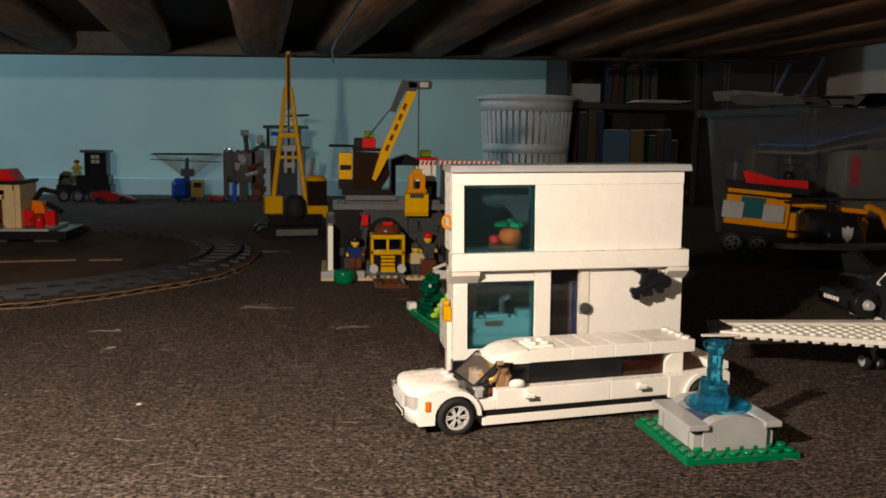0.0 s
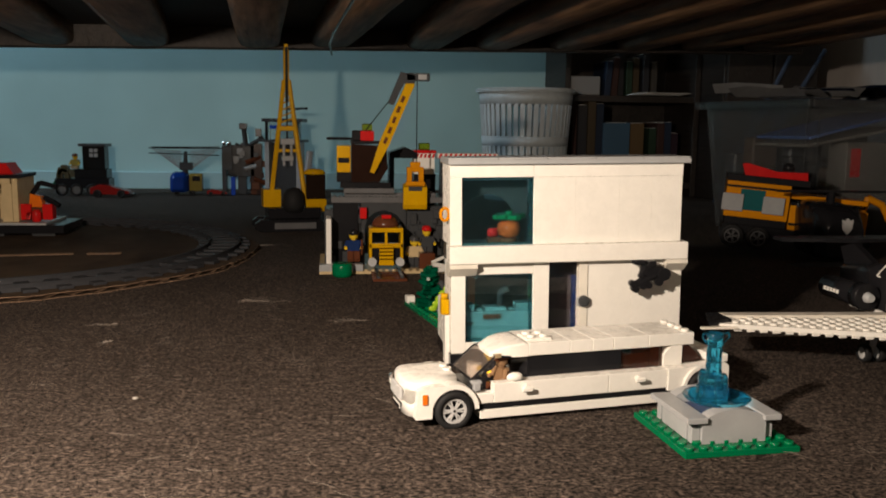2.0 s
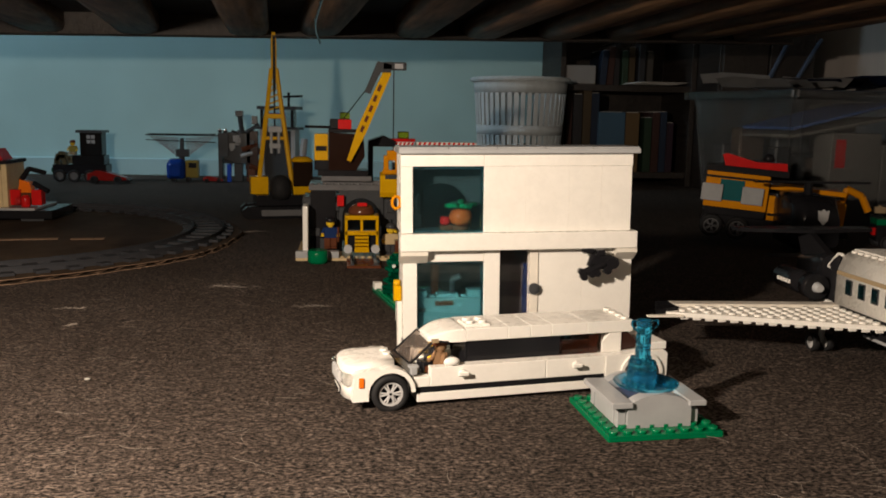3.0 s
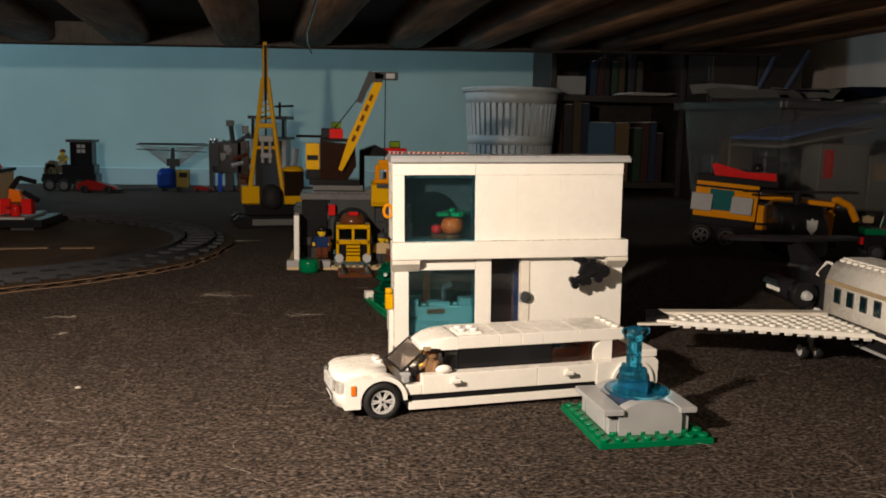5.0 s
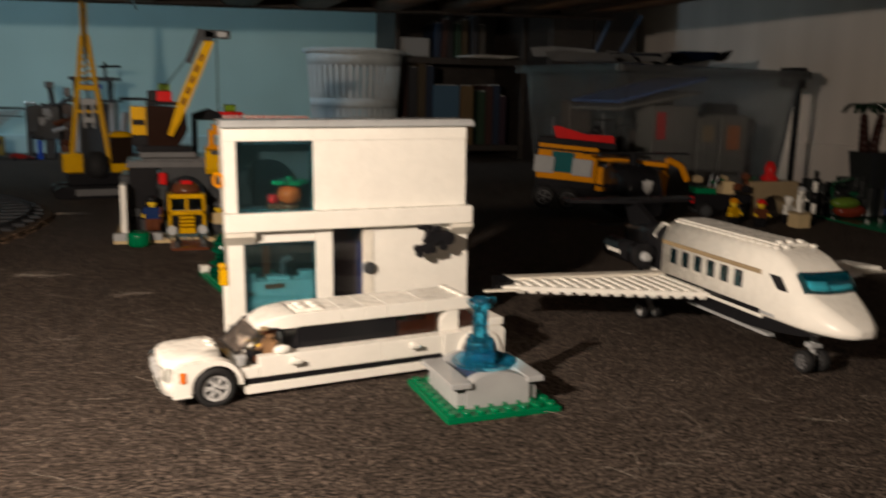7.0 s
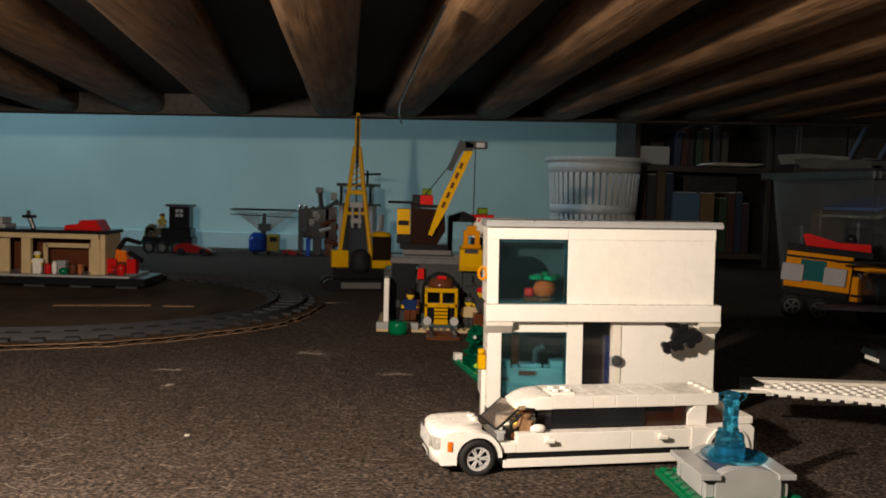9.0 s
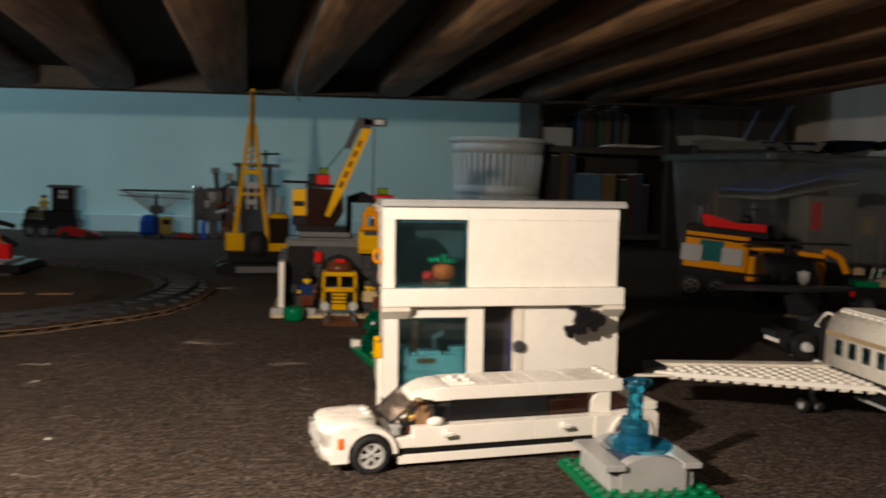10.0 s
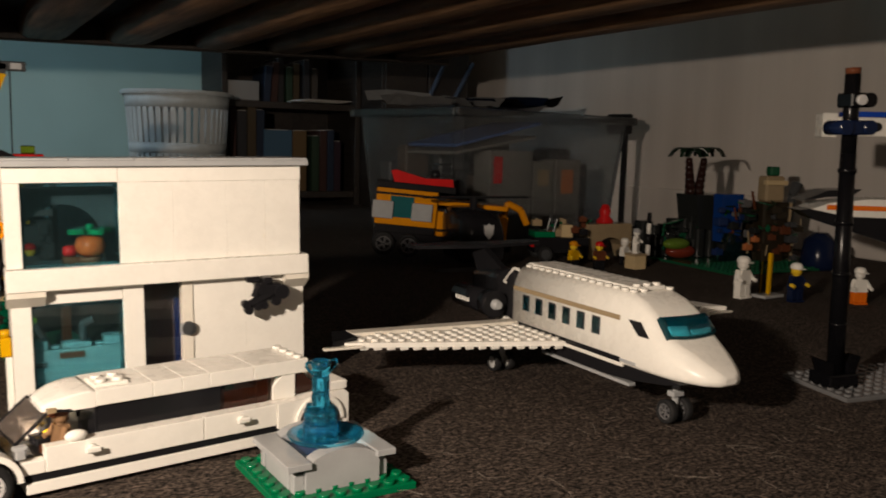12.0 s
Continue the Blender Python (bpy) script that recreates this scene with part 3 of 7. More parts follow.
# the cabin is two studs narrower than the body; the windscreen tapers up to it
C0, C1 = 0.0075, W - 0.0075
foot, head = [(0.0495, 0.0095, 0.0250), (0.0475, W - 0.0050, 0.0250)], [(0.0610, C1 - 0.001, 0.0384), (0.0640, C0 + 0.001, 0.0384)]
bm = bmesh.new()
outer_face = [bm.verts.new(p) for p in foot + head]
inner_face = [bm.verts.new((x + 0.0009, y, z - 0.0006)) for x, y, z in foot + head]
bm.faces.new(outer_face)
bm.faces.new(inner_face[::-1])
for i in range(4):
    bm.faces.new((outer_face[i], inner_face[i], inner_face[(i + 1) % 4], outer_face[(i + 1) % 4]))
part("windscreen", bm, SMOKE, limo, "smoked windscreen").visible_shadow = False
edge = foot + head
for i in range(4):
    bm = bmesh.new()
    rod(bm, edge[i], edge[(i + 1) % 4], 0.0007, 6)
    part("windscreen_edge", bm, BLACK, limo, "dark moulded edge of the windscreen")
for y0 in (C0, C1):
    bm = bmesh.new()
    rod(bm, (0.0625, y0, 0.0382), (0.0730, y0, 0.0374), 0.0007, 6)
    part("roof_arm", bm, BLACK, limo, "thin black arm under the roof")
for y0, y1 in ((0.0061, C0 + 0.0010), (C1 - 0.0010, W - 0.0061)):
    boxpart("waist_ledge", limo, WHITE, 0.0760, 0.1880, y0, y1, 0.0215, 0.0244, bev=0.0002)
boxpart("side_window", limo, BLACK, 0.0850, 0.1464, C0 + 0.0012, C0 + 0.0022, 0.0245, 0.0372, bev=0.0002, label="black side window")
boxpart("side_window", limo, SIDEGLASS, 0.1466, 0.1750, C0 + 0.0012, C0 + 0.0022, 0.0245, 0.0372, bev=0.0002, label="smoked side window")
REDBROWN = plastic("red_brown_plastic", (0.24, 0.075, 0.035))
boxpart("seat", limo, REDBROWN, 0.1490, 0.1670, 0.0110, W - 0.0110, 0.0162, 0.0330)
boxpart("seat_back", limo, REDBROWN, 0.1672, 0.1738, 0.0110, W - 0.0110, 0.0162, 0.0371)
boxpart("bar_cabinet", limo, DGREEN, 0.1500, 0.1550, 0.0120, 0.0180, 0.0331, 0.0368)
boxpart("partition", limo, BLACK, 0.0838, 0.0849, C0 + 0.001, C1 - 0.001, 0.0162, 0.0370)
boxpart("far_window", limo, BLACK, 0.0830, 0.1640, C1 - 0.0022, C1 - 0.0012, 0.0245, 0.0372, bev=0.0002)
for y in (C0, C1 - 0.0067):
    bm = bmesh.new()
    prism(bm, [(0.1754, 0.0246), (0.1884, 0.0246), (0.1884, 0.0372), (0.1808, 0.0372), (0.1754, 0.0315)], y, y + 0.0067)
    part("rear_pillar", bm, WHITE, limo)
# the roof front is a smooth shell, domed along its length and rounded at the corners
bm = bmesh.new()
shell_rows = []
for i in range(11):
    q = i / 10
    x = 0.0612 + 0.0228 * q
    top = 0.0394 + 0.0056 * (1 - (1 - q) ** 2.4)
    inset = 0.0055 * (1 - q) ** 3
    ring = []
    for j in range(13):
        v = j / 12
        y = C0 - 0.0006 + inset + (C1 - C0 + 0.0012 - 2 * inset) * v
        ring.append((x, y, top - 0.0004 * abs(2 * v - 1) ** 6))
    shell_rows.append([bm.verts.new(p) for p in [(x, ring[0][1], 0.0372)] + ring + [(x, ring[-1][1], 0.0372)]])
for p, q in zip(shell_rows, shell_rows[1:]):
    for i in range(14):
        bm.faces.new((p[i], p[i + 1], q[i + 1], q[i])).smooth = 0 < i < 13
    bm.faces.new((p[0], q[0], q[14], p[14]))
bm.faces.new(shell_rows[0])
bm.faces.new(shell_rows[-1][::-1])
part("roof_front", bm, WHITE, limo, "curved white roof front")
for x0, x1 in ((0.0841, 0.1108), (0.1110, 0.1256), (0.1258, 0.1398), (0.1400, 0.1640)):
    boxpart("roof_tile", limo, WHITE, x0, x1, C0 - 0.0006, C1 + 0.0006, 0.0374, 0.0450, bev=0.00025)
bm = bmesh.new()
box(bm, 0.1642, 0.1962, C0 - 0.0006, C1 + 0.0006, 0.0374, 0.0450, 0.0003)
studs(bm, 0.1880, C0 - 0.0004, 1, 4, 0.0450, seg=14)
part("roof_rear", bm, WHITE, limo)
bm = bmesh.new()
box(bm, 0.0848, 0.1006, C0 + 0.0040, C0 + 0.0200, 0.0448, 0.0464, 0.0003)
studs(bm, 0.0848, C0 + 0.0040, 2, 2, 0.0464, seg=14)
part("roof_hatch", bm, WHITE, limo, "small raised roof plate with studs")
boxpart("roof_clip", limo, DTAN, 0.0625, 0.0665, C0 - 0.0016, C0 - 0.0007, 0.0376, 0.0402)
# rear
bm = bmesh.new()
RX = 0.1988
arch_r = [(0.1742, 0.0112), (0.1742, 0.0246), (0.1900, 0.0250), (0.2000, 0.0262), (0.2150, 0.0262), (0.2175, 0.0240), (0.2175, 0.0075), (RX + 0.0128, 0.0075)] + [(RX + 0.0128 * math.cos(math.pi * i / 12), 0.0112 + 0.0124 * math.sin(math.pi * i / 12)) for i in range(13)]
prism(bm, arch_r, -0.0010, 0.0060)
prism(bm, arch_r, W - 0.006, W + 0.001)
prism(bm, [(0.1742, 0.0130), (0.1742, 0.0240), (0.2150, 0.0258), (0.2175, 0.0240), (0.2175, 0.0075), (0.2120, 0.0075)], 0.0061, W - 0.0061)
part("rear_body", bm, WHITE, limo, "white rear with wheel arches")
for y0, y1 in ((-0.0026, -0.0011), (W + 0.0011, W + 0.0026)):
    bm = bmesh.new()
    lip = [(RX + q * math.cos(math.pi * i / 16), 0.0112 + q * math.sin(math.pi * i / 16)) for q, order in ((0.0128, range(17)), (0.0150, range(16, -1, -1))) for i in order]
    prism(bm, lip, y0, y1)
    part("arch_lip", bm, WHITE, limo, "rounded lip of the rear wheel arch")
boxpart("rear_spoiler", limo, WHITE, 0.2050, 0.2172, 0.0000, W, 0.0264, 0.0314, bev=0.0006)
bm = bmesh.new()
prism(bm, [(0.1888, 0.0254), (0.1888, 0.0372), (0.1930, 0.0372), (0.2045, 0.0266)], C0 + 0.001, C1 - 0.001)
part("rear_window", bm, plastic("dark_brown_window_plastic", (0.035, 0.016, 0.012), 0.1), limo, "dark smoked rear window")
for x in (0.0352, RX):
    wheel(limo, (x, -0.0036, 0.0112), 0.0112, 0.0075, SILVER, 6)
    wheel(limo, (x, W - 0.0040, 0.0112), 0.0112, 0.0075, SILVER, 6)
bm = bmesh.new()
ball(bm, (0.0735, 0.0020, 0.0268), 0.0040, 1.3, 0.7, 0.72)
part("mirror", bm, WHITE, limo, "white rounded wing mirror")


# ---- toy figures: one plain mesh each ----
def figure(m, torso, legs, hat, label, head=None, arms=None, held=None, size=1.0, group="toy figures", sit=False):
    bm = bmesh.new()
    mats = [torso, legs, hat, head or SKIN, held or BLACK]
    for x in (-0.0038, 0.0038):
        if sit:
            box(bm, x - 0.0034, x + 0.0034, -0.0110, 0.004, 0.0, 0.0060, 0.0006, 1)
        else:
            box(bm, x - 0.0036, x + 0.0036, -0.0055, 0.0035, 0.0, 0.0022, 0.0005, 1)
            box(bm, x - 0.0036, x + 0.0036, -0.0035, 0.0035, 0.0022, 0.0125, 0.0006, 1)
    z = 0.0062 if sit else 0.0126
    prism(bm, [(-0.0075, z), (0.0075, z), (0.0056, z + 0.0128), (-0.0056, z + 0.0128)], -0.0036, 0.0036, "y", 0)
    for sgn in (-1, 1):
        rod(bm, (sgn * 0.0065, 0, z + 0.0115), (sgn * 0.0095, -0.003, z + 0.0050), 0.0022, 8, mat=0)
        rod(bm, (sgn * 0.0095, -0.003, z + 0.0050), (sgn * 0.0092, -0.0075, z + 0.0035), 0.0018, 8, mat=3)
    cyl(bm, (0, 0, z + 0.0128), 0.0030, 0.0014, mat=3)
    lathe(bm, [(0.0035, 0), (0.0050, 0.0012), (0.0051, 0.0070), (0.0036, 0.0084)], (0, 0, z + 0.0142), 16, 3)
    lathe(bm, [(0.0054, 0), (0.0060, 0.0008), (0.0056, 0.0035), (0.0038, 0.0056), (0.0010, 0.0062)], (0, 0, z + 0.0192), 16, 2)
    box(bm, -0.0046, 0.0046, -0.0078, -0.0040, z + 0.0192, z + 0.0202, 0.0003, 2)
    if held:
        rod(bm, (0.0092, -0.0085, z - 0.004), (0.0092, -0.0085, z + 0.014), 0.0012, 6, mat=4)
    return solid("toy_figure", bm, mats, m @ Matrix.Scale(size, 4), label, "toy figure", group)


DRIVER = plastic("dull_brown_plastic", (0.24, 0.14, 0.075))
figure(LIMO @ pose(0.0700, 0.0140, 0.0162, 0, 0, -80), DRIVER, BROWN, BROWN, "small brown toy figure seated in the limousine", head=DRIVER, sit=True, size=0.72)
figure(LIMO @ pose(0.0690, 0.0310, 0.0162, 0, 0, -80), BLACK, BLACK, BROWN, "small dark toy figure seated in the limousine", sit=True, size=0.72)

# ---- the fountain ----
FK = 1.03
FOUNT = pose(0.2788, 0.4292, 0.0, 0, 0, 3.2) @ Matrix.Scale(FK, 4)
fountain = thing("toy_fountain", FOUNT, "grey toy fountain with clear blue water on a green plate", "toy fountain")
bm = bmesh.new()
box(bm, 0, 0.064, 0, 0.064, 0, 0.0032, 0.0002)
studs(bm, 0, 0, 8, 8, 0.0032, seg=14)
part("base_plate", bm, GREEN, fountain, "green studded base plate")
for y0 in (0.0100, 0.0470):
    bm = bmesh.new()
    pts = [(0.0140, 0.0033), (0.0140, 0.0128)] + [(0.0320 - 0.0180 * math.cos(math.pi * i / 14), 0.0128 + 0.0085 * math.sin(math.pi * i / 14)) for i in range(1, 14)] + [(0.0500, 0.0128), (0.0500, 0.0033)]
    prism(bm, pts, y0, y0 + 0.0075)
    part("curved_wall", bm, LGREY, fountain, "light grey curved wall")
for x0 in (0.0090, 0.0470):
    boxpart("side_wall", fountain, LGREY, x0, x0 + 0.0080, 0.0180, 0.0465, 0.0033, 0.0148)
    boxpart("coping", fountain, LGREY, x0 - 0.0045 if x0 < 0.03 else x0 + 0.0010, x0 + 0.0070 if x0 < 0.03 else x0 + 0.0105, 0.0080, 0.0530, 0.0150, 0.0180)
for x0 in (0.0090, 0.0470):
    for y0 in (0.0100, 0.0470):
        bm = bmesh.new()
        box(bm, x0 if x0 < 0.03 else x0 + 0.0032, x0 + 0.0048 if x0 < 0.03 else x0 + 0.008, y0 + 0.0020, y0 + 0.0062, 0.0033, 0.0120, 0.0003)
        part("corner_block", bm, LGREY, fountain)
boxpart("basin", fountain, DBLUE, 0.0172, 0.0468, 0.0177, 0.0468, 0.0033, 0.0140, label="dark blue basin floor")
FX, FY = 0.0300, 0.0315
bm = bmesh.new()
lathe(bm, [(0.0050, 0.0), (0.0120, 0.0008), (0.0168, 0.0024), (0.0180, 0.0040), (0.0172, 0.0044), (0.0115, 0.0022), (0.0040, 0.0016)], (FX + 0.0022, FY - 0.001, 0.0182), 40)
part("dish", bm, FBLUE, fountain, "clear blue water dish").visible_shadow = False


def fluted(bm, r, dip, lobes, z0, z1, seg=64):
    """A closed round piece whose side is drawn in between its lobes."""
    rings = []
    for z, k in ((z0, 0.94), (z0 + 0.0008, 1.0), (z1 - 0.0008, 1.0), (z1, 0.92)):
        rings.append([])
        for i in range(seg):
            a = 2 * math.pi * i / seg
            q = k * (r - dip * (0.5 - 0.5 * math.cos(lobes * a)) ** 3)
            rings[-1].append(bm.verts.new((FX + q * math.cos(a), FY + q * math.sin(a), z)))
    for p, q in zip(rings, rings[1:]):
        for i in range(seg):
            bm.faces.new((p[i], p[(i + 1) % seg], q[(i + 1) % seg], q[i])).smooth = True
    bm.faces.new(rings[0][::-1])
    bm.faces.new(rings[-1])


for z0, z1, r in ((0.0190, 0.0278, 0.0086), (0.0280, 0.0338, 0.0080)):
    bm = bmesh.new()
    fluted(bm, r, 0.0016, 8, z0, z1)
    for a in range(4):
        cyl(bm, (FX + 0.0057 * math.cos(0.6 + a * math.pi / 2), FY + 0.0057 * math.sin(0.6 + a * math.pi / 2), z1), 0.0019, 0.0016, seg=12)
    part("round_brick", bm, FBLUE, fountain, "clear blue ribbed round brick")
bm = bmesh.new()
fluted(bm, 0.0043, 0.0008, 4, 0.0340, 0.0415, 32)
fluted(bm, 0.0042, 0.0008, 4, 0.0417, 0.0495, 32)
part("spout", bm, FBLUE, fountain, "clear blue spout column")
bm = bmesh.new()
lathe(bm, [(0.0034, 0.0), (0.0046, 0.0010), (0.0041, 0.0036), (0.0050, 0.0068), (0.0042, 0.0072), (0.0030, 0.0040), (0.0012, 0.0030)], (FX, FY, 0.0497), 24)
for d in (-1, 1):
    rod(bm, (FX + d * 0.0040, FY, 0.0505), (FX + d * 0.0078, FY - 0.001, 0.0548), 0.0006, 6)
    rod(bm, (FX + d * 0.0078, FY - 0.001, 0.0548), (FX + d * 0.0074, FY - 0.001, 0.0568), 0.0006, 6)
    rod(bm, (FX + d * 0.0074, FY - 0.001, 0.0568), (FX + d * 0.0044, FY, 0.0562), 0.0006, 6)
part("cup", bm, FBLUE, fountain, "clear blue cup with two handles")

# ---- the passenger jet ----
JET = pose(0.5300, 0.4080, 0.0)
jet = thing("toy_jet", JET, "white toy passenger jet with black belly and studded wings", "toy plane")


def loft(bm, sections, close=True):
    rings = [[bm.verts.new(p) for p in s] for s in sections]
    k = len(rings[0])
    for p, q in zip(rings, rings[1:]):
        for i in range(k):
            bm.faces.new((p[i], p[(i + 1) % k], q[(i + 1) % k], q[i])).smooth = True
    if close:
        bm.faces.new(rings[0])
        bm.faces.new(rings[-1][::-1])


def section(y, hw, z0, z1, corner):
    """A rounded box section across the fuselage; the top corners are cut by corner."""
    pts = []
    for sx, sz, r in ((1, -1, corner * 0.6), (1, 1, corner), (-1, 1, corner), (-1, -1, corner * 0.6)):
        cx, cz = sx * (hw - r), (z1 - r) if sz > 0 else (z0 + r)
        a0 = {(1, -1): -90, (1, 1): 0, (-1, 1): 90, (-1, -1): 180}[(sx, sz)]
        for i in range(5):
            a = radians(a0 + 90 * i / 4)
            pts.append((cx + r * math.cos(a), y, cz + r * math.sin(a)))
    return pts


def hull(y, hw, z0, zs, z1, ht):
    """A section of the fuselage: upright sides to zs, then sloping in to the half width ht at the top z1."""
    r = min(0.003, hw * 0.3)
    side = [(hw - r, z0), (hw - r * 0.3, z0 + r * 0.3), (hw, z0 + r), (hw, zs), (hw - (hw - ht) * 0.18, zs + (z1 - zs) * 0.34), (hw - (hw - ht) * 0.55, zs + (z1 - zs) * 0.76), (ht, z1 - (z1 - zs) * 0.03), (ht * 0.85, z1)]
    return [(x, y, z) for x, z in side] + [(-x, y, z) for x, z in side[::-1]]


bm = bmesh.new()
loft(bm, [hull(0.0065, 0.0040, 0.0340, 0.0355, 0.0372, 0.0026), hull(0.0082, 0.0090, 0.0326, 0.0357, 0.0396, 0.0055), hull(0.0140, 0.0150, 0.0321, 0.0370, 0.0432, 0.0090), hull(0.0230, 0.0195, 0.0320, 0.0390, 0.0480, 0.0125),
          hull(0.0320, 0.0222, 0.0320, 0.0420, 0.0522, 0.0155), hull(0.0385, 0.0232, 0.0320, 0.0450, 0.0552, 0.0172), hull(0.0500, 0.0238, 0.0320, 0.0530, 0.0662, 0.0172), hull(0.0600, 0.0240, 0.0320, 0.0582, 0.0722, 0.0168), hull(0.0720, 0.0240, 0.0320, 0.0605, 0.0757, 0.0165), hull(0.1900, 0.0240, 0.0320, 0.0605, 0.0757, 0.0165)])
part("fuselage", bm, WHITE, jet, "white passenger cabin with a rounded nose")
for sgn in (-1, 1):
    bm = bmesh.new()
    box(bm, sgn * 0.0238 - 0.0006, sgn * 0.0238 + 0.0006, 0.0720, 0.1890, 0.0335, 0.0368, 0.0001)
    part("side_slot", bm, BLACK, jet, "black slot along the hull")
    bm = bmesh.new()
    box(bm, sgn * 0.0238 - 0.0004, sgn * 0.0238 + 0.0004, 0.0580, 0.0716, 0.0342, 0.0362, 0.0001)
    part("slot_fairing", bm, LGREY, jet, "grey fairing before the slot")
for sgn in (-1, 1):
    bm = bmesh.new()
    box(bm, sgn * 0.0237 - 0.0010, sgn * 0.0237 + 0.0010, 0.0690, 0.1880, 0.0312, 0.0335, 0.0003)
    part("hull_strip", bm, WHITE, jet)
    bm = bmesh.new()
    box(bm, sgn * 0.0241 - 0.0004, sgn * 0.0241 + 0.0004, 0.0735, 0.1895, 0.0592, 0.0622)
    part("side_stripe", bm, DTAN, jet, "thin gold-brown stripe")
bm = bmesh.new()
prism(bm, [(0.0220, 0.0319), (0.0340, 0.0285), (0.0640, 0.0240), (0.0900, 0.0222), (0.2000, 0.0222), (0.2300, 0.0311)], -0.0215, 0.0215, "x")
part("belly", bm, BLACK, jet, "black belly")
bm = bmesh.new()
box(bm, -0.0120, 0.0120, 0.0740, 0.1900, 0.0758, 0.0782, 0.0005)
part("roof_rib", bm, WHITE, jet, "raised white roof strip")
bm = bmesh.new()
studs(bm, -0.0185, 0.0690, 1, 15, 0.0757)
studs(bm, 0.0105, 0.0690, 1, 15, 0.0757)
studs(bm, -0.0105, 0.0690, 1, 1, 0.0757)
studs(bm, -0.0120, 0.0740, 3, 1, 0.0782)
part("roof_studs", bm, WHITE, jet, "rows of white studs")
for k in range(6):
    for sgn in (-1, 1):
        y0 = 0.0922 + 0.01554 * k
        bm = bmesh.new()
        box(bm, sgn * 0.0240 - 0.0006, sgn * 0.0240 + 0.0006, y0 - 0.0006, y0 + 0.0076, 0.0462, 0.0576, 0.0003)
        win = part("window", bm, DGREY, jet, "dark cabin window with a clear blue pane")
        bm = bmesh.new()
        box(bm, sgn * 0.0249 - 0.0002, sgn * 0.0249 + 0.0002, y0 + 0.0004, y0 + 0.0066, 0.0471, 0.0567)
        part("pane", bm, TBLUE, win)
for sgn in (-1, 1):
    bm = bmesh.new()
    x = sgn * 0.0205
    rod(bm, (x, 0.1900, 0.0735), (x, 0.1960, 0.0735), 0.0010, 6)
    rod(bm, (x, 0.1960, 0.0735), (x, 0.2080, 0.0620), 0.0010, 6)
    rod(bm, (x, 0.2080, 0.0620), (x, 0.1900, 0.0600), 0.0010, 6)
    part("tail_bracket", bm, WHITE, jet, "thin white bracket at the rear of the cabin")
# windscreen, a band of clear blue wrapped over the slope of the nose
def screen(bm, lift, depth, hw, v0, v1, u0=-1.0, u1=1.0):
    """A bowed slab on the slope of the nose, between the fractions v0 and v1 of its height."""
    top, low = [], []
    for v in (v0, 0.5 * (v0 + v1), v1):
        t, q = [], []
        for i in range(13):
            u = u0 + (u1 - u0) * i / 12
            k = 1 - (hw * u / 0.0200) ** 2
            y = 0.0372 + 0.0114 * v - 0.0030 * k * (1 - 0.6 * v)
            z = 0.0553 + 0.0118 * v - 0.0011 * k * (1 - v) + 0.0008 * math.sin(math.pi * v)
            x = hw * u * (1 - 0.06 * v)
            t.append(bm.verts.new((x, y - 0.7 * lift, z + 0.7 * lift)))
            q.append(bm.verts.new((x, y - 0.7 * (lift - depth), z + 0.7 * (lift - depth))))
        top.append(t)
        low.append(q)
    for j in range(2):
        for i in range(12):
            bm.faces.new((top[j][i], top[j][i + 1], top[j + 1][i + 1], top[j + 1][i])).smooth = True
            bm.faces.new((low[j][i], low[j + 1][i], low[j + 1][i + 1], low[j][i + 1]))
        for i in (0, 12):
            bm.faces.new((top[j][i], top[j + 1][i], low[j + 1][i], low[j][i]))
    for j in (0, 2):
        for i in range(12):
            bm.faces.new((top[j][i], low[j][i], low[j][i + 1], top[j][i + 1]))


bm = bmesh.new()
screen(bm, 0.0002, 0.0034, 0.0190, 0.0, 0.84)
shell = part("windscreen", bm, plastic("dark_petrol_plastic", (0.008, 0.040, 0.050), 0.1), jet, "clear blue windscreen in a black frame")
# pale slabs stand in for the bright reflections low in the glass
bm = bmesh.new()
screen(bm, 0.0006, 0.0003, 0.0176, 0.06, 0.42, -0.93, -0.20)
screen(bm, 0.0006, 0.0003, 0.0176, 0.06, 0.28, -0.12, 0.85)
part("reflection_slab", bm, LGREY, shell, "pale slabs that brighten the lower windscreen like a reflection")
bm = bmesh.new()
screen(bm, 0.0014, 0.0005, 0.0180, 0.05, 0.79)
part("pane", bm, clear("deep_clear_blue_plastic", (0.10, 0.66, 0.80), 0.05), shell).visible_shadow = False
for sgn in (-1, 1):
    bm = bmesh.new()
    prism(bm, [(0.0480, 0.0530), (0.0565, 0.0530), (0.0655, 0.0612), (0.0560, 0.0612)], sgn * 0.0238 - 0.0006, sgn * 0.0238 + 0.0006, "x")
    part("cockpit_window", bm, BLACK, jet, "black slanted cockpit window")
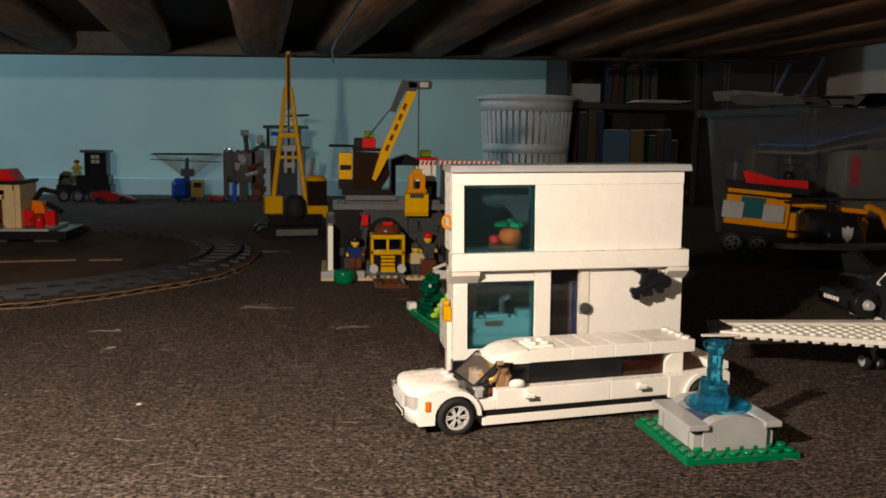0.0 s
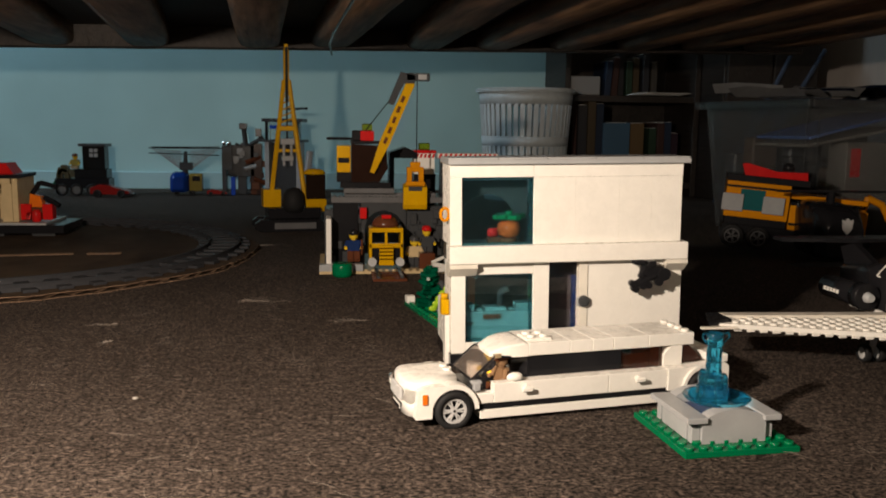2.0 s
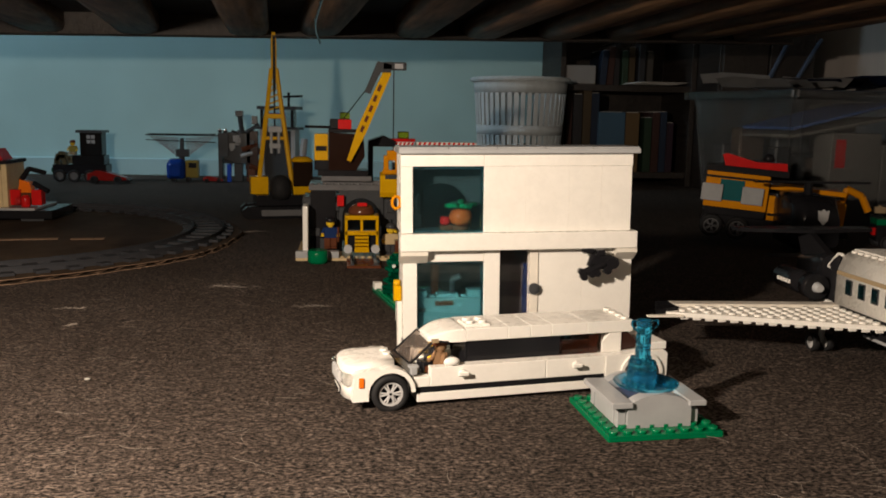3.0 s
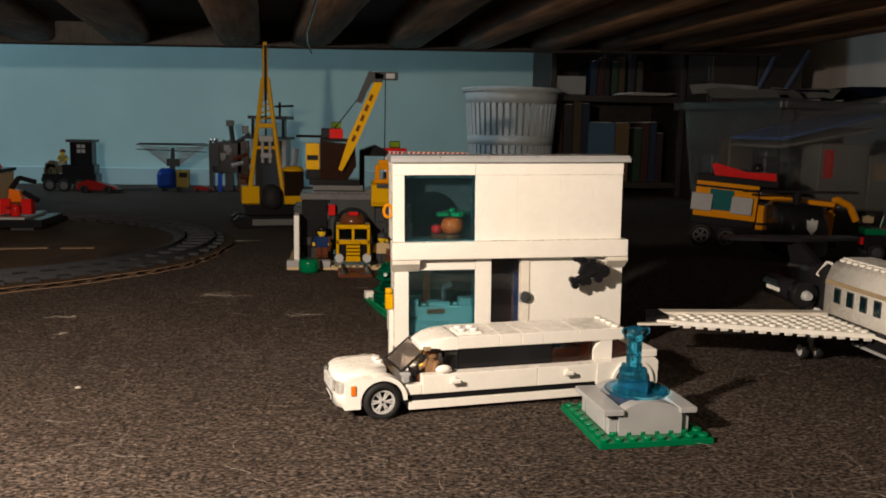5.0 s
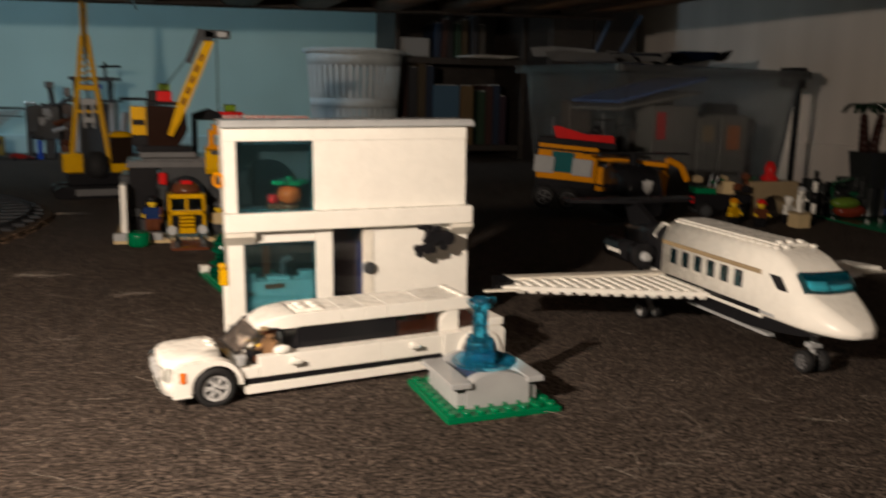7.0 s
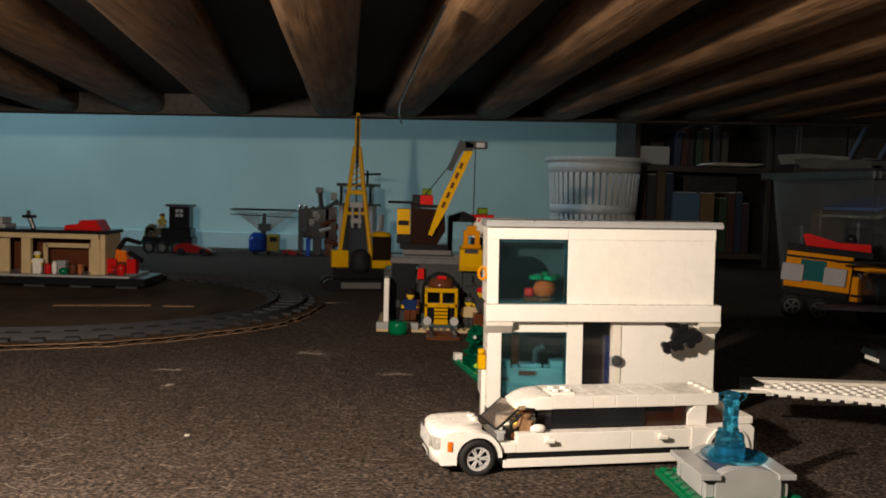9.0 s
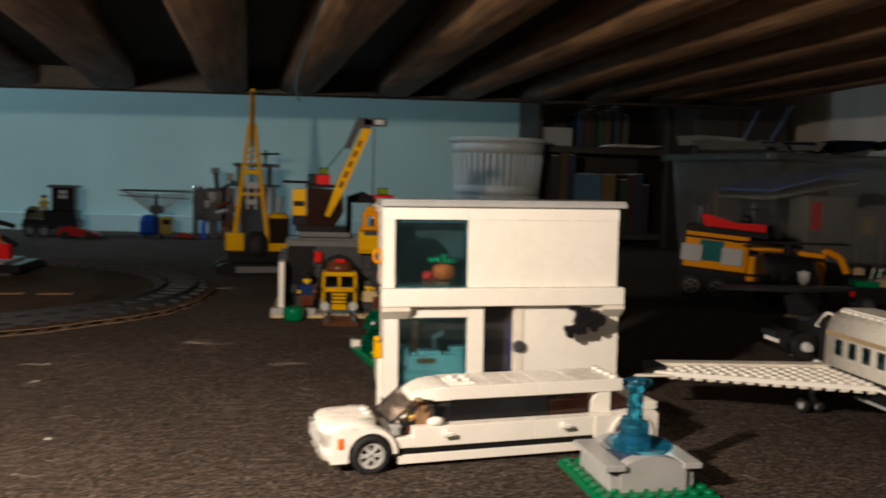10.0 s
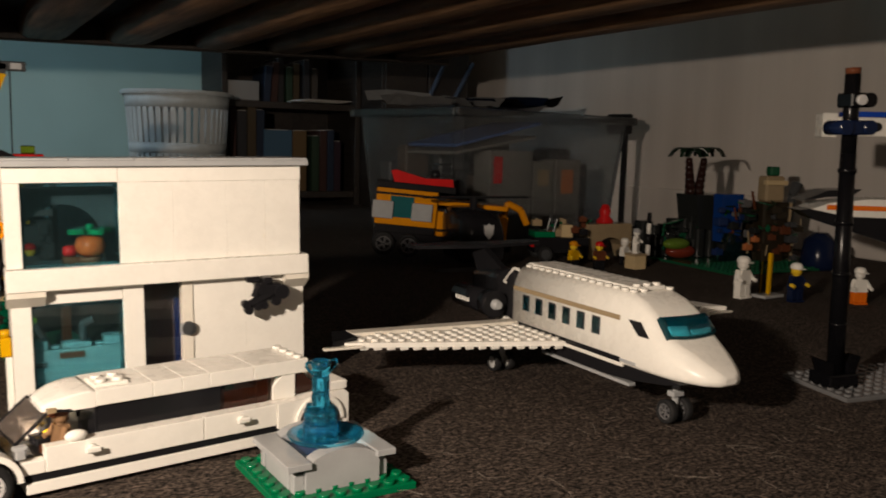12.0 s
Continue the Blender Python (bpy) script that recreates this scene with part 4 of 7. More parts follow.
for sgn in (-1, 1):
    wing = new("wing")
    wing.parent = jet
    tagged(wing, "white studded wing with a black tip")
    bm = bmesh.new()
    wing.location.y = -0.004 if sgn > 0 else 0.0
    out = [(0.0245, 0.1260), (0.0245, 0.1950), (0.1500, 0.2010), (0.1610, 0.1760)]
    prism(bm, [(sgn * a, b) for a, b in out], 0.0315, 0.0347, "z")
    part("wing_plate", bm, WHITE, wing)
    bm = bmesh.new()
    for i in range(16):
        x = 0.0285 + i * S
        f = (x - 0.0245) / 0.130
        y0, y1 = 0.1260 + 0.0490 * f, 0.1950 + 0.0060 * f
        box(bm, sgn * x - 0.0027, sgn * x + 0.0027, y0 - 0.0006, y0 + 0.0006, 0.0298, 0.0316)
        y = y0 + 0.0042
        while y < y1 - 0.0130:
            cyl(bm, (sgn * x, y, 0.0345), 0.00245, 0.0019, seg=10)
            y += S
    part("wing_studs", bm, WHITE, wing)
    bm = bmesh.new()
    a, b = (0.0245, 0.1825), (0.1500, 0.1900)
    prism(bm, [(sgn * a[0], a[1]), (sgn * a[0], a[1] + 0.010), (sgn * b[0], b[1] + 0.010), (sgn * b[0], b[1])], 0.0348, 0.0372, "z")
    part("flap", bm, CREAM, wing, "raised plain flap strip")
    bm = bmesh.new()
    prism(bm, [(sgn * 0.1502, 0.1800), (sgn * 0.1502, 0.2000), (sgn * 0.1600, 0.2010), (sgn * 0.1700, 0.1730)], 0.0335, 0.0370, "z")
    part("wing_tip", bm, BLACK if sgn < 0 else WHITE, wing)
    bm = bmesh.new()
    prism(bm, [(sgn * 0.1500, 0.1700), (sgn * 0.1500, 0.1760), (sgn * 0.1760, 0.1740), (sgn * 0.1760, 0.1715)], 0.0318, 0.0332, "z")
    part("tip_strip", bm, CREAM, wing)
    eng = new("engine")
    eng.parent = jet
    tagged(eng, "black engine with a grey cone")
    bm = bmesh.new()
    ex, ez = sgn * 0.0335, 0.0470
    cyl(bm, (ex, 0.2020, ez), 0.0090, 0.048, "y", 24)
    cyl(bm, (ex, 0.1990, ez), 0.0100, 0.010, "y", 24)
    part("nacelle", bm, BLACK, eng)
    bm = bmesh.new()
    cyl(bm, (ex, 0.1940, ez), 0.0028, 0.010, "y", 16, 0.0055)
    part("cone", bm, LGREY, eng, "grey engine cone")
    bm = bmesh.new()
    for k in range(5):
        box(bm, ex + sgn * 0.0089 - 0.0004, ex + sgn * 0.0089 + 0.0004, 0.2220 + k * 0.0042, 0.2250 + k * 0.0042, ez - 0.0015, ez + 0.0015)
    part("lettering_bar", bm, WHITE, eng, "pale bars of unreadable lettering")
    bm = bmesh.new()
    box(bm, sgn * 0.0200 - 0.0040, sgn * 0.0200 + 0.0040, 0.1960, 0.2360, 0.0330, 0.0370, 0.0005)
    part("pylon", bm, WHITE, eng)
    gear = new("main_gear")
    gear.parent = jet
    bm = bmesh.new()
    rod(bm, (sgn * 0.0330, 0.1900, 0.0070), (sgn * 0.0300, 0.1900, 0.0316), 0.0024)
    part("strut", bm, LGREY, gear)
    for dx in (-0.0080, 0.0035):
        wheel(gear, (sgn * 0.0330 + dx, 0.1900, 0.0068), 0.0068, 0.0050, SILVER, 0, "x")
bm = bmesh.new()
loft(bm, [section(0.1902, 0.0230, 0.0300, 0.0740, 0.0060), section(0.2300, 0.0180, 0.0330, 0.0680, 0.0070), section(0.2750, 0.0080, 0.0420, 0.0600, 0.0040)])
part("tail_cone", bm, BLACK, jet, "black tail section")
bm = bmesh.new()
prism(bm, [(0.2350, 0.0640), (0.2750, 0.0560), (0.2900, 0.0820), (0.2750, 0.0820)], -0.0030, 0.0030, "x")
part("tail_fin", bm, BLACK, jet, "black tail fin")
bm = bmesh.new()
prism(bm, [(-0.0600, 0.2780), (-0.0600, 0.2930), (0.0600, 0.2930), (0.0600, 0.2780), (0.0, 0.2660)], 0.0790, 0.0818, "z")
part("tailplane", bm, BLACK, jet)
bm = bmesh.new()
for x in (-0.0200, -0.0080):
    rod(bm, (x, 0.1900, 0.0735), (x, 0.1985, 0.0640), 0.0010, 6)
    rod(bm, (x, 0.1985, 0.0640), (x, 0.1900, 0.0610), 0.0010, 6)
rod(bm, (-0.0200, 0.1985, 0.0640), (-0.0080, 0.1985, 0.0640), 0.0010, 6)
part("rear_bar", bm, WHITE, jet, "white bar handle")
bm = bmesh.new()
box(bm, -0.0175, -0.0120, 0.0700, 0.1620, 0.0178, 0.0200, 0.0004)
part("belly_rail", bm, LGREY, jet, "grey rail beneath the hull")
boxpart("rail_bracket", jet, DGREY, -0.0170, -0.0100, 0.1100, 0.1180, 0.0201, 0.0221)
gear = new("nose_gear")
gear.parent = jet
bm = bmesh.new()
rod(bm, (0.0, 0.0480, 0.0070), (0.0, 0.0480, 0.0268), 0.0022)
box(bm, -0.0045, 0.0045, 0.0450, 0.0510, 0.0160, 0.0195, 0.0006)
part("strut", bm, LGREY, gear)
wheel(gear, (-0.0085, 0.0480, 0.0074), 0.0074, 0.0050, MIDGREY, 6, "x")
wheel(gear, (0.0035, 0.0480, 0.0074), 0.0074, 0.0050, MIDGREY, 6, "x")

# ---- cardboard disc with the curved toy track ----
CX, CY = -0.350, 1.182
bm = bmesh.new()
N = 360


def torn(seed, inset):
    """Outline of one torn liner of the cardboard."""
    out = []
    for i in range(N):
        c, d = math.cos(2 * math.pi * i / N), math.sin(2 * math.pi * i / N)
        r = 0.352 - inset + 0.010 * noise.noise((c * 3, d * 3, 1)) + 0.004 * noise.noise((c * 14, d * 14, 7)) + 0.0035 * noise.noise((c * 60, d * 60, seed))
        out.append((r * c, r * d))
    return out


sheet = thing("cardboard_sheet", pose(CX, CY, 0), "round brown cardboard sheet with a torn corrugated edge", "cardboard")
for seed, inset, z in ((3, 0.0, 0.0), (9, 0.0015, 0.0042)):
    bm = bmesh.new()
    prism(bm, torn(seed, inset), z, z + 0.0008, "z")
    for f in bm.faces:
        f.material_index = 1 if len(f.verts) == 4 else 0
    part("liner", bm, [CARD, CARDEDGE], sheet)
bm = bmesh.new()
flute = []
for i, (x, y) in enumerate(torn(5, 0.002)):
    z = (0.0009, 0.0025, 0.0041, 0.0025)[i % 4]
    flute.append((bm.verts.new((x, y, z)), bm.verts.new((x * 0.93, y * 0.93, z))))
for p, q in zip(flute, flute[1:] + flute[:1]):
    bm.faces.new((p[0], q[0], q[1], p[1]))
part("corrugated_core", bm, CARDEDGE, sheet, "wavy brown paper core")
track = thing("toy_railway_track", pose(CX, CY, 0.0050), "curved grey toy railway track lying on cardboard", "toy track")
TRACKGREY = plastic("grey_track_plastic", (0.036, 0.037, 0.042), 0.6)
for r in (0.286, 0.326):
    bm = bmesh.new()
    rings = []
    for i in range(97):
        a = 2 * math.pi * i / 96
        rings.append([bm.verts.new((q * math.cos(a), q * math.sin(a), h)) for q, h in ((r - 0.003, 0.0), (r - 0.0012, 0.004), (r - 0.0014, 0.0075), (r + 0.0014, 0.0075), (r + 0.0012, 0.004), (r + 0.003, 0.0))])
    for p, q in zip(rings, rings[1:]):
        for i in range(6):
            bm.faces.new((p[i], p[(i + 1) % 6], q[(i + 1) % 6], q[i]))
    part("rail", bm, TRACKGREY, track)
bm = bmesh.new()
box(bm, 0.272, 0.340, -0.007, 0.007, 0.0, 0.0032, 0.0004)
tie_mesh = finish("sleeper", bm, TRACKGREY)
for k in range(64):
    o = new("sleeper", tie_mesh)
    o.parent = track
    o.matrix_basis = pose(0, 0, 0, 0, 0, 360 * k / 64)
for k, (x0, y0, x1, y1) in enumerate(((-0.342, 1.120, -0.222, 1.140), (-0.205, 1.137, -0.165, 1.141))):
    bm = bmesh.new()
    box(bm, 0, math.hypot(x1 - x0, y1 - y0), -0.006, 0.006, 0, 0.0012)
    solid("cardboard_strip", bm, CARDEDGE, pose(x0, y0, 0.0050, 0, 0, math.degrees(math.atan2(y1 - y0, x1 - x0))), "thin pale strip of torn cardboard", "cardboard")

# ---- the tan station car on its dark platform ----
st = thing("toy_station", pose(-0.700, 1.335, 0.0050), "tan toy station with a dark roof on a black platform", "toy building")
boxpart("platform", st, BLACK, 0.0, 0.415, -0.020, 0.080, 0.004, 0.0160)
boxpart("platform_edge", st, LGREY, 0.0, 0.392, -0.022, 0.078, 0.0162, 0.0195)
for k in range(6):
    bm = bmesh.new()
    box(bm, 0.02 + k * 0.07, 0.052 + k * 0.07, -0.016, 0.074, 0.0, 0.0039)
    part("foot", bm, DGREY, st)
boxpart("roof", st, BLACK, 0.0, 0.352, -0.012, 0.072, 0.0830, 0.0880)
boxpart("fascia", st, TAN, 0.0, 0.340, -0.006, 0.002, 0.0745, 0.0829)
for x in (0.0, 0.088, 0.140, 0.222, 0.328):
    boxpart("post", st, TAN, x, x + (0.014 if x > 0.2 else 0.012), -0.006, 0.003, 0.0196, 0.0744)
boxpart("end_wall", st, TAN, 0.3425, 0.350, -0.006, 0.066, 0.0196, 0.0829)
boxpart("rear_wall", st, BROWN, 0.0, 0.342, 0.060, 0.066, 0.0196, 0.0829)
boxpart("shutter", st, TAN, 0.1555, 0.196, 0.012, 0.016, 0.0196, 0.0740)
boxpart("counter_frame", st, TAN, 0.2440, 0.3250, 0.030, 0.034, 0.0580, 0.0650)
boxpart("counter_frame", st, TAN, 0.2400, 0.2470, 0.030, 0.034, 0.0196, 0.0640)
boxpart("counter_frame", st, TAN, 0.3120, 0.3190, 0.030, 0.034, 0.0196, 0.0640)
bm = bmesh.new()
prism(bm, [(0.280, 0.0882), (0.283, 0.0950), (0.302, 0.0970), (0.305, 0.1030), (0.330, 0.1040), (0.340, 0.0882)], 0.010, 0.050)
part("roof_load", bm, RED, st, "red moulded piece on the roof")
bm = bmesh.new()
box(bm, 0.150, 0.190, 0.01, 0.05, 0.0882, 0.094, 0.001)
box(bm, 0.154, 0.184, 0.014, 0.046, 0.094, 0.104, 0.001)
part("roof_box", bm, LGREY, st, "pale grey box on the roof")
bm = bmesh.new()
rod(bm, (0.230, 0.02, 0.088), (0.224, 0.02, 0.104), 0.004)
box(bm, 0.214, 0.232, 0.014, 0.026, 0.104, 0.109, 0.001)
rod(bm, (0.222, 0.02, 0.109), (0.222, 0.02, 0.116), 0.003)
part("roof_fitting", bm, BLACK, st)
rng = random.Random(11)
for x, mat, h, r in ((0.262, RED, 0.014, 0.0055), (0.286, GREEN, 0.008, 0.007), (0.300, BROWN, 0.016, 0.006), (0.272, WHITE, 0.018, 0.004), (0.374, RED, 0.016, 0.0065)):
    ob = thing("toy_barrel", pose(-0.700 + x, 1.335 - 0.004, 0.0245), "small toy barrel on the station platform", "barrel", "barrels on the platform")
    bm = bmesh.new()
    lathe(bm, [(r * 0.85, 0), (r, h * 0.2), (r, h * 0.8), (r * 0.85, h)], seg=14)
    part("body", bm, mat, ob)
    bm = bmesh.new()
    cyl(bm, (0, 0, h), r * 0.6, 0.0018, seg=12)
    part("lid", bm, mat, ob)
for x, y, w, h, mat, text in ((-0.422, 1.345, 0.014, 0.020, LGREY, "pale grey toy chest on the station platform"), (-0.398, 1.350, 0.012, 0.014, NOUGAT, "orange-brown toy chest on the station platform")):
    chest = thing("toy_chest", pose(x, y, 0.0245), text, "chest", "chests on the platform")
    boxpart("box", chest, mat, -w / 2, w / 2, -0.006, 0.006, 0.0, h * 0.7, bev=0.0005)
    boxpart("lid", chest, mat, -w / 2 - 0.0006, w / 2 + 0.0006, -0.0066, 0.0066, h * 0.7 + 0.0001, h, bev=0.0010)
figure(pose(-0.456, 1.336, 0.0245), WHITE, WHITE, CREAM, "white toy figure standing on the station platform", size=0.9)
cart = thing("toy_cart", pose(-0.350, 1.350, 0.0245), "orange and red toy cart with black arms on the platform", "toy cart")
for x in (0.0, 0.030):
    boxpart("red_block", cart, RED, x, x + 0.014, -0.012, 0.006, 0.002, 0.0250)
boxpart("body", cart, BROWN, 0.0142, 0.0298, -0.008, 0.012, 0.002, 0.0200)
bm = bmesh.new()
prism(bm, [(0.010, 0.0252), (0.014, 0.0202), (0.030, 0.0202), (0.026, 0.036), (0.012, 0.040)], -0.006, 0.008)
part("cab", bm, BORANGE, cart, "orange slanted cab")
bm = bmesh.new()
rod(bm, (0.012, 0, 0.038), (0.026, -0.004, 0.056), 0.004)
rod(bm, (0.026, -0.004, 0.056), (0.050, -0.006, 0.050), 0.0035)
rod(bm, (0.030, 0, 0.034), (0.052, -0.004, 0.022), 0.004)
part("arm", bm, BLACK, cart)
bm = bmesh.new()
lathe(bm, [(0.006, 0), (0.007, 0.004), (0.005, 0.010)], (0.014, -0.014, 0.004), 12)
part("light", bm, TCLEAR, cart)

# ---- the tall yellow crane ----
WORN = plastic("worn_yellow_plastic", (0.62, 0.34, 0.002), 0.5)
ca = thing("toy_lattice_crane", pose(0.031, 1.430, 0.0, 0, 0, 10), "tall yellow toy crane with an A-shaped mast on tracks", "toy crane")
bm = bmesh.new()
for s in (-1, 1):
    rod(bm, (s * 0.028, 0, 0.046), (s * 0.013, 0.004, 0.165), 0.0040, 6)
    rod(bm, (s * 0.013, 0.004, 0.165), (s * 0.004, 0.006, 0.240), 0.0036, 6)
box(bm, -0.015, 0.015, 0.000, 0.008, 0.160, 0.168, 0.0008)
box(bm, -0.019, 0.019, 0.000, 0.007, 0.126, 0.131, 0.0008)
for k in range(7):
    z = 0.172 + 0.010 * k
    w = 0.012 - 0.0011 * k
    rod(bm, (-w, 0.004, z), (w, 0.004, z + 0.009), 0.0014, 5)
part("mast", bm, WORN, ca, "yellow A-shaped mast")
bm = bmesh.new()
box(bm, -0.0042, 0.0042, 0.002, 0.011, 0.236, 0.288, 0.0008)
box(bm, -0.0030, 0.0030, 0.003, 0.010, 0.288, 0.297, 0.0008)
part("jib", bm, WORN, ca)
bm = bmesh.new()
box(bm, -0.0022, 0.0022, 0.0012, 0.0030, 0.205, 0.292)
rod(bm, (0, 0.004, 0.10), (0, 0.004, 0.236), 0.0015, 6)
part("cable", bm, RUBBER, ca)
bm = bmesh.new()
box(bm, -0.011, 0.011, -0.004, 0.010, 0.138, 0.148, 0.001)
box(bm, -0.009, 0.009, -0.004, 0.010, 0.112, 0.120, 0.001)
rod(bm, (-0.006, 0, 0.104), (-0.006, 0, 0.138), 0.0022)
rod(bm, (0.006, 0, 0.104), (0.006, 0, 0.138), 0.0022)
part("pulley_block", bm, LGREY, ca, "grey pulley block")
boxpart("counterweight", ca, YELLOW, -0.040, -0.012, -0.005, 0.030, 0.0380, 0.0660)
bm = bmesh.new()
box(bm, 0.027, 0.062, -0.006, 0.030, 0.0300, 0.0500, 0.001)
part("cab", bm, YELLOW, ca, "yellow operator's cab")
bm = bmesh.new()
lathe(bm, [(0.0185, 0), (0.0185, 0.003), (0.0130, 0.0075), (0.0040, 0.0090)], (0.0445, 0.012, 0.0902), 18)
part("cab_roof", bm, YELLOW, ca)
boxpart("cab_glass", ca, plastic("dark_smoked_glossy_plastic", (0.020, 0.012, 0.008), 0.08), 0.0285, 0.0605, -0.004, 0.028, 0.0502, 0.0900, bev=0.001, label="dark smoked cab glass")
bm = bmesh.new()
lathe(bm, [(0.004, 0), (0.014, 0.002), (0.018, 0.012), (0.016, 0.030), (0.010, 0.038), (0.004, 0.040)], (0.006, -0.018, 0.030), 14)
part("drum", bm, RUBBER, ca, "black rounded drum")
boxpart("turntable", ca, BLACK, -0.034, 0.050, -0.020, 0.034, 0.0205, 0.0375)
for y in (-0.030, 0.024):
    bm = bmesh.new()
    prism(bm, [(-0.055, 0.004), (-0.048, 0.0), (0.048, 0.0), (0.055, 0.004), (0.055, 0.014), (0.048, 0.0190), (-0.048, 0.0190), (-0.055, 0.014)], y, y + 0.014)
    for k in range(14):
        box(bm, -0.048 + 0.007 * k, -0.044 + 0.007 * k, y - 0.0005, y + 0.0145, 0.0180, 0.0202)
    part("crawler_track", bm, BLACK, ca, "black crawler track")
boxpart("bumper", ca, MIDGREY, -0.026, 0.040, -0.034, -0.031, 0.0050, 0.0150)

# ---- the mine with the crane on top ----
MX, MY = 0.085, 1.000
mine = thing("toy_mine", pose(MX, MY, 0.0), "dark grey toy mine with rock walls on a tan plate", "toy building")
bm = bmesh.new()
box(bm, 0.0, 0.180, 0.0, 0.140, 0.0, 0.0032, 0.0003)
studs(bm, 0.002, 0.001, 22, 1, 0.0032)
part("base_plate", bm, TAN, mine, "tan studded base plate")
rng = random.Random(5)
for x0, x1, h in ((0.006, 0.050, 0.070), (0.104, 0.150, 0.074)):
    bm = bmesh.new()
    box(bm, x0, x1, 0.052, 0.110, 0.0033, h, 0.002)
    for k in range(13):
        x, z, w = rng.uniform(x0 + 0.003, x1 - 0.003), rng.uniform(0.006, 0.060), rng.uniform(0.006, 0.012)
        box(bm, x - w / 2, x + w / 2, 0.042 + rng.uniform(0, 0.006), 0.056, z, z + rng.uniform(0.008, 0.014), 0.001)
    part("rock_wall", bm, DGREY, mine, "rough dark grey rock wall")
bm = bmesh.new()
pr = [(0.050, 0.0033), (0.054, 0.0033)] + [(0.077 - 0.023 * math.cos(math.pi * i / 12), 0.046 + 0.023 * math.sin(math.pi * i / 12)) for i in range(13)] + [(0.100, 0.0033), (0.104, 0.0033), (0.104, 0.078), (0.050, 0.078)]
prism(bm, pr, 0.050, 0.066)
part("arch", bm, DGREY, mine, "dark grey tunnel arch")
bm = bmesh.new()
box(bm, 0.014, 0.150, 0.048, 0.120, 0.0782, 0.0850, 0.0004)
box(bm, 0.030, 0.140, 0.052, 0.120, 0.0850, 0.0900, 0.0004)
studs(bm, 0.014, 0.048, 16, 1, 0.0850)
part("deck", bm, MIDGREY, mine, "grey studded deck")
bm = bmesh.new()
box(bm, 0.008, 0.014, 0.010, 0.040, 0.0033, 0.0630, 0.0006)
part("side_panel", bm, WHITE, mine, "white upright panel")
boxpart("shelf", mine, LGREY, 0.0, 0.050, 0.000, 0.012, 0.0033, 0.0110)
boxpart("red_brick", mine, RED, 0.048, 0.056, 0.040, 0.046, 0.0600, 0.0730)
boxpart("black_frame", mine, BLACK, 0.016, 0.046, 0.0460, 0.0505, 0.0030, 0.0780)
bm = bmesh.new()
lathe(bm, [(0.010, 0), (0.0118, 0.003), (0.0118, 0.012), (0.0105, 0.0155)], seg=18)
solid("toy_barrel", bm, GREEN, pose(MX + 0.026, MY - 0.014, 0.0), "dark green round toy barrel beside the mine", "barrel")
boxpart("ore_crate", mine, BROWN, 0.116, 0.134, 0.004, 0.020, 0.0033, 0.0230)
tr = thing("toy_mine_track", pose(MX + 0.077, MY - 0.050, 0.0), "short dark toy track leading out of the mine", "toy track")
for x in (-0.014, 0.012):
    boxpart("rail", tr, DGREY, x, x + 0.004, 0.0, 0.056, 0.0033, 0.0065)
for y in (0.0, 0.014, 0.028, 0.042):
    boxpart("sleeper", tr, BROWN, -0.018, 0.020, y, y + 0.008, 0.0, 0.0032)
ld = thing("toy_mine_loader", pose(MX + 0.0765, MY - 0.004, 0.0066), "yellow toy mine loader with a dark grille", "toy vehicle")
bm = bmesh.new()
for x in (-0.0195, 0.0165):
    box(bm, x, x + 0.0032, 0.002, 0.030, 0.008, 0.044, 0.0004)
box(bm, -0.0195, 0.0197, 0.002, 0.030, 0.0420, 0.0470, 0.0005)
box(bm, -0.0195, 0.0197, 0.002, 0.012, 0.0240, 0.0290, 0.0005)
box(bm, -0.0015, 0.0015, 0.003, 0.006, 0.029, 0.042)
part("cab", bm, YELLOW, ld, "yellow cab frame")
boxpart("body", ld, BLACK, -0.016, 0.016, 0.006, 0.040, 0.004, 0.0235)
bm = bmesh.new()
for k in range(5):
    box(bm, -0.008, 0.008, -0.003, 0.004, 0.008 + 0.0042 * k, 0.0108 + 0.0042 * k, 0.0003)
part("grille", bm, YELLOW, ld)
boxpart("plate", ld, YELLOW, -0.0085, 0.0085, -0.0045, -0.0031, 0.0045, 0.0090)
for x in (-0.016, 0.016):
    bm = bmesh.new()
    cyl(bm, (x, -0.001, 0.008), 0.0050, 0.008, "y", 14)
    part("lamp", bm, SILVER, ld)
bm = bmesh.new()
lathe(bm, [(0.015, 0.0), (0.016, 0.003), (0.012, 0.010), (0.004, 0.0135)], (0.0, 0.020, 0.0470), 18)
part("top_dome", bm, BROWN, ld)
boxpart("load", ld, RED, -0.005, 0.006, 0.006, 0.014, 0.0575, 0.0615)
figure(pose(MX + 0.040, MY + 0.026, 0.0112), DBLUE, BROWN, BLACK, "toy miner in a dark blue jacket", held=BROWN)
figure(pose(MX + 0.127, MY + 0.032, 0.0148), DGREY, DGREY, RED, "toy miner with a red helmet")
figure(pose(MX + 0.112, MY + 0.028, 0.0033), TAN, DGREY, DGREY, "toy miner in tan and grey")
bm = bmesh.new()
prism(bm, [(0.0, 0.0), (0.030, -0.004), (0.034, -0.002), (0.006, 0.004)], 0.0, 0.004)
rod(bm, (0.002, 0.002, 0.004), (0.018, 0.002, 0.010), 0.002)
box(bm, 0.002, 0.024, 0.0005, 0.0035, -0.0074, -0.0022, 0.0004)
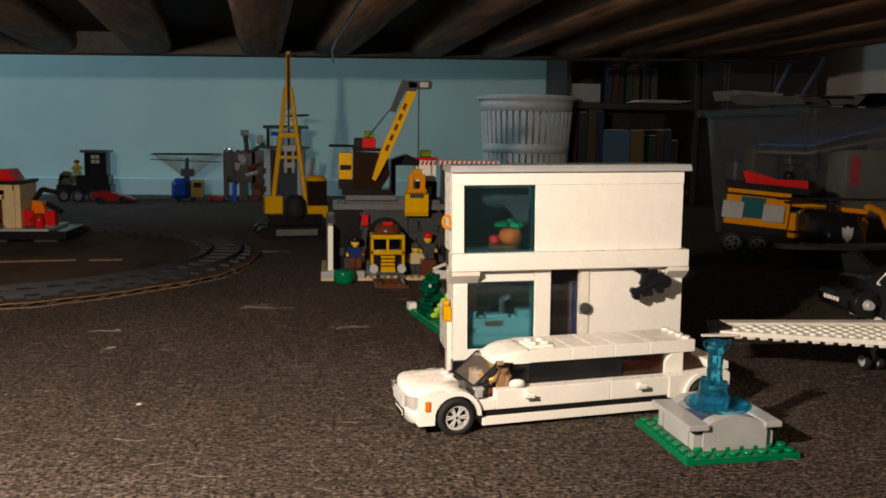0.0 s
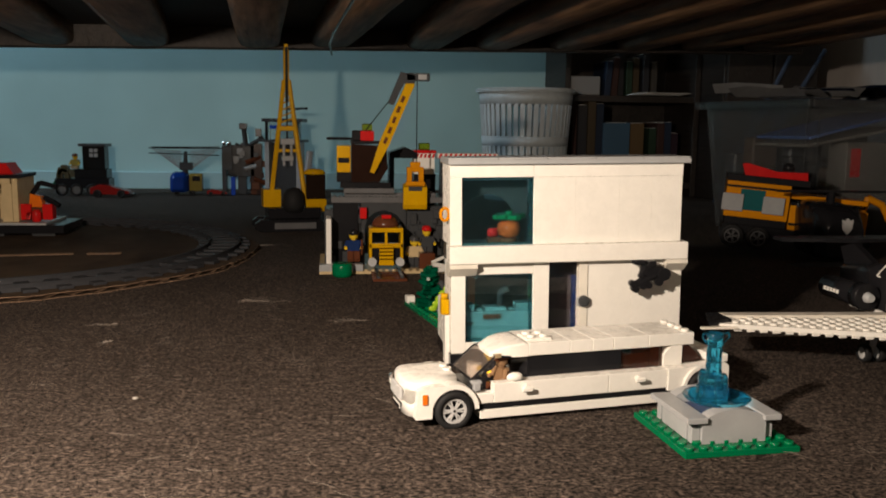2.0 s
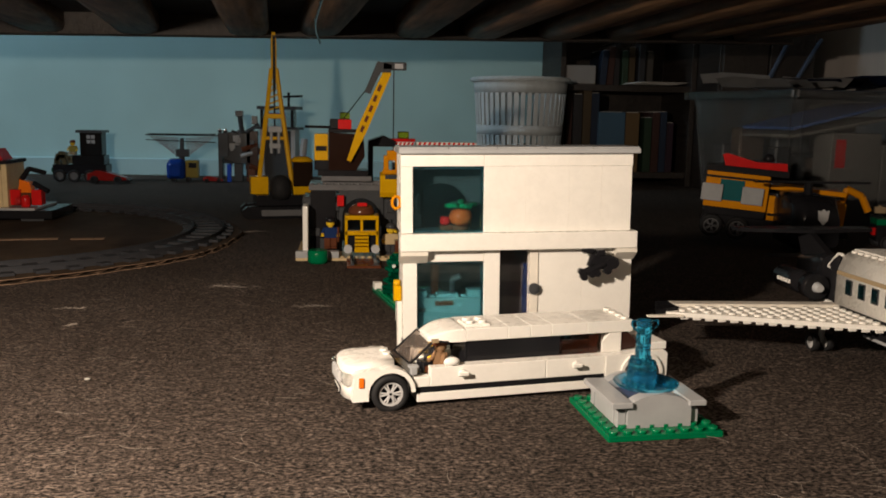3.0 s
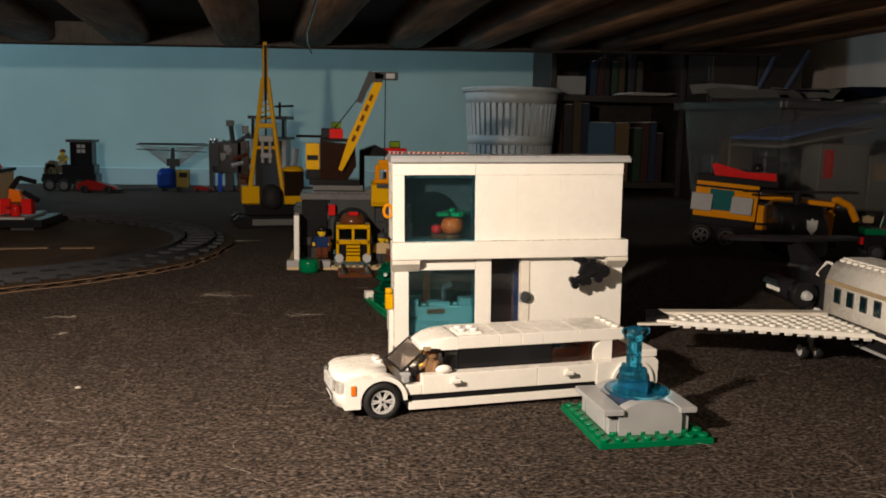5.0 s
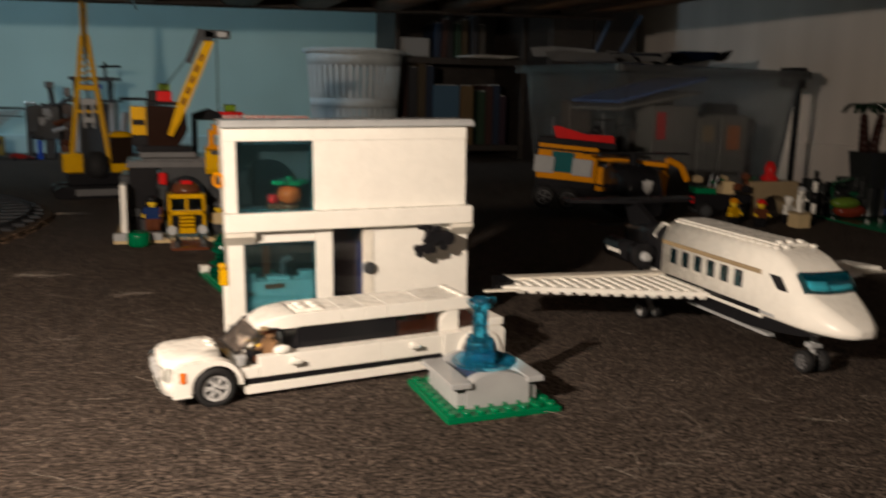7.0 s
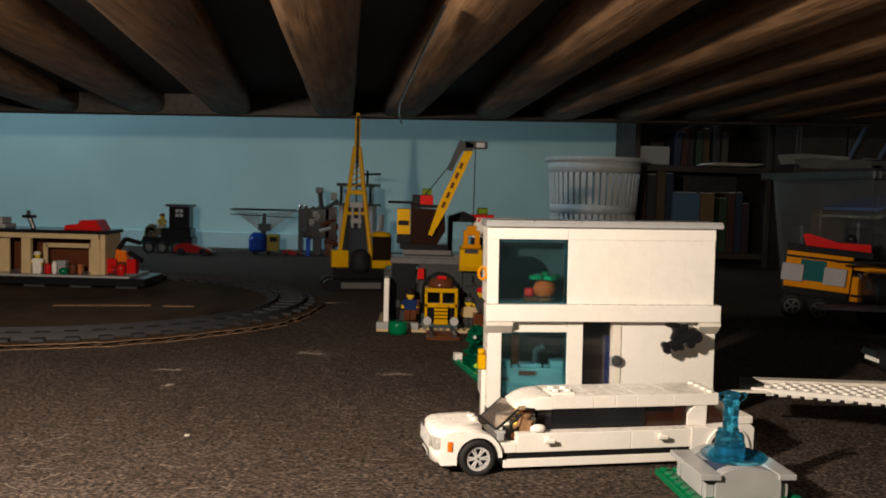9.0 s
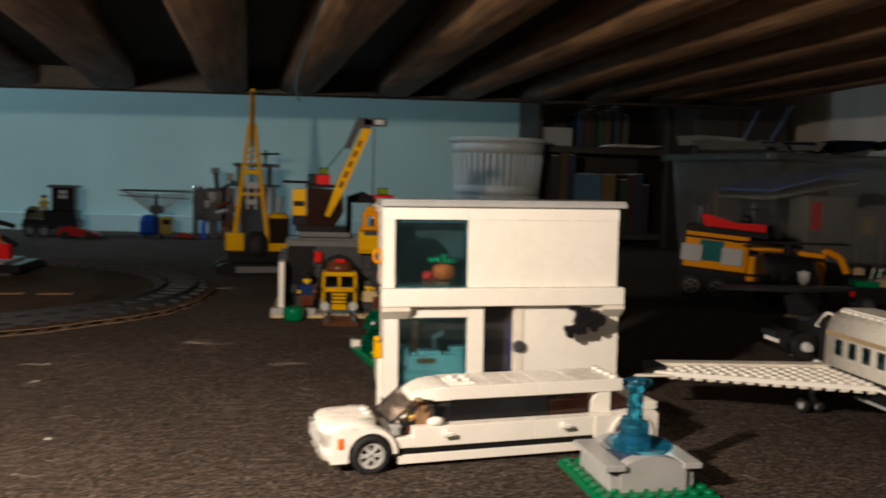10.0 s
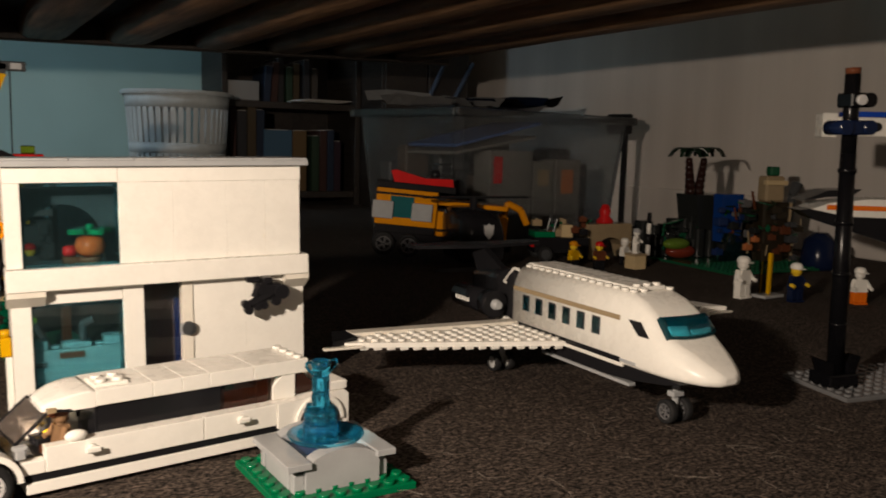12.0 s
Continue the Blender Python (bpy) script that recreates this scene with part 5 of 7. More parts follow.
solid("toy_hand_cart", bm, [WHITE], pose(MX + 0.127, MY - 0.012, 0.0105, 0, 0, 12), "small white toy cart piece beside the mine", "toy part")

cb = thing("toy_excavator_crane", pose(0.134, 1.062, 0.0900), "yellow and dark toy excavator crane standing on the mine", "toy crane")
boxpart("base", cb, MIDGREY, -0.020, 0.040, -0.020, 0.025, 0.0, 0.0060)
boxpart("turntable", cb, BLACK, -0.024, 0.036, -0.018, 0.024, 0.0062, 0.0130)
boxpart("engine_cover", cb, YELLOW, -0.028, -0.012, -0.020, 0.020, 0.0250, 0.0560)
boxpart("engine_base", cb, BLACK, -0.028, -0.008, -0.018, 0.020, 0.0132, 0.0248)
boxpart("vent", cb, BLACK, -0.0265, -0.0135, -0.0212, -0.0202, 0.036, 0.042)
bm = bmesh.new()
prism(bm, [(-0.011, 0.0132), (0.022, 0.0132), (0.032, 0.030), (0.030, 0.056), (-0.011, 0.058)], -0.020, 0.018)
part("cab", bm, plastic("glossy_dark_brown_plastic", (0.020, 0.009, 0.006), 0.1), cb, "glossy dark brown cab glass")
bm = bmesh.new()
box(bm, -0.0115, 0.0310, -0.021, 0.019, 0.0582, 0.0620, 0.0005)
rod(bm, (-0.040, 0, 0.0640), (0.010, 0, 0.0640), 0.0016)
box(bm, -0.010, 0.004, -0.008, 0.008, 0.062, 0.074, 0.001)
part("roof", bm, BLACK, cb, "black roof with a boom rest")
boxpart("beacon_base", cb, RED, 0.000, 0.016, -0.012, 0.004, 0.0622, 0.0735)
bm = bmesh.new()
box(bm, 0.002, 0.014, -0.010, 0.002, 0.0737, 0.0820, 0.001)
part("beacon", bm, TYELLOW, cb, "clear yellow beacon")
bm = bmesh.new()
prism(bm, [(0.0105, 0.026), (0.0150, 0.024), (0.0330, 0.058), (0.0625, 0.128), (0.0535, 0.132), (0.0225, 0.064)], -0.030, -0.022)
part("boom", bm, YELLOW, cb, "yellow boom")
bm = bmesh.new()
for k in range(5):
    f = k / 4
    x, z = 0.0275 + 0.0200 * f, 0.0600 + 0.0480 * f
    prism(bm, [(x - 0.0022, z), (x + 0.0012, z - 0.0016), (x + 0.0042, z + 0.0056), (x + 0.0008, z + 0.0072)], -0.0304, -0.0300)
part("boom_slot", bm, BROWN, cb, "dark slots along the boom")
bm = bmesh.new()
prism(bm, [(0.031, 0.106), (0.038, 0.104), (0.044, 0.118), (0.050, 0.129), (0.062, 0.129), (0.063, 0.138), (0.046, 0.142)], -0.032, -0.020)
box(bm, 0.052, 0.080, -0.032, -0.020, 0.132, 0.141, 0.001)
part("boom_head", bm, DGREY, cb, "dark grey boom head")
boxpart("head_tip", cb, LGREY, 0.066, 0.076, -0.033, -0.019, 0.1335, 0.1395)
bm = bmesh.new()
rod(bm, (0.0655, -0.026, 0.134), (0.0655, -0.026, 0.030), 0.0007, 6)
rod(bm, (0.006, -0.010, 0.074), (0.040, -0.026, 0.118), 0.0007, 6)
part("cable", bm, BLACK, cb, "black string")
bk = new("grab_bucket")
bk.parent = cb
bk.location = (-0.006, 0.0, 0.006)
bm = bmesh.new()
prism(bm, [(-0.030 + 0.0, -0.0185), (-0.030, 0.002), (-0.018, 0.006), (-0.018, -0.0185), (-0.022, -0.024), (-0.027, -0.024)], 0.056, 0.084, "x")
part("bucket", bm, YELLOW, bk, "yellow hanging bucket")
bm = bmesh.new()
box(bm, 0.060, 0.066, -0.030, -0.022, 0.006, 0.026, 0.0005)
box(bm, 0.074, 0.080, -0.030, -0.022, 0.006, 0.026, 0.0005)
box(bm, 0.064, 0.076, -0.029, -0.023, 0.020, 0.032, 0.0005)
box(bm, 0.0585, 0.0815, -0.031, -0.027, 0.004, 0.009, 0.0005)
part("hanger", bm, ORANGE, bk)
boxpart("gap", bk, DGREY, 0.062, 0.078, -0.0315, -0.0302, -0.002, 0.003)

hut = thing("toy_mine_hut", pose(0.172, 1.110, 0.0900), "black toy hut with a red and white striped sign", "toy building")
bm = bmesh.new()
box(bm, 0.0, 0.006, -0.010, 0.024, 0.0, 0.040, 0.0005)
box(bm, 0.0, 0.034, -0.012, 0.026, 0.040, 0.047, 0.0005)
prism(bm, [(0.0, 0.047), (0.034, 0.047), (0.020, 0.054)], -0.012, 0.026)
part("frame", bm, BLACK, hut)
boxpart("wall", hut, WHITE, 0.032, 0.058, -0.004, 0.020, 0.0, 0.0460, label="white printed wall")
boxpart("lower_wall", hut, BLACK, 0.0315, 0.0590, -0.0060, 0.022, -0.020, 0.0200)
bm = bmesh.new()
for k in range(5):
    prism(bm, [(0.033 + 0.0052 * k, 0.0405), (0.0358 + 0.0052 * k, 0.0405), (0.0378 + 0.0052 * k, 0.0455), (0.035 + 0.0052 * k, 0.0455)], -0.0049, -0.0041)
part("stripe", bm, RED, hut, "red warning stripes")
boxpart("beacon_base", hut, RED, 0.030, 0.060, -0.004, 0.018, 0.0462, 0.0500)
bm = bmesh.new()
box(bm, 0.038, 0.052, 0.0, 0.012, 0.0502, 0.0590, 0.001)
part("beacon", bm, TYELLOW, hut)
bm = bmesh.new()
box(bm, 0.062, 0.140, -0.002, 0.018, 0.040, 0.0462, 0.0005)
for k in range(12):
    q = 0.0630 + 0.0063 * k
    prism(bm, [(q, 0.0403), (q + 0.0030, 0.0403), (q + 0.0055, 0.0459), (q + 0.0025, 0.0459)], -0.0027, -0.0021, "y", 1)
box(bm, 0.066, 0.072, 0.0, 0.016, -0.09, 0.0399, 0.0005, 2)
part("barrier", bm, [WHITE, RED, DGREY], hut, "red and white striped barrier")

# ---- green plate with plants beside the house ----
gp = thing("toy_garden", pose(0.192, 0.700, 0.0, 0, 0, 11), "green toy garden plate with plants behind the house", "toy garden")
bm = bmesh.new()
box(bm, 0.0, 0.064, 0.0, 0.128, 0.0, 0.0032, 0.0003)
studs(bm, 0, 0, 2, 16, 0.0032)
part("base_plate", bm, GREEN, gp)
boxpart("corner_brick", gp, WHITE, 0.0005, 0.0080, 0.1195, 0.1275, 0.0034, 0.0100)
bm = bmesh.new()
rng = random.Random(3)
for k in range(9):
    a = rng.uniform(0, 6.28)
    z = 0.004 + 0.004 * k
    r = 0.015 * (1 - 0.06 * k)
    for d in (0, 2.1, 4.2):
        rod(bm, (0.016, 0.100, z), (0.016 + r * math.cos(a + d), 0.100 + r * math.sin(a + d), z + 0.003), 0.0042, 6, 0.0018)
rod(bm, (0.016, 0.100, 0.003), (0.016, 0.100, 0.042), 0.0050, 8, 0.0030)
part("bush", bm, plastic("mid_green_plastic", (0.0, 0.060, 0.030)), gp, "green toy bush")
bm = bmesh.new()
for k in range(4):
    x, z = 0.014 + 0.0030 * k, 0.008 + 0.0044 * k
    ball(bm, (x - 0.004, 0.070, z), 0.0034, 1.2, 0.5, 0.8, seg=8)
    ball(bm, (x - 0.001, 0.070, z + 0.004), 0.0028, 1.0, 0.5, 1.1, seg=8)
part("leaf_stem", bm, LIME, gp, "lime green leafy stem")
bm = bmesh.new()
rod(bm, (0.030, 0.052, 0.004), (0.020, 0.080, 0.030), 0.0026)
part("pole", bm, DGREY, gp)
boxpart("post", gp, BROWN, 0.040, 0.046, 0.060, 0.066, 0.0033, 0.0440)

# ---- far row along the back wall ----
OLIVEYELLOW = plastic("dull_yellow_plastic", (0.26, 0.21, 0.05))
trk = thing("toy_wagon", pose(-0.530, 2.120, 0.0), "dark toy wagon with a tall cab and grey wheels", "toy vehicle")
boxpart("bed", trk, BLACK, 0.0, 0.120, -0.025, 0.025, 0.018, 0.040)
bm = bmesh.new()
box(bm, 0.066, 0.110, -0.024, 0.024, 0.062, 0.114, 0.001)
box(bm, 0.044, 0.116, -0.024, 0.024, 0.040, 0.0618, 0.001)
for x in (0.064, 0.109):
    box(bm, x, x + 0.004, -0.027, -0.0242, 0.062, 0.114, 0.0005)
part("cab", bm, plastic("dark_green_grey_plastic", (0.012, 0.012, 0.013)), trk, "near-black cab")
boxpart("roof", trk, DGREY, 0.056, 0.116, -0.030, 0.030, 0.1142, 0.1205)
bm = bmesh.new()
for x in (0.079, 0.089):
    for z in (0.090, 0.101):
        box(bm, x, x + 0.008, -0.0256, -0.0241, z, z + 0.008)
part("window", bm, LGREY, trk, "small pale four-pane window")
bm = bmesh.new()
rng = random.Random(8)
for k in range(14):
    x, z = rng.uniform(0.0, 0.05), rng.uniform(0.036, 0.062)
    box(bm, x, x + 0.010, -0.016, rng.uniform(0, 0.014), z - 0.006, z + rng.uniform(0.003, 0.012), 0.001)
part("load", bm, plastic("dull_olive_plastic", (0.10, 0.085, 0.05)), trk, "mixed tan load")
for x in (0.016, 0.048, 0.084):
    wheel(trk, (x, -0.032, 0.0140), 0.0140, 0.010, MIDGREY)
figure(pose(-0.487, 2.110, 0.0625), OLIVEYELLOW, DTAN, BROWN, "toy figure in dull yellow sitting on the wagon", sit=True, size=1.1)
rc = thing("toy_race_car", pose(-0.440, 2.060, 0.0), "low red toy racing car", "toy car")
bm = bmesh.new()
prism(bm, [(0.0, 0.008), (0.0, 0.022), (0.020, 0.030), (0.045, 0.026), (0.085, 0.014), (0.088, 0.006)], -0.014, 0.014)
part("body", bm, plastic("deep_red_plastic", (0.24, 0.012, 0.010)), rc)
boxpart("nose", rc, BLACK, 0.070, 0.094, -0.018, 0.018, 0.004, 0.0090)
for x in (0.016, 0.068):
    wheel(rc, (x, -0.020, 0.0090), 0.0090, 0.008, BLACK)
bm = bmesh.new()
for k in range(16):
    rng = random.Random(k)
    ball(bm, (rng.uniform(-0.022, 0.022), rng.uniform(-0.015, 0.015), rng.uniform(0.008, 0.030)), rng.uniform(0.005, 0.009), seg=8)
solid("toy_bush", bm, DGREEN, pose(-0.532, 2.165, 0.0), "dark green toy bush near the wall", "plant")

hl = thing("toy_helicopter", pose(-0.255, 2.130, 0.0), "blue toy helicopter with a wide rotor and net sails", "toy helicopter")
bm = bmesh.new()
loft(bm, [section(-0.030, 0.012, 0.016, 0.042, 0.008), section(-0.022, 0.020, 0.008, 0.052, 0.012), section(0.004, 0.022, 0.008, 0.056, 0.012), section(0.040, 0.010, 0.030, 0.052, 0.006)])
part("body", bm, plastic("deep_blue_plastic", (0.006, 0.035, 0.22)), hl, "rounded blue body")
bm = bmesh.new()
rod(bm, (0.012, 0, 0.052), (0.014, 0, 0.104), 0.007, 8, 0.004)
box(bm, 0.000, 0.030, -0.008, 0.008, 0.060, 0.078, 0.001)
part("mast", bm, DGREY, hl)
bm = bmesh.new()
box(bm, -0.070, 0.098, -0.004, 0.004, 0.1100, 0.1125)
prism(bm, [(-0.060, -0.02), (-0.062, -0.012), (0.090, 0.034), (0.090, 0.026)], 0.1126, 0.1150, "z")
prism(bm, [(-0.070, 0.0985), (0.092, 0.0940), (0.092, 0.0960), (-0.070, 0.1005)], -0.003, 0.003)
part("rotor", bm, BLACK, hl, "long black rotor blades")
bm = bmesh.new()
for s in (-1, 1):
    for k in range(12):
        f = k / 11
        rod(bm, (0.014 + s * 0.010, 0, 0.060 + 0.004 * k), (0.014 + s * (0.076 - 0.05 * (1 - f)), 0, 0.072 + 0.036 * f), 0.0009, 4)
part("net", bm, LGREY, hl, "pale net sails")
bm = bmesh.new()
box(bm, 0.022, 0.052, -0.012, 0.012, 0.010, 0.052, 0.002)
part("cabin", bm, OLIVEYELLOW, hl)
boxpart("cabin_window", hl, BLACK, 0.030, 0.048, -0.014, -0.0122, 0.034, 0.046)
for x in (-0.004, 0.030):
    wheel(hl, (x, -0.024, 0.0065), 0.0065, 0.006, BLACK)
rc2 = copy_thing(rc, pose(-0.190, 2.110, 0.0) @ Matrix.Scale(0.55, 4))
rc2["label"] = "small red toy car beside the helicopter"

CHROME, cn, cl, cp = shader("bright_chrome")
cp.inputs["Base Color"].default_value = (0.9, 0.9, 0.9, 1)
cp.inputs["Metallic"].default_value, cp.inputs["Roughness"].default_value = 1.0, 0.16
rb = thing("toy_robot", pose(-0.112, 2.160, 0.0), "grey toy robot with claw arms and shiny balls", "toy robot")
rng = random.Random(21)
for nm, mat, n, x0, x1, z0, z1, sz in (("leg_block", BROWN, 10, 0.022, 0.046, 0.004, 0.098, 0.016), ("body_block", LGREY, 20, -0.032, 0.028, 0.052, 0.116, 0.013), ("joint_block", DGREY, 22, -0.030, 0.044, 0.044, 0.124, 0.012)):
    for k in range(n):
        bm = bmesh.new()
        x, z, y, q = rng.uniform(x0, x1), rng.uniform(z0, z1), rng.uniform(-0.018, 0.018), sz * rng.uniform(0.6, 1.2)
        if k % 3 == 0:
            rod(bm, (x - q, y, z), (x + q, y + 0.004, z + q * rng.uniform(-1, 1)), q * 0.35)
        else:
            box(bm, x - q / 2, x + q / 2, y - q / 2, y + q / 2, max(z - q / 2, 0), z + q / 2, 0.0008)
        part(nm, bm, mat, rb)
boxpart("torso", rb, DGREY, -0.034, 0.030, -0.012, 0.016, 0.0440, 0.1200, bev=0.001)
boxpart("leg", rb, plastic("dark_red_brown_plastic", (0.040, 0.018, 0.014)), 0.020, 0.048, -0.012, 0.016, 0.0, 0.1240, bev=0.001)
boxpart("leg", rb, DGREY, -0.010, 0.010, -0.012, 0.016, 0.0, 0.0438, bev=0.001)
bm = bmesh.new()
rod(bm, (0.010, -0.01, 0.12), (0.006, -0.014, 0.160), 0.006)
box(bm, -0.004, 0.014, -0.022, -0.004, 0.158, 0.172, 0.001)
rod(bm, (0.020, -0.01, 0.12), (0.052, -0.014, 0.140), 0.005)
box(bm, 0.034, 0.048, -0.02, -0.005, 0.140, 0.160, 0.001)
part("claw_arm", bm, DGREY, rb)
bm = bmesh.new()
box(bm, -0.024, -0.014, -0.036, -0.028, 0.0, 0.044, 0.001)
part("column", bm, BLUE, rb)
for x in (-0.040, -0.028):
    bm = bmesh.new()
    ball(bm, (x, -0.026, 0.124), 0.0058)
    ob = part("chrome_ball", bm, CHROME, rb, "shiny pale ball")
bm = bmesh.new()
box(bm, -0.046, -0.022, -0.022, 0.01, 0.06, 0.118, 0.001)
box(bm, -0.046, -0.036, -0.022, 0.016, 0.0, 0.06, 0.001)
part("shoulder", bm, DGREY, rb)

tw = thing("toy_police_tower", pose(-0.005, 2.060, 0.0, 0, 0, -12), "grey toy tower with an open top deck and aerials", "toy building")
for x in (-0.042, 0.032):
    boxpart("pillar", tw, LGREY, x, x + 0.010, -0.02, 0.02, 0.0, 0.130)
boxpart("wall", tw, DGREY, -0.030, 0.030, -0.010, 0.02, 0.0, 0.128)
boxpart("deck", tw, DGREY, -0.055, 0.050, -0.030, 0.030, 0.1302, 0.1360)
boxpart("cabin", tw, TCLEAR, -0.034, 0.034, -0.022, 0.022, 0.1362, 0.176)
boxpart("roof", tw, DGREY, -0.046, 0.048, -0.028, 0.028, 0.1762, 0.1840)
for x in (-0.036, 0.036):
    boxpart("post", tw, BLACK, x - 0.003, x + 0.003, -0.024, -0.018, 0.1361, 0.1761)
boxpart("band", tw, BLUE, -0.028, 0.020, -0.024, -0.0225, 0.160, 0.168)
bm = bmesh.new()
rod(bm, (0.022, 0, 0.184), (0.022, 0, 0.216), 0.003)
rod(bm, (0.010, 0, 0.206), (0.056, -0.004, 0.208), 0.0025)
part("aerial", bm, BLACK, tw)
bm = bmesh.new()
rod(bm, (0.048, -0.01, 0.0), (0.062, -0.01, 0.110), 0.010, 8, 0.008)
part("side_tube", bm, LGREY, tw)

# ---- laundry basket ----
bk2 = thing("laundry_basket", pose(0.566, 2.055, 0.0), "white slotted plastic laundry basket by the wall", "basket")
H, R0, R1 = 0.264, 0.094, 0.113


def band(name, z0, z1, t=0.003):
    bm = bmesh.new()
    ra, rb_ = R0 + (R1 - R0) * z0 / H, R0 + (R1 - R0) * z1 / H
    rings = [[bm.verts.new((q * math.cos(2 * math.pi * i / 48), q * math.sin(2 * math.pi * i / 48), z)) for i in range(48)] for q, z in ((ra, z0), (rb_, z1), (rb_ - t, z1), (ra - t, z0))]
    for p, q in zip(rings, rings[1:] + rings[:1]):
        for i in range(48):
            bm.faces.new((p[i], p[(i + 1) % 48], q[(i + 1) % 48], q[i])).smooth = True
    part(name, bm, BASKETMAT, bk2)


band("base_band", 0.0, 0.050)
band("middle_band", 0.128, 0.150)
band("top_band", 0.225, 0.256)
bm = bmesh.new()
cyl(bm, (0, 0, 0.002), R0 - 0.004, 0.003, seg=48)
part("floor_disc", bm, BASKETMAT, bk2)
bm = bmesh.new()
for i in range(48):
    a, b = 2 * math.pi * i / 48, 2 * math.pi * (i + 1) / 48
    vs = [bm.verts.new(((R1 + d) * math.cos(t), (R1 + d) * math.sin(t), z)) for t in (a, b) for d, z in ((-0.004, 0.256), (0.006, 0.252), (0.008, 0.257), (0.004, 0.262), (-0.004, 0.262))]
    for j in range(5):
        bm.faces.new((vs[j], vs[(j + 1) % 5], vs[5 + (j + 1) % 5], vs[5 + j]))
part("rim", bm, BASKETMAT, bk2, "rolled white rim")
for z0, z1 in ((0.050, 0.128), (0.150, 0.225)):
    bm = bmesh.new()
    ra, rz = R0 + (R1 - R0) * z0 / H - 0.0015, R0 + (R1 - R0) * z1 / H - 0.0015
    vs = [(ra - 0.0012, -0.0052, z0), (ra + 0.0012, -0.0052, z0), (ra + 0.0012, 0.0052, z0), (ra - 0.0012, 0.0052, z0)]
    top = [(v[0] + rz - ra, v[1], z1) for v in vs]
    vv = [bm.verts.new(v) for v in vs + top]
    for f in ((0, 1, 2, 3), (4, 5, 6, 7), (0, 1, 5, 4), (1, 2, 6, 5), (2, 3, 7, 6), (3, 0, 4, 7)):
        bm.faces.new([vv[i] for i in f])
    me = finish("basket_slat", bm, BASKETMAT)
    for k in range(44):
        o = new("basket_slat", me)
        o.parent = bk2
        o.matrix_basis = pose(0, 0, 0, 0, 0, 360 * k / 44)
bm = bmesh.new()
for k in range(10):
    rng = random.Random(k)
    ball(bm, (rng.uniform(-0.045, 0.045), rng.uniform(-0.045, 0.045), 0.058 + rng.uniform(0, 0.035)), 0.034, 1, 1, 0.55, seg=12)
solid("laundry_heap", bm, wall_mat("dark_teal_cloth", (0.03, 0.09, 0.12), 60), pose(0.566, 2.055, 0.0032), "dark teal clothes lying in the basket", "clothes")

# ---- bookcase and dark cabinet in the corner ----
bc = thing("bookcase", pose(0.680, 2.120, 0.0), "dark wooden bookcase with books and papers", "bookcase")
for x in (0.0, 0.340):
    boxpart("side", bc, DARKWOOD, x, x + 0.014, 0.0, 0.200, 0.0, 0.80, bev=0.001)
for z in (0.02, 0.238, 0.520, 0.780):
    boxpart("shelf", bc, DARKWOOD, 0.0142, 0.3398, 0.004, 0.196, z, z + 0.016, bev=0.001)
boxpart("back", bc, DARKWOOD, 0.0142, 0.3398, 0.1965, 0.2000, 0.0, 0.80, bev=0.0)
rng = random.Random(14)
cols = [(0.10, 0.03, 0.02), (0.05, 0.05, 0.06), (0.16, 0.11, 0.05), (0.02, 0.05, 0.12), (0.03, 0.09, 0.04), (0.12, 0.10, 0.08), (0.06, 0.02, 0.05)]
# cover colours cut to 0.4: the shelf's shade is put into them
bmat = [wall_mat("dimmed_book_cloth", tuple(0.4 * v for v in c), 90) for c in cols]
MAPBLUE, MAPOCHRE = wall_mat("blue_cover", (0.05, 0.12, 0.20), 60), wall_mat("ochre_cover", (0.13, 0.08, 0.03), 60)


def book(x, w, h, d, z, mat, lean=0.0, label="worn book standing on the shelf"):
    ob = thing("book", pose(0.685 + x, 2.125 + rng.uniform(0, 0.012), z, 0, lean, 0), label, "book", "books on the shelf")
    bm = bmesh.new()
    box(bm, 0, w, 0.0, d, 0.0, h, 0.001)
    part("cover", bm, mat, ob)
    bm = bmesh.new()
    box(bm, w * 0.12, w * 0.88, 0.004, d - 0.004, h + 0.0001, h + 0.0012)
    part("pages", bm, PAPER, ob)


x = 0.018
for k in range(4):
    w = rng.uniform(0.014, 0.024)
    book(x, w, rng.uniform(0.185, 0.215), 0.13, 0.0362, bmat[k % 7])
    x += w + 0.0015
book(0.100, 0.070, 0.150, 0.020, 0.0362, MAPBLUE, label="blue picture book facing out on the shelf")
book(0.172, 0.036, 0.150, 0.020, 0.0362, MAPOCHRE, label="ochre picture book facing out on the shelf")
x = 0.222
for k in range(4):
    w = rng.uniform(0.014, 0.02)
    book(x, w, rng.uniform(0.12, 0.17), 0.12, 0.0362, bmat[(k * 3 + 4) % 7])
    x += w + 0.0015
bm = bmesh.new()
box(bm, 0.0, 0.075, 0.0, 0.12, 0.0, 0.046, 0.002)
# white card darkened in its colour to suit the shaded shelf
solid("shoe_box", bm, wall_mat("dimmed_white_card", (0.30, 0.30, 0.30), 60), pose(0.697, 2.124, 0.2542), "white cardboard box on the shelf", "box")
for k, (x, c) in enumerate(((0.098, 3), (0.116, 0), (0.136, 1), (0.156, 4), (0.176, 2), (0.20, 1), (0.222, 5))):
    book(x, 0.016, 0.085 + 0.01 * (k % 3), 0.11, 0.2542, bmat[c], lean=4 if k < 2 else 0)
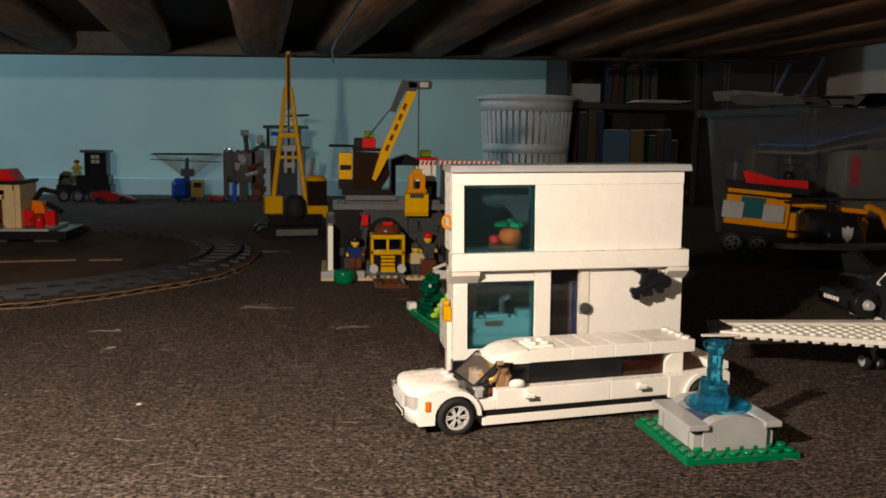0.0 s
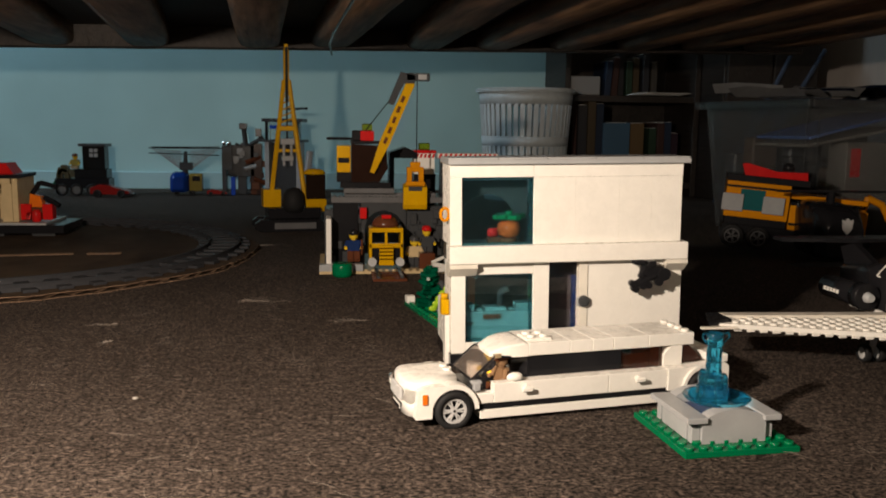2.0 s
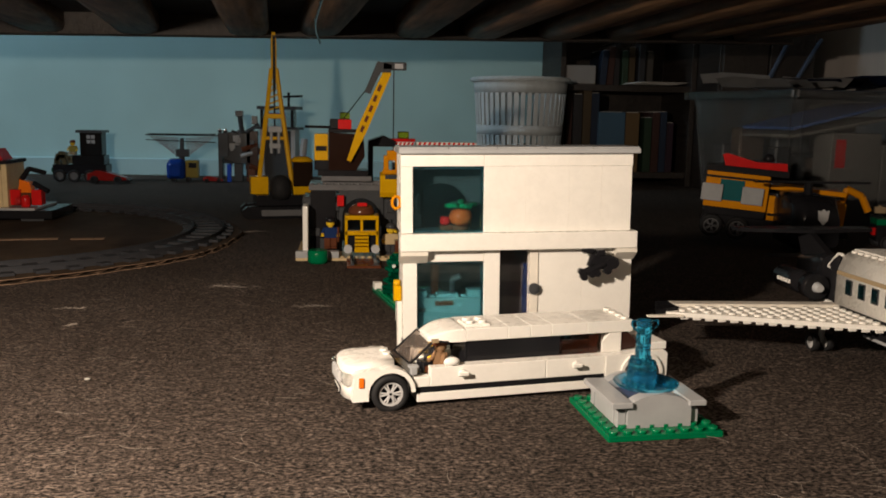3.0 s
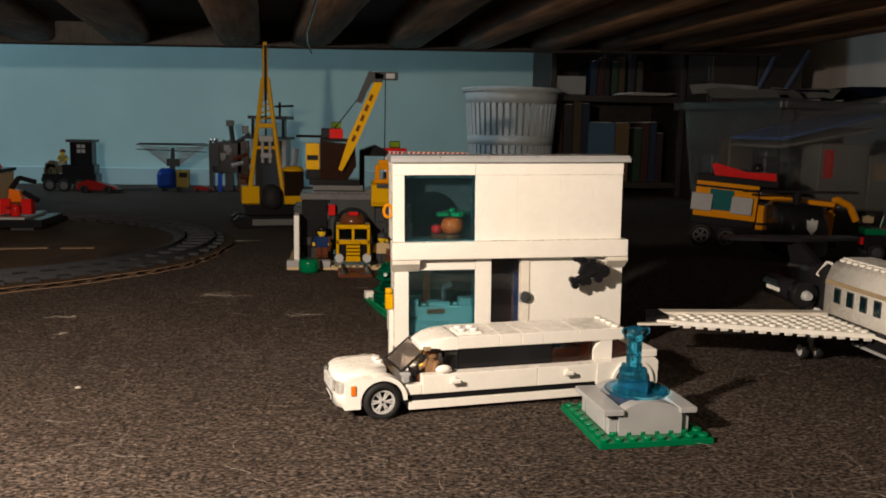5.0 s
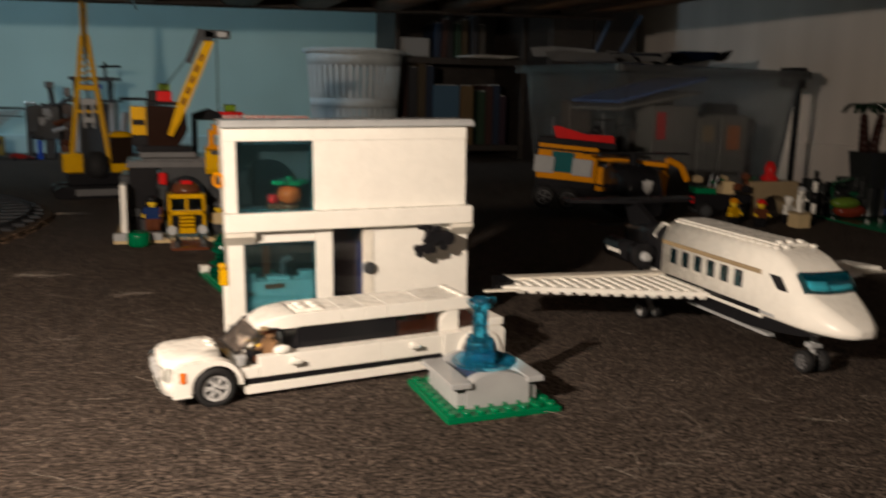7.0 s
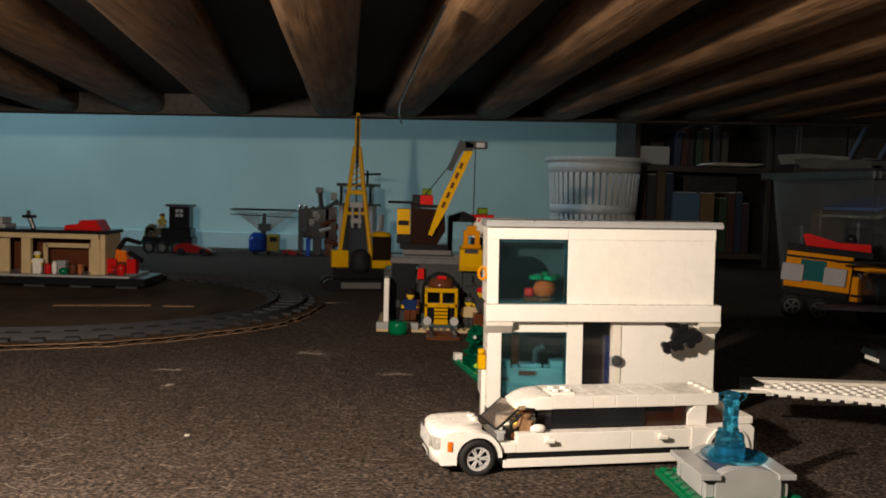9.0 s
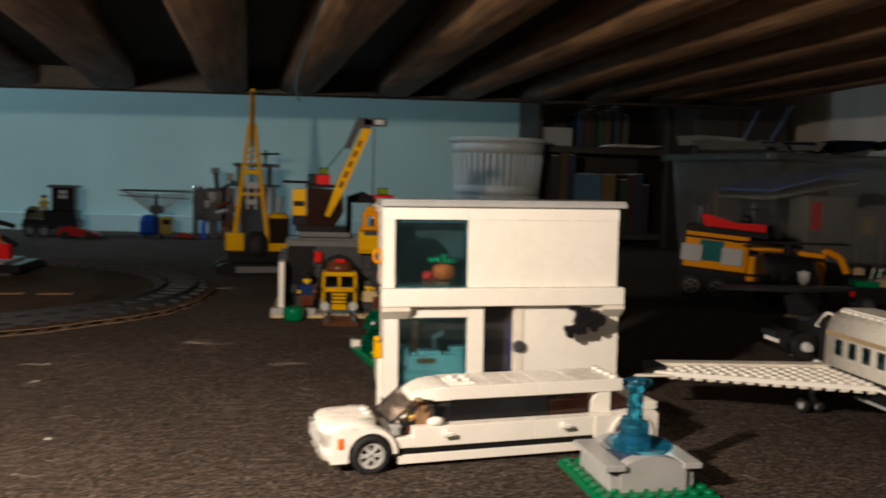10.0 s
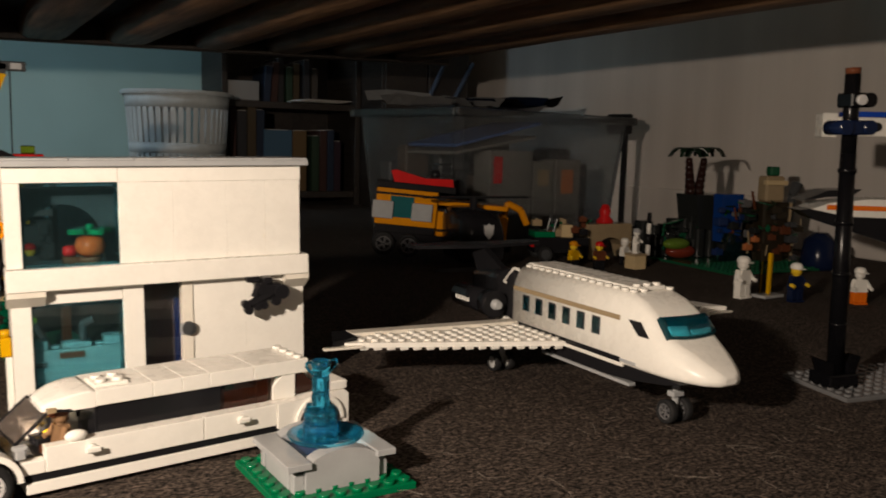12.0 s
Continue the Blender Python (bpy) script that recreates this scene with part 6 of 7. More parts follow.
for k in range(3):
    bm = bmesh.new()
    vs = prism(bm, [(0.0, 0.0), (0.12, 0.0), (0.12, 0.16), (0.0, 0.16)], 0.0, 0.0012, "z")
    solid("paper_sheet", bm, PAPER, pose(0.838 + 0.012 * k, 2.060 - 0.01 * k, 0.2546 + 0.0022 * k, 0, 0, -4 + 5 * k), "loose white papers lying on the shelf", "paper", "papers on the shelf")
cab = thing("dark_cabinet", pose(1.0365, 1.985, 0.0), "tall dark wooden cabinet in the corner", "cabinet")
boxpart("body", cab, DARKWOOD, 0.0, 0.238, 0.012, 0.335, 0.0, 0.90, bev=0.002)
for x in (0.004, 0.121):
    boxpart("door", cab, DARKWOOD, x, x + 0.113, 0.0, 0.0115, 0.02, 0.88, bev=0.002)
for k, (x, l) in enumerate(((1.245, 26), (1.290, 30))):
    bm = bmesh.new()
    rod(bm, (0, 0, 0), (0, 0, 0.42), 0.005, 10)
    solid("pole", bm, wall_mat("blue_painted_pole", (0.05, 0.08, 0.14), 60), pose(x - 0.235, 1.955, 0.0, 0, l, 0), "thin blue pole leaning before the cabinet", "pole", "leaning poles")

# ---- the clear storage box ----
BIN = pose(0.823, 1.245, 0.0, 0, 0, 12.5)
sb = thing("storage_box", BIN, "large clear plastic storage box full of toys and papers", "storage box")
L, D2, HB = 0.438, 0.270, 0.220


def binring(z, g):
    k = 0.02 * (1 - z / HB)
    return [(k - g, k - g, z), (L - k + g, k - g, z), (L - k + g, D2 - k + g, z), (k - g, D2 - k + g, z)]


bm = bmesh.new()
o = [[bm.verts.new(p) for p in binring(z, g)] for z, g in ((0.0, 0), (HB, 0), (HB, -0.002), (0.003, -0.002))]
for p, q in zip(o, o[1:]):
    for i in range(4):
        bm.faces.new((p[i], p[(i + 1) % 4], q[(i + 1) % 4], q[i]))
bm.faces.new(o[0])
bm.faces.new(o[-1])
bmesh.ops.bevel(bm, geom=[e for e in bm.edges if abs(e.verts[0].co.z - e.verts[1].co.z) > 0.1], offset=0.012, segments=3, affect="EDGES")
part("tub", bm, BINPLASTIC, sb).visible_shadow = False
bm = bmesh.new()
for x0, x1, y0, y1 in ((-0.008, L + 0.008, -0.010, 0.0), (-0.008, L + 0.008, D2, D2 + 0.010), (-0.010, 0.0, 0.0, D2), (L, L + 0.010, 0.0, D2)):
    box(bm, x0, x1, y0, y1, HB - 0.014, HB, 0.002)
part("rim", bm, BINPLASTIC, sb)
for x in (L + 0.006,):
    boxpart("handle", sb, BLACK, x - 0.004, x + 0.008, 0.004, 0.060, HB - 0.030, HB + 0.008, bev=0.003, label="black clip handle")
boxpart("corner_strip", sb, BLACK, L - 0.010, L - 0.002, 0.002, 0.012, 0.002, HB - 0.015, bev=0.001, label="dark vertical edge")
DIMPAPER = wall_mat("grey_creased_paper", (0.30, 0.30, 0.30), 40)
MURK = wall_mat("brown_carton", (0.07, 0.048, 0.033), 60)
rng = random.Random(31)
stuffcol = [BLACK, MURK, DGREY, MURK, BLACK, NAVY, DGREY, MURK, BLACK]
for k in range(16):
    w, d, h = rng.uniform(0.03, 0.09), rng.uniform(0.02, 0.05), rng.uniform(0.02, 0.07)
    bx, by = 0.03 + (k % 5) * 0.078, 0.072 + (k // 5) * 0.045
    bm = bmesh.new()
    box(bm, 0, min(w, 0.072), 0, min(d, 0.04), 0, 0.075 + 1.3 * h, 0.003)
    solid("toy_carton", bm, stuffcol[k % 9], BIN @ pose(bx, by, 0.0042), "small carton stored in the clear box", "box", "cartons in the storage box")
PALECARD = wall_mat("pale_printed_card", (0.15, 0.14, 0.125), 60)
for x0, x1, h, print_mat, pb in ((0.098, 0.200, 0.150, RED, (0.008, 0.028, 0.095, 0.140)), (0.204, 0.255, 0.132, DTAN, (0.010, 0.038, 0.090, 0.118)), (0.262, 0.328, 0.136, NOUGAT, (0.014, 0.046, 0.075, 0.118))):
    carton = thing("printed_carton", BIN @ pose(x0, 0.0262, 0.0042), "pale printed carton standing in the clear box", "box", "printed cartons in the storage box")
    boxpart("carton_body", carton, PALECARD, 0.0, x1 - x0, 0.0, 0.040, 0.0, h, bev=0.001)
    boxpart("print", carton, print_mat, pb[0], pb[1], -0.0008, -0.0002, pb[2], pb[3], bev=0.0, label="faded coloured print")
for x, z, l, tilt, mat, text in ((0.020, 0.158, 0.200, -12, wall_mat("blue_folder_card", (0.03, 0.09, 0.28), 60), "blue folder lying aslant in the clear box"), (0.018, 0.146, 0.190, -9, PALECARD, "pale folder lying aslant in the clear box")):
    bm = bmesh.new()
    box(bm, 0.0, l, 0.0, 0.120, 0.0, 0.005, 0.0008)
    solid("folder", bm, mat, BIN @ pose(x, 0.024, z, 0, tilt, 0), text, "folder")
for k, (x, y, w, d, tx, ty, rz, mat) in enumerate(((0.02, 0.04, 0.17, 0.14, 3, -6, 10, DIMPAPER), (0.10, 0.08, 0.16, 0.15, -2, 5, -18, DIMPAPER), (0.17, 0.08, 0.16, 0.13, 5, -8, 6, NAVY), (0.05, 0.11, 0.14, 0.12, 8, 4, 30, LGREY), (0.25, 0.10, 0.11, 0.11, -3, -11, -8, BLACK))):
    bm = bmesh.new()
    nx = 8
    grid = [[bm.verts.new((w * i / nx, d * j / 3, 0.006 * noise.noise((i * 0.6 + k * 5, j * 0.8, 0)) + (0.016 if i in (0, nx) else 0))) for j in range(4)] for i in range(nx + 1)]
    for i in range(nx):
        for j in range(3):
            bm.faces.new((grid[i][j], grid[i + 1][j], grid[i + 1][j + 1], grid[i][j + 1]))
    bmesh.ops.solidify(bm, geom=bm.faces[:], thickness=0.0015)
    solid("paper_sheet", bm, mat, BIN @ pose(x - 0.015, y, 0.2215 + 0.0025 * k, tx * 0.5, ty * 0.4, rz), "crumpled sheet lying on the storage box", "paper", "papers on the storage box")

# ---- the yellow truck ----
TR = pose(0.634, 1.140, 0.0120, 0, 4.4, -24) @ Matrix.Scale(1.06, 4)
tk = thing("toy_camper_truck", TR, "orange-yellow toy camper truck with a red boat on top", "toy truck")
boxpart("camper", tk, ORANGE, 0.0, 0.078, 0.0, 0.060, 0.040, 0.086, bev=0.0006)
boxpart("camper_roof", tk, BLACK, -0.001, 0.100, -0.001, 0.061, 0.0862, 0.0945, bev=0.0006)
boxpart("trim", tk, BLACK, -0.0005, 0.0785, -0.0006, 0.0605, 0.0780, 0.0810, bev=0.0002)
boxpart("window", tk, plastic("dark_teal_plastic", (0.012, 0.10, 0.11)), 0.018, 0.048, -0.0012, -0.0002, 0.0500, 0.0770, bev=0.0, label="teal camper window")
for x in (-0.004, 0.046):
    boxpart("shutter", tk, LGREY, x, x + 0.026, -0.0060, -0.0014, 0.0480, 0.0700, bev=0.0004, label="grey flap")
boxpart("cab", tk, ORANGE, 0.0800, 0.172, 0.004, 0.056, 0.030, 0.0620, bev=0.0006)
boxpart("cab_roof", tk, ORANGE, 0.0800, 0.170, 0.004, 0.056, 0.0702, 0.0760, bev=0.0006)
for z in (0.0625, 0.036):
    boxpart("trim", tk, BLACK, 0.0802, 0.150, 0.0028, 0.0565, z, z + 0.0035, bev=0.0002)
for x in (0.090, 0.106):
    boxpart("cab_window", tk, BLACK, x, x + 0.009, 0.0030, 0.0039, 0.0460, 0.0600, bev=0.0)
boxpart("cab_glass", tk, TDARK, 0.0800, 0.168, 0.006, 0.054, 0.0660, 0.0701, bev=0.0)
boxpart("chassis", tk, BLACK, 0.0, 0.180, 0.006, 0.054, 0.018, 0.0298, bev=0.0006)
boxpart("chassis_box", tk, BLACK, 0.002, 0.077, 0.002, 0.058, 0.0300, 0.0398, bev=0.0003)
for x in (0.014, 0.046, 0.150):
    wheel(tk, (x, -0.004, 0.0150), 0.0150, 0.012, MIDGREY, 5)
    wheel(tk, (x, 0.052, 0.0150), 0.0150, 0.012, MIDGREY, 5)
bm = bmesh.new()
prism(bm, [(0.022, 0.0926), (0.016, 0.108), (0.022, 0.110), (0.060, 0.102), (0.096, 0.104), (0.098, 0.0926)], 0.012, 0.046)
part("boat", bm, RED, tk, "red toy boat")
bm = bmesh.new()
lathe(bm, [(0.006, 0), (0.008, 0.003), (0.006, 0.008), (0.003, 0.010)], (0.074, 0.03, 0.104), 12)
part("roof_knob", bm, BLACK, tk)
bm = bmesh.new()
rod(bm, (0.172, 0.03, 0.080), (0.192, 0.03, 0.072), 0.0045)
rod(bm, (0.192, 0.03, 0.072), (0.202, 0.03, 0.054), 0.0045)
rod(bm, (0.160, 0.03, 0.030), (0.174, 0.03, 0.080), 0.0045)
part("arm", bm, ORANGE, tk)

# ---- black vehicle with a pale badge, behind the tail of the jet ----
bv = thing("toy_black_helicopter", pose(0.742, 1.035, 0.0, 0, 0, -5) @ Matrix.Scale(1.15, 4), "black toy helicopter with a pale shield badge and long rotor", "toy helicopter")
bm = bmesh.new()
loft(bm, [section(-0.020, 0.020, 0.012, 0.050, 0.010), section(0.0, 0.026, 0.008, 0.066, 0.012), section(0.050, 0.024, 0.010, 0.070, 0.012), section(0.100, 0.008, 0.034, 0.056, 0.004)])
part("body", bm, BLACK, bv)
bm = bmesh.new()
prism(bm, [(-0.006, 0.0535), (-0.003, 0.052), (0.0, 0.055), (0.003, 0.052), (0.006, 0.0535), (0.005, 0.043), (0.0, 0.037), (-0.005, 0.043)], -0.0225, -0.0205)
part("badge", bm, SILVER, bv, "pale shield badge")
bm = bmesh.new()
rod(bm, (0.0, 0.02, 0.066), (0.0, 0.02, 0.082), 0.005)
box(bm, -0.062, 0.070, 0.016, 0.024, 0.080, 0.0825)
part("rotor", bm, BLACK, bv)
bm = bmesh.new()
box(bm, -0.040, -0.020, -0.004, 0.004, 0.030, 0.034)
prism(bm, [(-0.064, 0.004), (-0.050, 0.0), (0.010, 0.0), (0.010, 0.006)], -0.012, -0.006)
part("skid", bm, DGREY, bv)

def odds(parent, seed, count, xs, ys, zs, names):
    """Small bricks, rods and leaves stuck over a toy landscape; names gives (part name, material)."""
    r = random.Random(seed)
    for k in range(count):
        nm, mat = names[k % len(names)]
        x, y, z, q = r.uniform(*xs), r.uniform(*ys), r.uniform(*zs), r.uniform(0.004, 0.009)
        bm = bmesh.new()
        if nm == "leaf":
            vs = prism(bm, [(0, -0.002), (q, -q * 0.6), (q * 2.2, 0), (q, q * 0.6), (0, 0.002)], 0.0, 0.0016, "z")
            m2 = Matrix.Translation((x, y, z)) @ Matrix.Rotation(r.uniform(0, 6.28), 4, "Z") @ Matrix.Rotation(r.uniform(-0.9, 0.3), 4, "Y")
            for v in vs:
                v.co = m2 @ v.co
        elif nm == "stick":
            rod(bm, (x, y, z - q), (x + r.uniform(-q, q), y, z + 2.2 * q), q * 0.24, 7)
        else:
            box(bm, x - q, x + q, y - q * 0.7, y + q * 0.7, z - q * 0.6, z + q * 0.7, 0.0006)
            cyl(bm, (x, y, z + q * 0.7 - 0.0002), 0.0024, 0.0019, seg=8)
        part(nm, bm, mat, parent)


# ---- small group on the far carpet ----
rng = random.Random(9)
jeep = thing("toy_jeep", pose(0.905, 1.085, 0.0, 0, 0, -20), "dark toy jeep with green and red parts", "toy car")
boxpart("body", jeep, BLACK, -0.040, 0.040, -0.020, 0.020, 0.012, 0.034)
boxpart("bonnet", jeep, GREEN, -0.040, -0.010, -0.018, 0.018, 0.0342, 0.0420)
boxpart("seat", jeep, TAN, 0.0, 0.016, -0.016, 0.016, 0.0342, 0.0520)
bm = bmesh.new()
rod(bm, (-0.014, -0.016, 0.034), (-0.008, -0.016, 0.060), 0.0016)
rod(bm, (-0.014, 0.016, 0.034), (-0.008, 0.016, 0.060), 0.0016)
rod(bm, (-0.008, -0.016, 0.060), (-0.008, 0.016, 0.060), 0.0016)
part("frame", bm, DGREY, jeep)
boxpart("lamp", jeep, RED, -0.044, -0.0402, -0.016, -0.006, 0.020, 0.030)
for x in (-0.026, 0.026):
    for y in (-0.030, 0.020):
        wheel(jeep, (x, y, 0.0110), 0.0110, 0.010, DGREY)
odds(jeep, 55, 20, (-0.040, 0.044), (-0.022, 0.020), (0.036, 0.062), (("brick", BLACK), ("stick", DGREY), ("brick", BROWN), ("leaf", GREEN), ("brick", DTAN)))
figure(pose(0.868, 1.000, 0.0, 0, 0, 10), YELLOW, BLACK, ORANGE, "toy figure in yellow standing on the carpet")
figure(pose(0.900, 0.985, 0.0, 0, 0, -10), BROWN, BLACK, RED, "toy figure in brown standing on the carpet")
figure(pose(0.965, 1.010, 0.0, 0, 0, 20), WHITE, BLACK, WHITE, "white toy figure standing on the carpet", head=WHITE)
crate = thing("toy_crate", pose(0.955, 0.975, 0.0), "small tan toy crate on the carpet", "crate")
boxpart("box", crate, TAN, -0.010, 0.010, -0.010, 0.010, 0.0, 0.0180)
boxpart("lid", crate, DTAN, -0.0108, 0.0108, -0.0108, 0.0108, 0.0182, 0.0212)
figure(pose(0.955, 0.975, 0.0212, 0, 0, 30), WHITE, WHITE, LGREY, "white skeleton-like toy figure on a crate", head=WHITE, size=0.9)
sign = thing("toy_striped_pole", pose(0.990, 0.990, 0.0), "black and white striped toy pole", "pole")
for k in range(5):
    bm = bmesh.new()
    cyl(bm, (0, 0, 0.015 * k), 0.0032, 0.0149, seg=12)
    part("band", bm, WHITE if k % 2 else BLACK, sign)
bm = bmesh.new()
lathe(bm, [(0.012, 0), (0.013, 0.004), (0.007, 0.010), (0.009, 0.018), (0.004, 0.028)], seg=14)
solid("toy_lantern", bm, RED, pose(0.985, 1.080, 0.052), "red toy lantern with a shiny top", "lantern")
tb = thing("toy_table", pose(0.985, 1.080, 0.0), "tan toy table with an arch under it", "toy table")
bm = bmesh.new()
pr = [(-0.040, 0.0), (-0.034, 0.0)] + [(-0.034 + 0.068 * i / 10, 0.028 * math.sin(math.pi * i / 10) ** 0.5 + 0.004) for i in range(1, 10)] + [(0.034, 0.0), (0.040, 0.0), (0.040, 0.052), (-0.040, 0.052)]
prism(bm, pr, -0.015, 0.015)
part("arch", bm, DTAN, tb)

isl = thing("toy_island", pose(1.040, 0.955, 0.0, 0, 0, -4), "green toy island plate with rocks and a palm tree", "toy island")
bm = bmesh.new()
box(bm, 0.0, 0.190, -0.075, 0.160, 0.0, 0.0036, 0.0005)
studs(bm, 0.002, -0.072, 23, 10, 0.0036, seg=8)
part("base_plate", bm, DGREEN, isl)
ROCK = plastic("blackish_rock_plastic", (0.018, 0.020, 0.020))
rng = random.Random(2)
for k in range(40):
    bm = bmesh.new()
    x, y = rng.uniform(0.06, 0.170), rng.uniform(0.06, 0.130)
    h = rng.uniform(0.02, 0.075) * (1 - abs(x - 0.11) * 4)
    w = rng.uniform(0.010, 0.022)
    box(bm, x - w / 2, x + w / 2, y - w / 2, y + w / 2, 0.0036, 0.012 + h, 0.002)
    part("rock", bm, ROCK, isl)
bm = bmesh.new()
prism(bm, [(0.062, 0.0037), (0.150, 0.0037), (0.142, 0.050), (0.122, 0.0972), (0.058, 0.0972), (0.068, 0.040)], 0.064, 0.110)
part("rock", bm, ROCK, isl)
bm = bmesh.new()
prism(bm, [(0.082, 0.030), (0.118, 0.030), (0.122, 0.100), (0.080, 0.100)], 0.034, 0.052)
part("blue_panel", bm, plastic("royal_blue_plastic", (0.006, 0.04, 0.20)), isl, "blue moulded panel")
bm = bmesh.new()
prism(bm, [(0.074, 0.004), (0.130, 0.004), (0.122, 0.036), (0.086, 0.044)], 0.020, 0.0338)
part("water", bm, TBLUE, isl, "pale blue clear waterfall")
bm = bmesh.new()
ball(bm, (0.022, 0.060, 0.026), 0.016, 1.5, 0.8, 0.55)
part("mound", bm, plastic("olive_green_plastic", (0.10, 0.17, 0.02)), isl, "olive green mound")
bm = bmesh.new()
ball(bm, (0.034, 0.064, 0.014), 0.018, 1.5, 0.8, 0.6)
part("red_mound", bm, plastic("dark_red_plastic", (0.16, 0.025, 0.012)), isl)
PALMGREEN = plastic("blackish_green_plastic", (0.008, 0.022, 0.012))
for k in range(12):
    bm = bmesh.new()
    x, y, w = rng.uniform(0.008, 0.062), rng.uniform(0.085, 0.140), rng.uniform(0.012, 0.022)
    box(bm, x - w / 2, x + w / 2, y - w / 2, y + w / 2, 0.0036, rng.uniform(0.03, 0.062), 0.002)
    part("rock", bm, ROCK, isl)

odds(isl, 51, 34, (0.066, 0.135), (0.018, 0.034), (0.010, 0.088), (("brick", ROCK), ("leaf", PALMGREEN), ("brick", DBLUE), ("stick", BROWN), ("leaf", DGREEN), ("brick", MIDGREY)))
odds(isl, 52, 26, (0.004, 0.066), (0.070, 0.086), (0.012, 0.060), (("leaf", DGREEN), ("brick", ROCK), ("leaf", PALMGREEN), ("stick", DGREEN)))
odds(isl, 53, 22, (0.112, 0.175), (0.000, 0.022), (0.008, 0.070), (("brick", BROWN), ("stick", DTAN), ("leaf", DGREEN), ("brick", NOUGAT), ("brick", ROCK)))
palm = thing("toy_palm_tree", pose(1.122, 1.040, 0.0975) @ Matrix.Diagonal((0.60, 0.60, 0.72, 1.0)), "dark toy palm tree with drooping leaves on the island", "toy palm")
bm = bmesh.new()
for dx, tilt in ((-0.0145, -0.003), (0.0145, 0.004)):
    for k in range(6):
        cyl(bm, (dx + tilt * k * 0.6, 0, 0.0125 * k), 0.0142 - 0.0009 * k, 0.0126, seg=10, r2=0.0122 - 0.0009 * k)
part("trunk", bm, plastic("dark_brown_plastic", (0.024, 0.009, 0.007)), palm, "segmented dark brown trunk")
for cx0, z0, k0 in ((-0.026, 0.076, 0), (0.030, 0.078, 1)):
    for a in range(7):
        bm = bmesh.new()
        t = 2 * math.pi * a / 7 + 0.4 * k0
        m2 = Matrix.Translation((cx0, 0, z0)) @ Matrix.Rotation(t, 4, "Z")
        for i in range(6):
            x0, x1 = 0.0086 * i, 0.0086 * (i + 1)
            zz = lambda q: 0.022 * math.sin(q / 0.048 * 2.4) - 0.010 * (q / 0.048) ** 2
            w = 0.0095 * math.sin(math.pi * (i + 0.7) / 6.5) + 0.001
            vs = prism(bm, [(x0, zz(x0)), (x1, zz(x1)), (x1, zz(x1) + 0.002), (x0, zz(x0) + 0.002)], -w, w)
            for v in vs:
                v.co = m2 @ v.co
        part("leaf", bm, PALMGREEN, palm)
idol = thing("toy_stone_idol", pose(1.204, 0.965, 0.0, 0, 0, -15), "tan toy stone idol on a dark brown rock", "toy idol")
MOSS = plastic("olive_brown_rock_plastic", (0.026, 0.020, 0.012))
rng = random.Random(6)
for k in range(26):
    bm = bmesh.new()
    z = rng.uniform(0, 0.075)
    w = 0.034 * (1 - z / 0.13)
    x, y, q = rng.uniform(-w, w), rng.uniform(-0.02, 0.02), rng.uniform(0.010, 0.022)
    box(bm, x - q / 2, x + q / 2, y - q / 2, y + q / 2, max(z - q, 0), z + q * 0.7, 0.002)
    part("rock", bm, MOSS, idol)
boxpart("rock", idol, MOSS, -0.022, 0.022, -0.016, 0.016, 0.0, 0.0898, bev=0.003)
boxpart("head", idol, DTAN, -0.018, 0.014, -0.012, 0.012, 0.0900, 0.1280, bev=0.003)
boxpart("brow", idol, TAN, -0.020, 0.016, -0.015, -0.006, 0.1150, 0.1220, bev=0.001)
boxpart("crown", idol, DGREEN, -0.008, 0.008, -0.006, 0.008, 0.1282, 0.1420, bev=0.002)
odds(idol, 54, 30, (-0.032, 0.030), (-0.036, -0.018), (0.008, 0.088), (("brick", MOSS), ("leaf", DGREEN), ("stick", DTAN), ("brick", BROWN), ("leaf", PALMGREEN), ("brick", DGREY)))
boxpart("lower_block", idol, MOSS, -0.030, 0.006, -0.030, -0.020, 0.0, 0.0500, bev=0.002)
bm = bmesh.new()
rod(bm, (0.030, 0, 0.05), (0.034, 0, 0.100), 0.006, 8)
rod(bm, (0.034, 0, 0.100), (0.042, 0, 0.118), 0.006, 8, 0.009)
part("side_figure", bm, DGREY, idol)
figure(pose(0.914, 0.752, 0.0, 0, 0, 5), WHITE, WHITE, WHITE, "white toy figure standing near the island", head=WHITE, size=1.25)
pl = thing("toy_display_plate", pose(0.928, 0.745, 0.0, 0, 0, 5), "small grey plate with a clear panel and yellow post", "toy part")
boxpart("plate", pl, LGREY, 0.005, 0.038, -0.010, 0.010, 0.0, 0.0032)
boxpart("panel", pl, TDARK, 0.013, 0.034, 0.004, 0.006, 0.0034, 0.0400, bev=0.0)
boxpart("post", pl, YELLOW, 0.020, 0.0235, -0.003, 0.001, 0.0034, 0.0500)
figure(pose(0.952, 0.712, 0.0, 0, 0, -5), NAVY, NAVY, WHITE, "toy officer in dark blue with a white cap", size=1.15)
figure(pose(1.010, 0.676, 0.0, 0, 0, -20), WHITE, BORANGE, WHITE, "toy astronaut in white with orange legs", head=WHITE, size=1.08)

